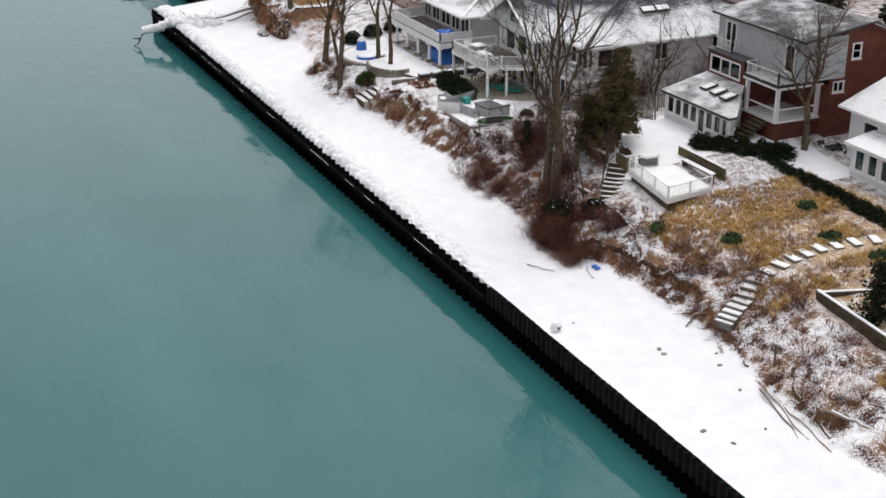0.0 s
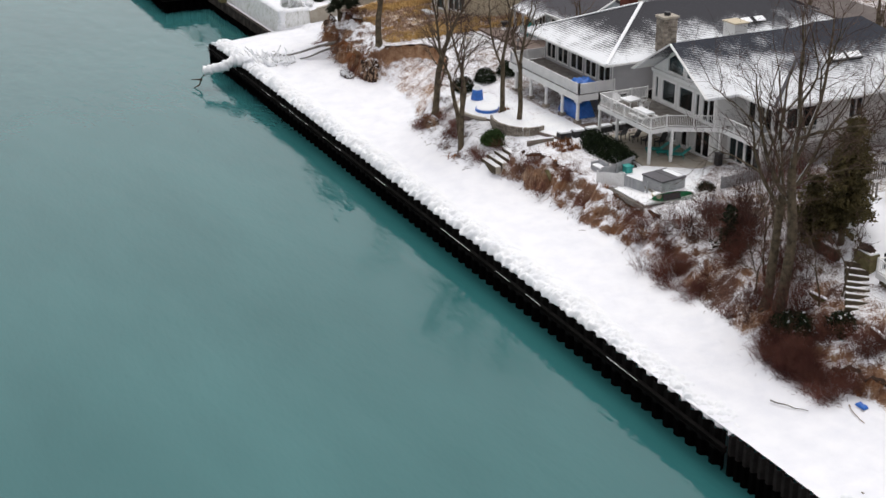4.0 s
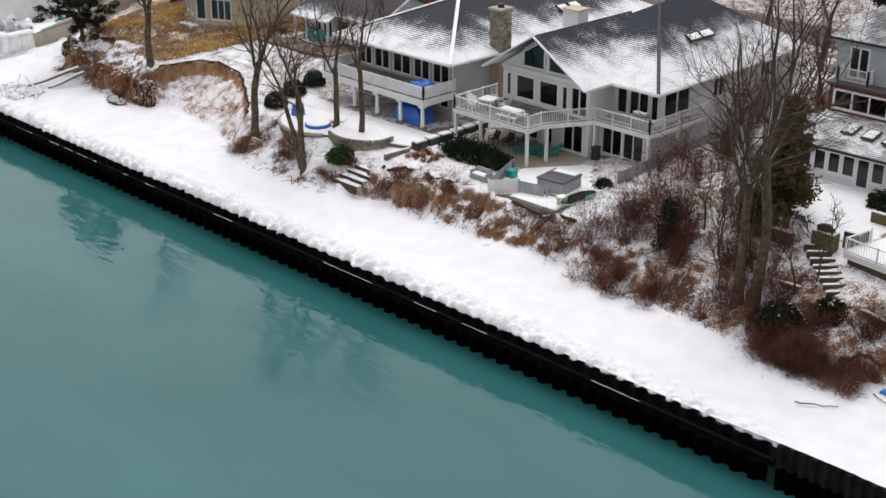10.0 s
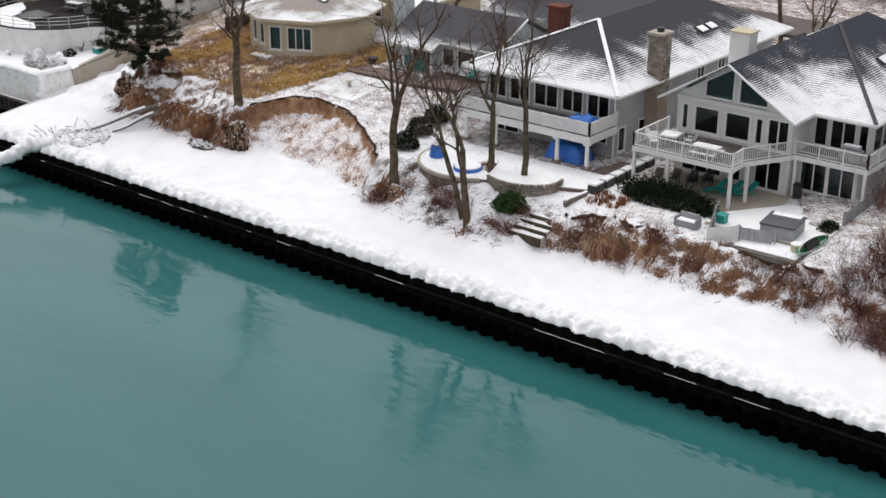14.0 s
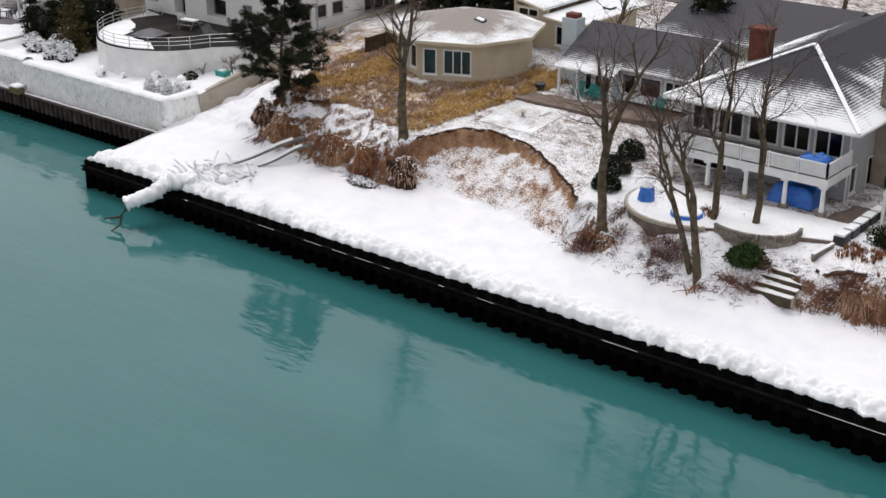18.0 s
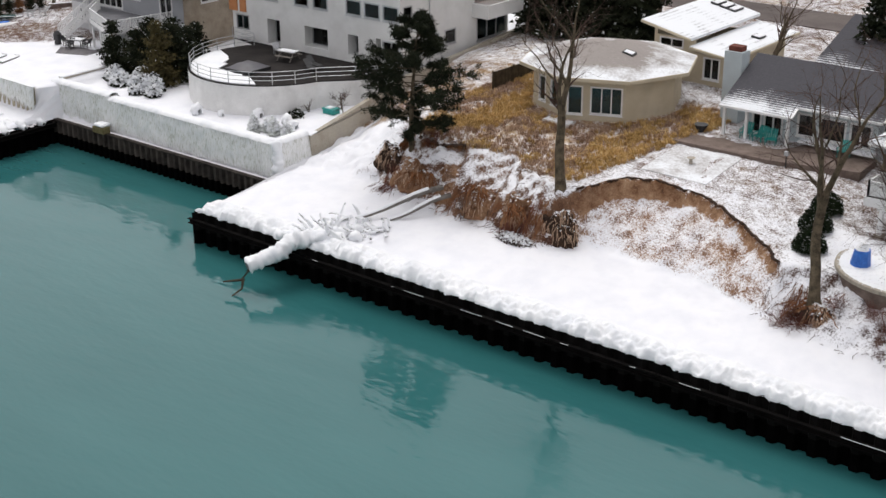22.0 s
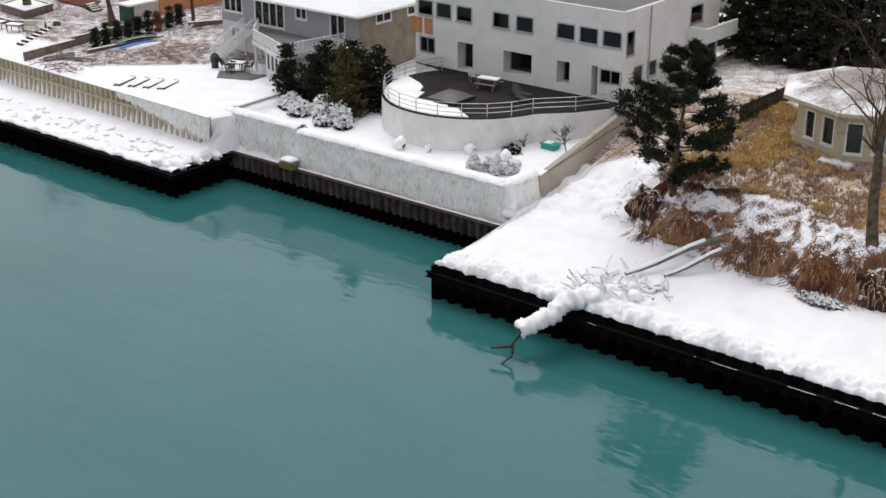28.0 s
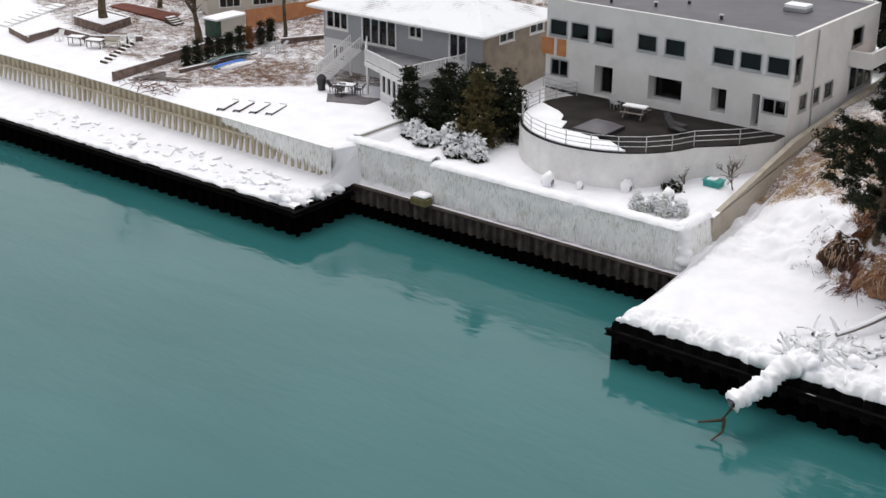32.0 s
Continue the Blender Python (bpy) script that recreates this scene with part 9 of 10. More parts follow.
# octagonal house and cottage garden
rows_of_boards("dark_board_fence", (8.9, 23.6), (9.4, 31.0), 7.1, 1.5, WOOD_DARK, "dark weathered board fence", slope=0.02)
blocks("white_garden_deck", (17, 20, 7), "small white painted platform before the windows", "platform", [("deck", PAINT_WHITE, (16.6, 19.2, 6.6, 18.9, 20.2, 7.2)), ("snow", SNOW, (16.65, 19.25, 7.202, 18.85, 20.15, 7.27))])
sheet("cottage_patio", [(26.2, 21.3), (33.6, 21.3), (39.4, 22.7), (39.2, 25.95), (33.4, 25.95), (26.0, 26.2)], 6.4, 7.06, PAVER, "brown paved patio before the blue cottage", "patio", "structure")
bm = bmesh.new()
slab(bm, [(x, y, height(x, y) + 0.05) for x, y in ((26.9, 16.2), (31.8, 16.2), (31.8, 21.0), (26.9, 21.0))], 0.2)
tagged(part("concrete_pad", bm, PAD), "square garden pad under thin snow", "garden pad", kind="structure")
bb = thing("bird_bath", (29.3, 18.6, 6.78), "low stone bird bath on the pad", "bird bath")
for n, z0_, z1_, r0, r1 in (("pedestal", 6.6, 6.95, 0.16, 0.1), ("bowl", 6.952, 7.06, 0.15, 0.32)):
    bm = bmesh.new()
    tube(bm, (29.3, 18.6, z0_), (29.3, 18.6, z1_), r0, r1, 12)
    part(n, bm, CONCRETE, bb)
fp = thing("fire_pit", (26.9, 24.2, 7.06), "round black metal fire pit", "fire pit")
for n, z0_, z1_, r0, r1 in (("base", 7.06, 7.3, 0.3, 0.3), ("bowl", 7.302, 7.6, 0.36, 0.5)):
    bm = bmesh.new()
    tube(bm, (26.9, 24.2, z0_), (26.9, 24.2, z1_), r0, r1, 14)
    part(n, bm, BLACK, fp)
AD = chair(TEAL, "teal plastic slatted garden chair on the patio", tall=1.0, recline=0.2, group="teal garden chairs", wide=0.75)
for x, y, z, r in ((31.2, 24.6, 7.06, -10), (32.2, 24.4, 7.06, 15), (37.2, 25.0, 7.06, 5)):
    copy_thing(AD, pose(x, y, z, 0, 0, r))
AD.matrix_basis = pose(30.1, 24.8, 7.06, 0, 0, 10)
bl_ = thing("lamp_post", (34.8, 22.0, 6.6), "short garden path light", "lamp")
bm = bmesh.new()
tube(bm, (34.8, 21.4, 6.4), (34.8, 21.4, 7.6), 0.05)
part("post", bm, BLACK, bl_)
bm = bmesh.new()
box(bm, 34.66, 21.26, 7.6, 34.94, 21.54, 7.9, 0.03)
part("lantern", bm, METAL, bl_)

# lake house patio
arc = [(46.9 + 4.3 * math.cos(radians(a)), 13.3 + 4.2 * math.sin(radians(a))) for a in range(170, 311, 10)]
sheet("round_patio", arc + [(54.3, 12.0), (57.0, 13.0), (57.0, 19.9), (42.6, 19.9), (42.4, 15)], 4.2, 5.34, PAVER, "round-fronted paved patio under the balcony", "patio", "structure")
sheet("patio_snow", arc + [(54.2, 12.1), (56.9, 13.1), (56.9, 16.3), (47.0, 16.0), (44.0, 15.6)], 5.344, 5.40, SNOW_THIN, "trodden snow on the patio", "snow")
pr = thing("patio_rim", (47, 9.2, 4.6), "curved pale concrete rim of the patio", "stone wall")
for p, q in zip(arc, arc[1:]):
    stone_face(pr, p, q, 5.16, 5.42, CONCRETE, 0.6, 0.26, depth=0.26)
bed_arc = [(51.9 + 3.0 * math.cos(radians(a)), 12.2 + 2.3 * math.sin(radians(a))) for a in range(235, 391, 12)]
sheet("planting_bed", bed_arc + [(52.5, 13.6), (49.0, 13.4)], 4.6, 5.72, SNOW_THIN, "raised planting bed dusted with snow", "planting bed")
bw = thing("stone_bed_wall", (52, 10.4, 4.8), "low curved stone wall round the planting bed", "stone wall")
for p, q in zip(bed_arc, bed_arc[1:]):
    stone_face(bw, p, q, 4.7, 5.78, STONE, 0.36, 0.2, depth=0.22)
jg = thing("covered_grill", (44.2, 12.0, 5.4), "grill under a bright blue cover with a snowy top", "grill")
for n, m, z0_, z1_, r0, r1 in (("cover", BLUE, 5.4, 6.35, 0.6, 0.46), ("snow", SNOW, 6.352, 6.75, 0.45, 0.15)):
    bm = bmesh.new()
    tube(bm, (44.2, 12.0, z0_), (44.25, 12.0, z1_), r0, r1, 10)
    part(n, bm, m, jg)
pl_ = thing("round_pool_cover", (48.0, 11.4, 5.4), "round blue cover filled with snow on the patio", "pool cover")
for n, m, z0_, z1_, r in (("rim", BLUE, 5.4, 5.62, 1.05), ("snow", SNOW, 5.622, 5.68, 0.96)):
    bm = bmesh.new()
    tube(bm, (47.7, 11.2, z0_), (47.7, 11.2, z1_), r, r, 24)
    part(n, bm, m, pl_)


def tarp(name, x0, y0, z0, x1, y1, z1, label, seed):
    """A tarpaulin draped over something: a rounded, creased hump."""
    n, V, Fc = 14, [], []
    for i in range(n + 1):
        for j in range(n + 1):
            s, t = i / n * 2 - 1, j / n * 2 - 1
            e_ = max(0.0, 1 - max(abs(s), abs(t)) ** 5)
            k = noise.noise((s * 2.5, t * 2.5, seed))
            V.append(((x0 + x1) / 2 + s * (x1 - x0) / 2, (y0 + y1) / 2 + t * (y1 - y0) / 2, z0 + (z1 - z0) * e_ ** 0.6 * (0.85 + 0.35 * k)))
    for i in range(n):
        for j in range(n):
            a = i * (n + 1) + j
            Fc.append((a, a + n + 1, a + n + 2, a + 1))
    return tagged(place(name, V, Fc, BLUE, smooth=True), label, "tarpaulin")


tarp("blue_tarpaulin", 50.4, 16.9, 5.4, 53.6, 18.8, 6.9, "blue tarpaulin over garden furniture under the balcony", 1.0)
tarp("blue_tarpaulin", 51.9, 17.0, 7.9, 54.3, 18.6, 9.0, "crumpled blue tarpaulin on the balcony", 4.0)
for k in range(4):
    y = 7.0 + 0.62 * k
    z = 3.55 + 0.24 * k + 0.1
    blocks("stone_step", (55.8, y, z), "dark timber-edged garden step filled with snow", "step", [("riser", WOOD_DARK, (54.5, y, z - 0.6, 57.1, y + 0.10, z)), ("tread", CONCRETE, (54.5, y + 0.104, z - 0.6, 57.1, y + 0.615, z - 0.03)), ("snow", SNOW, (54.54, y + 0.12, z - 0.028, 57.06, y + 0.6, z + 0.01))], "garden steps")
timber_wall("low_garden_wall", (56.9, 10.2), (57.1, 12.6), 4.6, 5.4, "low stone-edged garden wall with snow", STONE)
for k in range(6):
    y = 13.0 + 1.35 * k
    blocks("planter_box", (57.2, y, 5.3), "dark square planter box topped with snow", "planter", [("box", BLACK, (56.8, y, 5.0, 57.5, y + 1.1, 5.75), 0.02), ("snow", SNOW, (56.84, y + 0.04, 5.752, 57.46, y + 1.06, 5.88))], "row of planter boxes")

# gabled house patio, hot tub and the broken deck at the bluff
sheet("lower_patio", [(58.2, 15.9), (66.0, 15.6), (66.4, 12.6), (73.2, 13.0), (73.3, 24.0), (67.7, 23.5), (67.7, 20.85), (58.2, 20.85)], 4.4, 5.30, CONCRETE, "concrete patio under the deck", "patio", "structure")
sheet("patio_snow", [(66.2, 15.4), (66.6, 12.8), (73.1, 13.2), (73.1, 19.6), (69.0, 19.4)], 5.304, 5.38, SNOW, "fresh snow on the open patio", "snow")
ht = thing("hot_tub", (0, 0, 0), "square grey hot tub with a snowy folding cover", "hot tub")
for n, m, b, bev in (("cabinet", PAINT_GREY, (-1.1, -1.2, 0, 1.1, 1.2, 0.82), 0.05), ("cover_half", ROOF_FLAT, (-1.15, -1.25, 0.822, 1.15, -0.01, 0.95), 0.03), ("cover_half", ROOF_FLAT, (-1.15, 0.01, 0.822, 1.15, 1.25, 0.95), 0.03), ("snow", SNOW_THIN, (-0.9, 0.55, 0.95, 0.95, 1.15, 0.98), 0.02)):
    bm = bmesh.new()
    box(bm, *b, bev)
    part(n, bm, m, ht)
ht.matrix_basis = pose(70.8, 14.2, 5.36, 0, 0, 8)
bd = thing("broken_deck", (71, 11.6, 5.1), "broken timber deck edge hanging over the bluff", "deck")
for k in range(8):
    bm = bmesh.new()
    y = 10.6 + 0.3 * k
    bar(bm, (68.6 + 0.06 * k, y, 5.16 - 0.03 * k), (73.5, y + 0.05, 5.2), 0.26, 0.05)
    part("plank", bm, WOOD_GREY, bd)
bm = bmesh.new()
bar(bm, (68.4, 10.45, 4.98), (73.6, 10.5, 5.05), 0.08, 0.24)
part("edge_beam", bm, WOOD_GREY, bd)
sheet("deck_snow", [(69.2, 10.8), (73.3, 10.9), (73.3, 12.8), (69.4, 12.8)], 5.21, 5.27, SNOW_THIN, "patchy snow on the broken deck", "snow")
for (a, b, za, zb, m, n) in (((67.7, 10.2), (69.0, 11.8), 5.1, 6.2, PAINT_WHITE, "white_windscreen_panel"), ((69.05, 11.8), (71.2, 12.35), 5.2, 6.1, PAINT_GREY, "corrugated_windscreen"), ((65.9, 14.6), (67.6, 10.4), 5.1, 6.2, PAINT_GREY, "leaning_rail_panel")):
    rows_of_boards(n, a, b, za, zb - za, m, "damaged pale deck screen tilting towards the bluff", gap=0.012, board=0.16)
bn = thing("wicker_bench", (65.2, 12.0, 5.1), "pale grey wicker garden bench with snow on it", "bench")
for n, m, b, bev in (("seat", PAINT_GREY, (64.5, 11.7, 5.1, 65.9, 12.3, 5.5), 0.04), ("backrest", PAINT_GREY, (64.5, 12.3, 5.1, 65.9, 12.45, 5.95), 0.05), ("armrest", PAINT_GREY, (64.38, 11.7, 5.1, 64.498, 12.45, 5.75), 0.03), ("armrest", PAINT_GREY, (65.902, 11.7, 5.1, 66.02, 12.45, 5.75), 0.03), ("snow", SNOW, (64.55, 11.72, 5.502, 65.85, 12.28, 5.6), 0.04)):
    bm = bmesh.new()
    box(bm, *b, bev)
    part(n, bm, m, bn)
for x, y, z, r, m, lb in ((72.7, 12.3, 5.28, 0.42, STUCCO_BEIGE, "round terracotta planter filled with snow"), (66.1, 13.2, 5.1, 0.22, STUCCO_BEIGE, "small beige flower pot by the bench"), (101.5, 29.9, 6.6, 0.3, BRICK, "red clay pot by the cottage"), (100.4, 30.5, 6.6, 0.28, BLUE, "blue glazed pot by the cottage")):
    pt = thing("plant_pot", (x, y, z), lb, "pot")
    bm = bmesh.new()
    tube(bm, (x, y, z - 0.1), (x, y, z + r * 1.1), r * 0.75, r, 14)
    part("pot", bm, m, pt)
    bm = bmesh.new()
    tube(bm, (x, y, z + r * 1.1), (x, y, z + r * 1.1 + 0.05), r * 0.86, r * 0.7, 14)
    part("snow", bm, SNOW, pt)
tb = thing("teal_storage_bin", (66.9, 13.5, 5.2), "bright teal plastic bin behind the windscreen", "bin")
for n, b in (("bin", (66.6, 13.2, 5.15, 67.2, 13.8, 5.85)), ("lid", (66.55, 13.15, 5.85, 67.25, 13.85, 5.95))):
    bm = bmesh.new()
    box(bm, *b, 0.03)
    part(n, bm, TEAL, tb)
TL = lounger(TEAL, "teal reclining lounger under the deck", "teal loungers")
copy_thing(TL, pose(64.7, 18.8, 5.3, 0, 0, -30))
copy_thing(TL, pose(65.6, 19.2, 5.3, 0, 0, -30))
TL.matrix_basis = pose(63.7, 18.4, 5.3, 0, 0, -30)
BC = chair(BLACK, "dark chair in the shade under the deck", group="dark chairs under the deck")
for x, y in ((61.8, 18.6), (62.6, 19.4), (59.6, 17.6)):
    copy_thing(BC, pose(x, y, 5.3, 0, 0, 10))
BC.matrix_basis = pose(60.6, 18.2, 5.3)
picnic_bench(63.6, 17.0, 8.18, 2, PAINT_WHITE, "white picnic table with snow on the upper deck", 1.9)
table(60.3, 17.9, 8.18, 1.3, 1.3, 0.74, PAINT_WHITE, "round-cornered white deck table heaped with snow", 10, SNOW)
DC = chair(PAINT_WHITE, "white deck chair heaped with snow", group="white deck chairs")
for x, y, r in ((59.2, 17.4, 90), (61.5, 18.4, -90), (60.2, 19.1, 180)):
    copy_thing(DC, pose(x, y, 8.18, 0, 0, r))
DC.matrix_basis = pose(59.6, 16.8, 8.18, 0, 0, 40)
blocks("covered_barbecue", (71.6, 22.2, 8.2), "grey covered barbecue on the deck", "barbecue", [("cover", PAINT_GREY, (70.8, 21.9, 8.2, 72.3, 22.6, 9.1), 0.08), ("lid", PAINT_GREY, (70.9, 21.95, 9.1, 72.2, 22.5, 9.35), 0.12), ("snow", SNOW, (71.0, 22.0, 9.352, 72.1, 22.45, 9.4))])
blocks("black_bin", (68.7, 20.8, 5.3), "tall black plastic bin by a post", "bin", [("bin", BLACK, (68.4, 20.6, 5.3, 68.9, 21.1, 6.3), 0.04), ("lid", BLACK, (68.36, 20.56, 6.302, 68.94, 21.14, 6.38), 0.02)])
rows_of_boards("grey_board_fence", (73.5, 17.6), (73.5, 28.6), 5.2, 1.25, PAINT_GREY, "weathered grey board fence beside the house", slope=0.03)
simple("fallen_board", (lambda b: (bar(b, (61.8, 9.2, 4.6), (63.5, 9.5, 2.7), 0.36, 0.10), b)[1])(bmesh.new()), WOOD_OLIVE, "thick board leaning down the bluff face", "board")
simple("leaning_post", (lambda b: (tube(b, (72.7, 10.6, 5.1), (72.6, 10.3, 2.6), 0.09, 0.08), b)[1])(bmesh.new()), WOOD_GREY, "grey post hanging from the broken deck", "post")
for p, q in (((73.2, 10.3, 5.0), (73.6, 16.2, 5.6)), ((72.9, 10.2, 4.9), (73.9, 13.5, 5.3)), ((67.6, 10.2, 5.0), (68.5, 10.0, 4.6))):
    simple("broken_rail", (lambda b: (bar(b, p, q, 0.10, 0.10), b)[1])(bmesh.new()), PAINT_WHITE, "white broken railing timber at the bluff edge", "rail", "broken rails")

# porch steps
for k in range(7):
    blocks("porch_step", (90.6, 27.6, 7 + 0.22 * k), "dark wooden step up to the porch", "step", [("tread", WOOD_DARK, (89.6 + 0.05 * k, 25.9 + 0.36 * k, 6.9 + 0.24 * k, 91.6, 26.28 + 0.36 * k, 7.14 + 0.24 * k))], "porch steps")

# eastern garden: deck, steps, walls, stone stair
sheet("garden_deck", [(92.8, 14.8), (99.6, 13.9), (98.8, 18.3), (93.4, 18.6)], 6.55, 6.92, PAINT_WHITE, "raised garden deck above the slope", "deck")
sheet("deck_snow", [(92.9, 14.95), (99.45, 14.05), (98.7, 18.2), (93.5, 18.5)], 6.924, 7.0, SNOW, "smooth snow on the garden deck", "snow")
railing("garden_deck_railing", [(93.2, 17.2), (92.85, 14.85), (99.55, 13.95), (98.85, 18.2)], 6.92, 0.95, PAINT_WHITE, "white railing round the garden deck", gap=0.17, picket=0.022)
sheet("deck_skirt", [(93.0, 15.0), (99.35, 14.15), (98.6, 18.1), (93.6, 18.4)], 5.2, 6.548, WOOD_DARK, "dark timber skirt under the garden deck", "deck skirt")
timber_wall("mossy_timber_wall", (91.5, 20.2), (97.6, 20.2), 6.6, 7.7, "mossy timber retaining wall behind the deck")
blocks("garden_bench", (95.5, 19.4, 7), "long dark garden bench with a snowy seat", "bench", [("seat", WOOD_DARK, (93.7, 19.0, 7.3, 97.6, 19.5, 7.38)), ("snow", SNOW, (93.72, 19.02, 7.382, 97.58, 19.48, 7.46)), ("leg", WOOD_DARK, (93.8, 19.05, 6.6, 93.95, 19.45, 7.298)), ("leg", WOOD_DARK, (97.3, 19.05, 6.6, 97.45, 19.45, 7.298)), ("backrest", WOOD_DARK, (93.7, 19.55, 7.2, 97.6, 19.62, 7.8))])
for x0, y0, x1, y1, z0_, z1_, m, lb in ((90.3, 15.2, 91.8, 16.0, 5.8, 7.5, WOOD_OLIVE, "mossy square timber planter"), (91.9, 16.2, 93.0, 17.4, 6.2, 7.6, BLACK, "black square planter by the deck"), (86.4, 14.8, 89.2, 15.2, 6.0, 7.0, WOOD_DARK, "dark timber edging under snow")):
    blocks("timber_planter", (x0, y0, z0_), lb, "planter", [("box", m, (x0, y0, z0_, x1, y1, z1_), 0.03), ("snow", SNOW, (x0 + 0.05, y0 + 0.05, z1_ + 0.002, x1 - 0.05, y1 - 0.05, z1_ + 0.09))])
bush(91.0, 15.6, 7.5, 0.6, 0.45, 0.5, 501, "bare rounded shrub in the planter", TWIG, 700, 0.16)
for k in range(10):
    s_ = k / 9
    x, y = 95.0 - 4.2 * s_, 11.7 + 3.4 * s_
    z = max(4.75 + 1.9 * s_, height(x, y) + 0.16)
    st_ = blocks("timber_step", (0, 0, 0), "dark timber garden step filled with snow", "step", [("riser", WOOD_DARK, (-0.75, -0.08, -0.35, 0.75, 0.08, 0.03)), ("snow", SNOW, (-0.7, 0.085, -0.3, 0.7, 0.42, 0.0))], "timber garden steps")
    st_.matrix_basis = pose(x, y, z, 0, 0, 54 - 14 * s_)
timber_wall("mossy_timber_wall", (90.2, 11.9), (93.0, 12.2), 4.2, 5.1, "short mossy timber wall beside the steps")
timber_wall("mossy_timber_wall", (94.4, 12.4), (98.2, 11.4), 4.4, 5.0, "low dark timber wall below the deck", WOOD_DARK)
rows_of_boards("grey_picket_fence", (80.2, 23.0), (80.0, 28.6), 6.9, 1.5, WOOD_GREY, "grey picket fence between the gardens", gap=0.1, board=0.12)
rows_of_boards("grey_picket_fence", (80.0, 23.0), (83.4, 23.2), 6.9, 1.4, WOOD_GREY, "grey picket fence beside the sunroom", gap=0.1, board=0.12)
STAIR = ((113.0, 9.6), (112.2, 11.4), (111.2, 13.2), (110.4, 16.4), (110.4, 19.1), (110.9, 22.5), (112.4, 26.2))
for k in range(18):
    s_ = (k / 17) ** 1.25 * 6
    i = min(5, int(s_))
    f_ = s_ - i
    x, y = STAIR[i][0] + (STAIR[i + 1][0] - STAIR[i][0]) * f_, STAIR[i][1] + (STAIR[i + 1][1] - STAIR[i][1]) * f_
    z = max(height(x, y) + 0.10, 3.9 + 0.19 * k if k < 9 else 0)
    turn_ = math.degrees(math.atan2(STAIR[i + 1][1] - STAIR[i][1], STAIR[i + 1][0] - STAIR[i][0])) - 90
    sp = blocks("stone_slab_step", (0, 0, 0), "broad pale stone step covered with snow", "step", [("slab", WOOD_GREY, (-0.65, -0.34, -0.45, 0.65, 0.34, 0.0), 0.02), ("snow", SNOW, (-0.62, -0.26, 0.002, 0.62, 0.335, 0.05))], "stone stair through the dune grass")
    sp.matrix_basis = pose(x, y, z, 0, 0, turn_)
timber_wall("timber_retaining_wall", (115.4, 14.6), (123.5, 13.9), 4.6, 6.1, "brown timber retaining wall with a snowy top", WOOD_DARK)
timber_wall("timber_retaining_wall", (116.8, 19.0), (115.4, 14.62), 4.9, 6.0, "return of the brown timber retaining wall", WOOD_DARK)
timber_wall("timber_retaining_wall", (116.8, 19.0), (121.0, 20.6), 5.4, 6.2, "upper timber retaining wall with a snowy top", WOOD_DARK)
rng = random.Random(12)
LOGS = [((119.4, 7.6, 3.0), (126.2, 6.3, 2.55), 0.09), ((119.9, 7.2, 2.9), (126.0, 5.9, 2.5), 0.07), ((120.6, 7.4, 2.9), (127.0, 6.7, 2.7), 0.08), ((121.0, 8.6, 3.3), (126.4, 7.2, 2.9), 0.11), ((122.4, 10.2, 4.0), (124.2, 7.4, 3.0), 0.15), ((123.6, 9.6, 3.9), (127.2, 10.6, 3.9), 0.14), ((124.0, 8.4, 3.4), (127.0, 9.4, 3.5), 0.13), ((119.8, 9.6, 3.8), (121.4, 8.4, 3.3), 0.12), ((113.8, 8.6, 3.0), (114.9, 8.1, 2.85), 0.08), ((96.6, 4.2, 2.4), (98.6, 5.2, 2.42), 0.05), ((99.4, 7.4, 2.7), (101.2, 6.9, 2.6), 0.05), ((117.4, 10.2, 4.1), (118.8, 9.0, 3.5), 0.10)]
for k in range(16):
    x, y = rng.uniform(100, 127), rng.uniform(8.2, 11.5)
    a = rng.uniform(0, math.tau)
    ln = rng.uniform(0.7, 2.0)
    x1, y1 = x + ln * math.cos(a), y + ln * math.sin(a) * 0.6
    LOGS.append(((x, y, ground_at(x, y)[0] + 0.08), (x1, y1, ground_at(x1, y1)[0] + 0.08), rng.uniform(0.04, 0.10)))
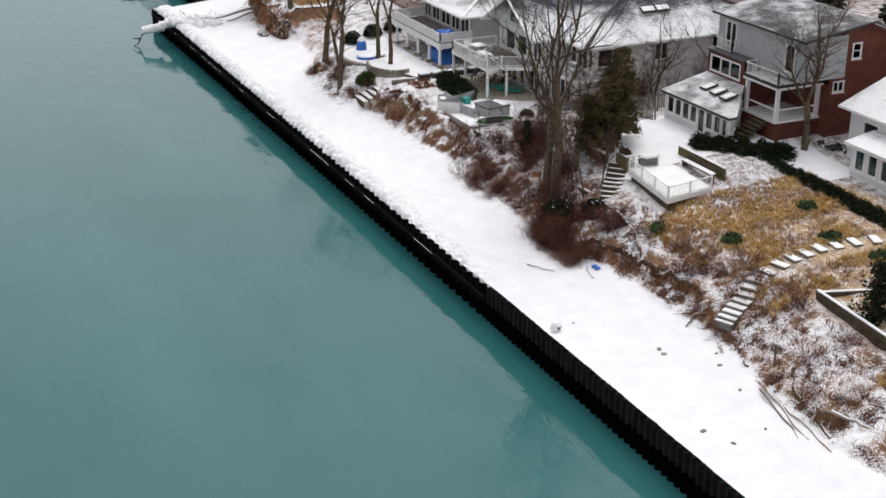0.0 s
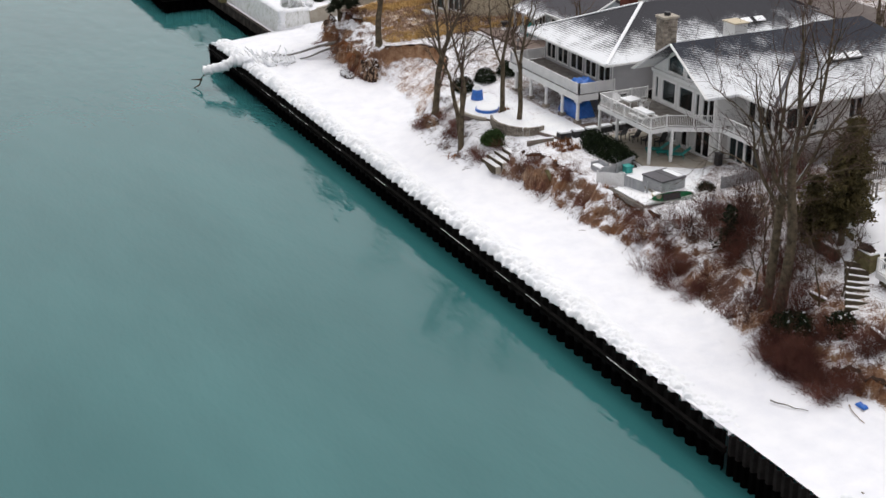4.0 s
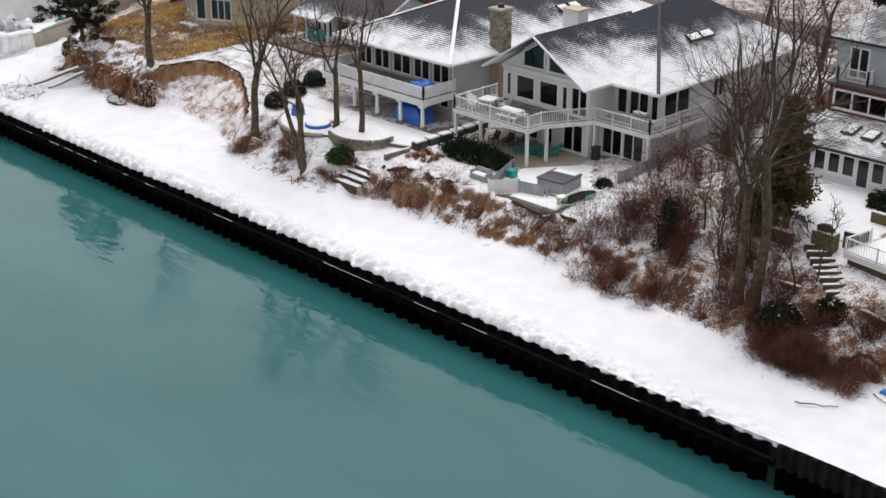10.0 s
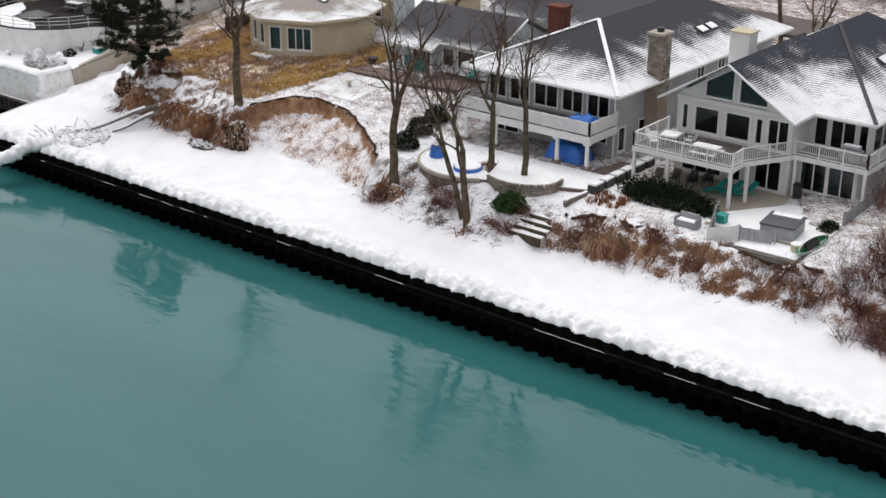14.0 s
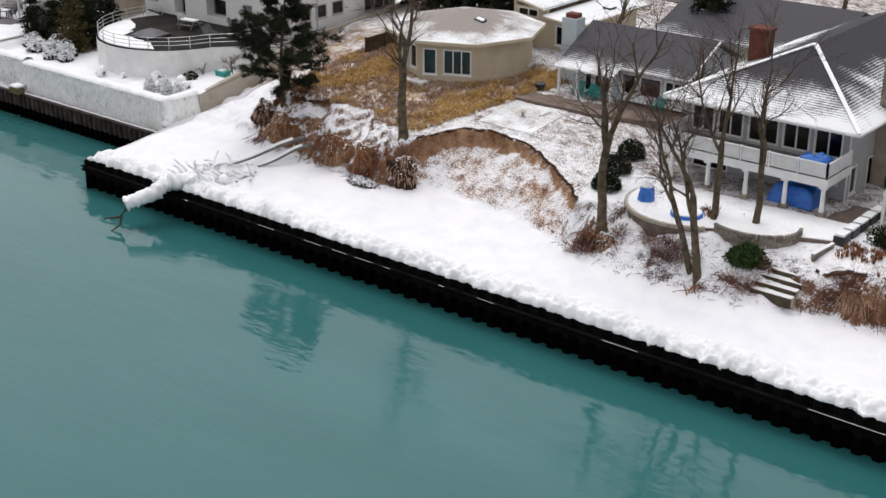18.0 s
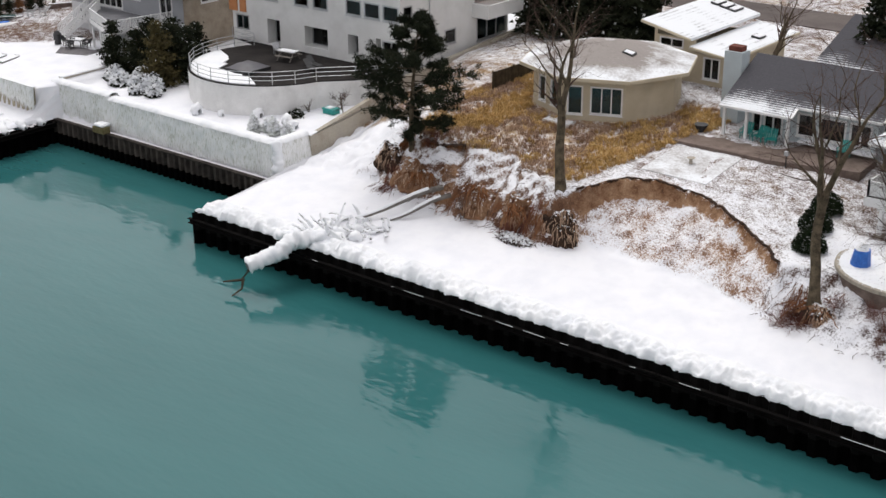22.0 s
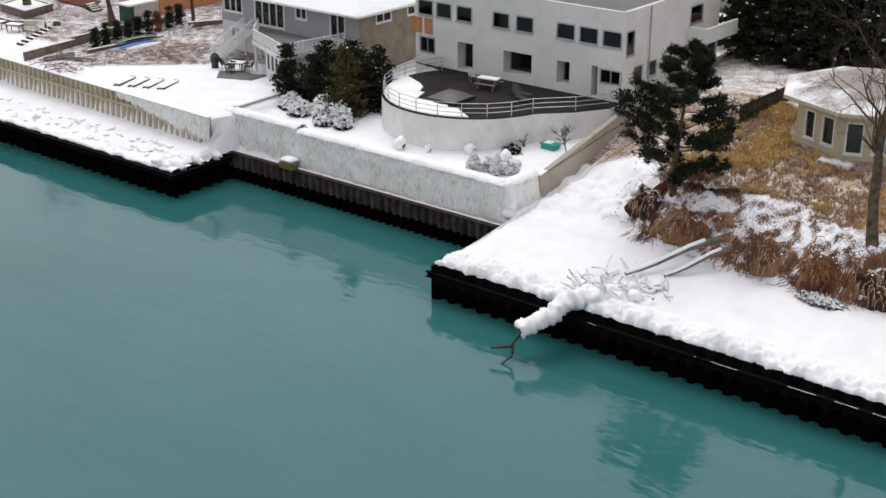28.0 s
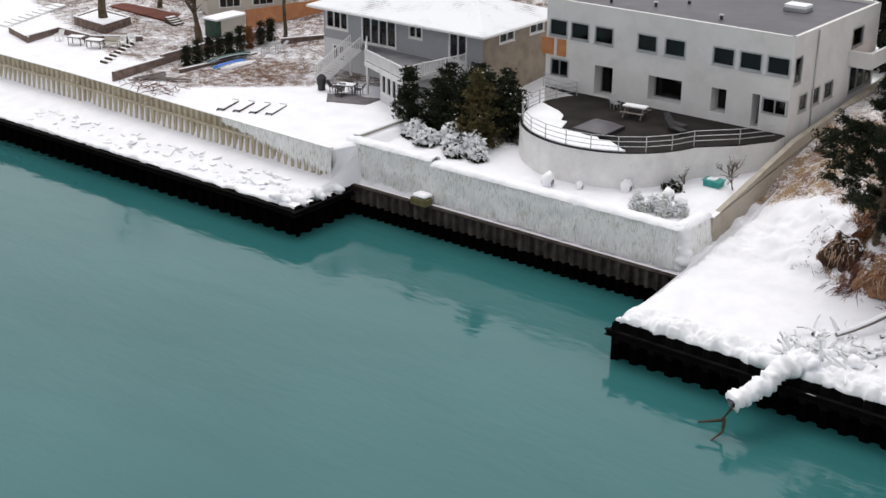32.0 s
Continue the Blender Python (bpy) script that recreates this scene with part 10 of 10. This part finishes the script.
for k, (p, q, r) in enumerate(LOGS):
    pts = [Vector(p).lerp(Vector(q), j / 6) + Vector((rng.gauss(0, 0.07), rng.gauss(0, 0.07), 0.04 * math.sin(j * 2 + k))) for j in range(7)]
    rad = [r * (1 - 0.09 * j) for j in range(7)]
    lg_ = thing("driftwood_log", p, "weathered driftwood log at the foot of the bluff", "driftwood", "driftwood on the slope")
    V, Fc = [], []
    sweep(V, Fc, pts, rad, 7)
    place("trunk", V, Fc, (DRIFT, WOOD_GREY, DRIFT, WOOD_DARK)[k % 4], lg_, smooth=True)
    if k % 2 == 0:
        V, Fc = [], []
        sweep(V, Fc, [v + Vector((0, 0, a_ * 0.8)) for v, a_ in zip(pts[1:6], rad[1:6])], [a_ * 0.6 for a_ in rad[1:6]], 6)
        place("snow", V, Fc, SNOW, lg_, smooth=True)
for k in range(10):
    x, y = rng.uniform(99, 124), rng.uniform(2.0, 8.0)
    bm = bmesh.new()
    r = rng.uniform(0.05, 0.13)
    box(bm, -r * 1.5, -r, -0.05, r * 1.5, r, r * 0.7, r * 0.3)
    o = simple("beach_stone", bm, STONE, "small dark stone showing through the snow", "stone", "stones on the beach")
    o.matrix_basis = pose(x, y, ground_at(x, y)[0], 0, 0, rng.uniform(0, 180))
tarp_ = tarp("blue_rag", 99.6, 7.7, 2.75, 100.3, 8.1, 2.95, "scrap of blue tarpaulin at the foot of the bluff", 7.0)
# roots under the undercut trees
for cx, cy, cz, seed in ((43.3, 8.0, 3.9, 1), (51.0, 6.8, 3.0, 2), (89.8, 9.8, 4.0, 3), (21.5, 9.0, 4.6, 4), (18.0, 9.6, 4.9, 5), (12.5, 10.2, 4.6, 6)):
    rng = random.Random(seed)
    V, Fc = [], []
    for k in range(34):
        a = rng.uniform(math.pi, math.tau)
        p, r = branch(rng, Vector((cx + rng.gauss(0, 0.5), cy + rng.gauss(0, 0.3), cz + 0.1)), Vector((math.cos(a), math.sin(a) * 0.8, -0.5)), rng.uniform(0.8, 2.0), 0.05, 0.01, 5, 0.22, -0.12)
        sweep(V, Fc, p, r, 4)
    o = place("exposed_roots", V, Fc, RUST_GRASS)
    tagged(o, "tangle of exposed rust-brown roots in the bluff face", "roots", kind="stuff")

# thin lines of snow lodged on the waler of the long seawall
rng = random.Random(19)
for k in range(16):
    x = rng.uniform(0, 94)
    simple("ledge_snow", (lambda b: (box(b, x, -0.275, 1.272, x + rng.uniform(0.8, 4.0), -0.245, 1.285), b)[1])(bmesh.new()), SNOW, "thin strip of snow on the seawall ledge", "snow", "snow on the seawall ledge")
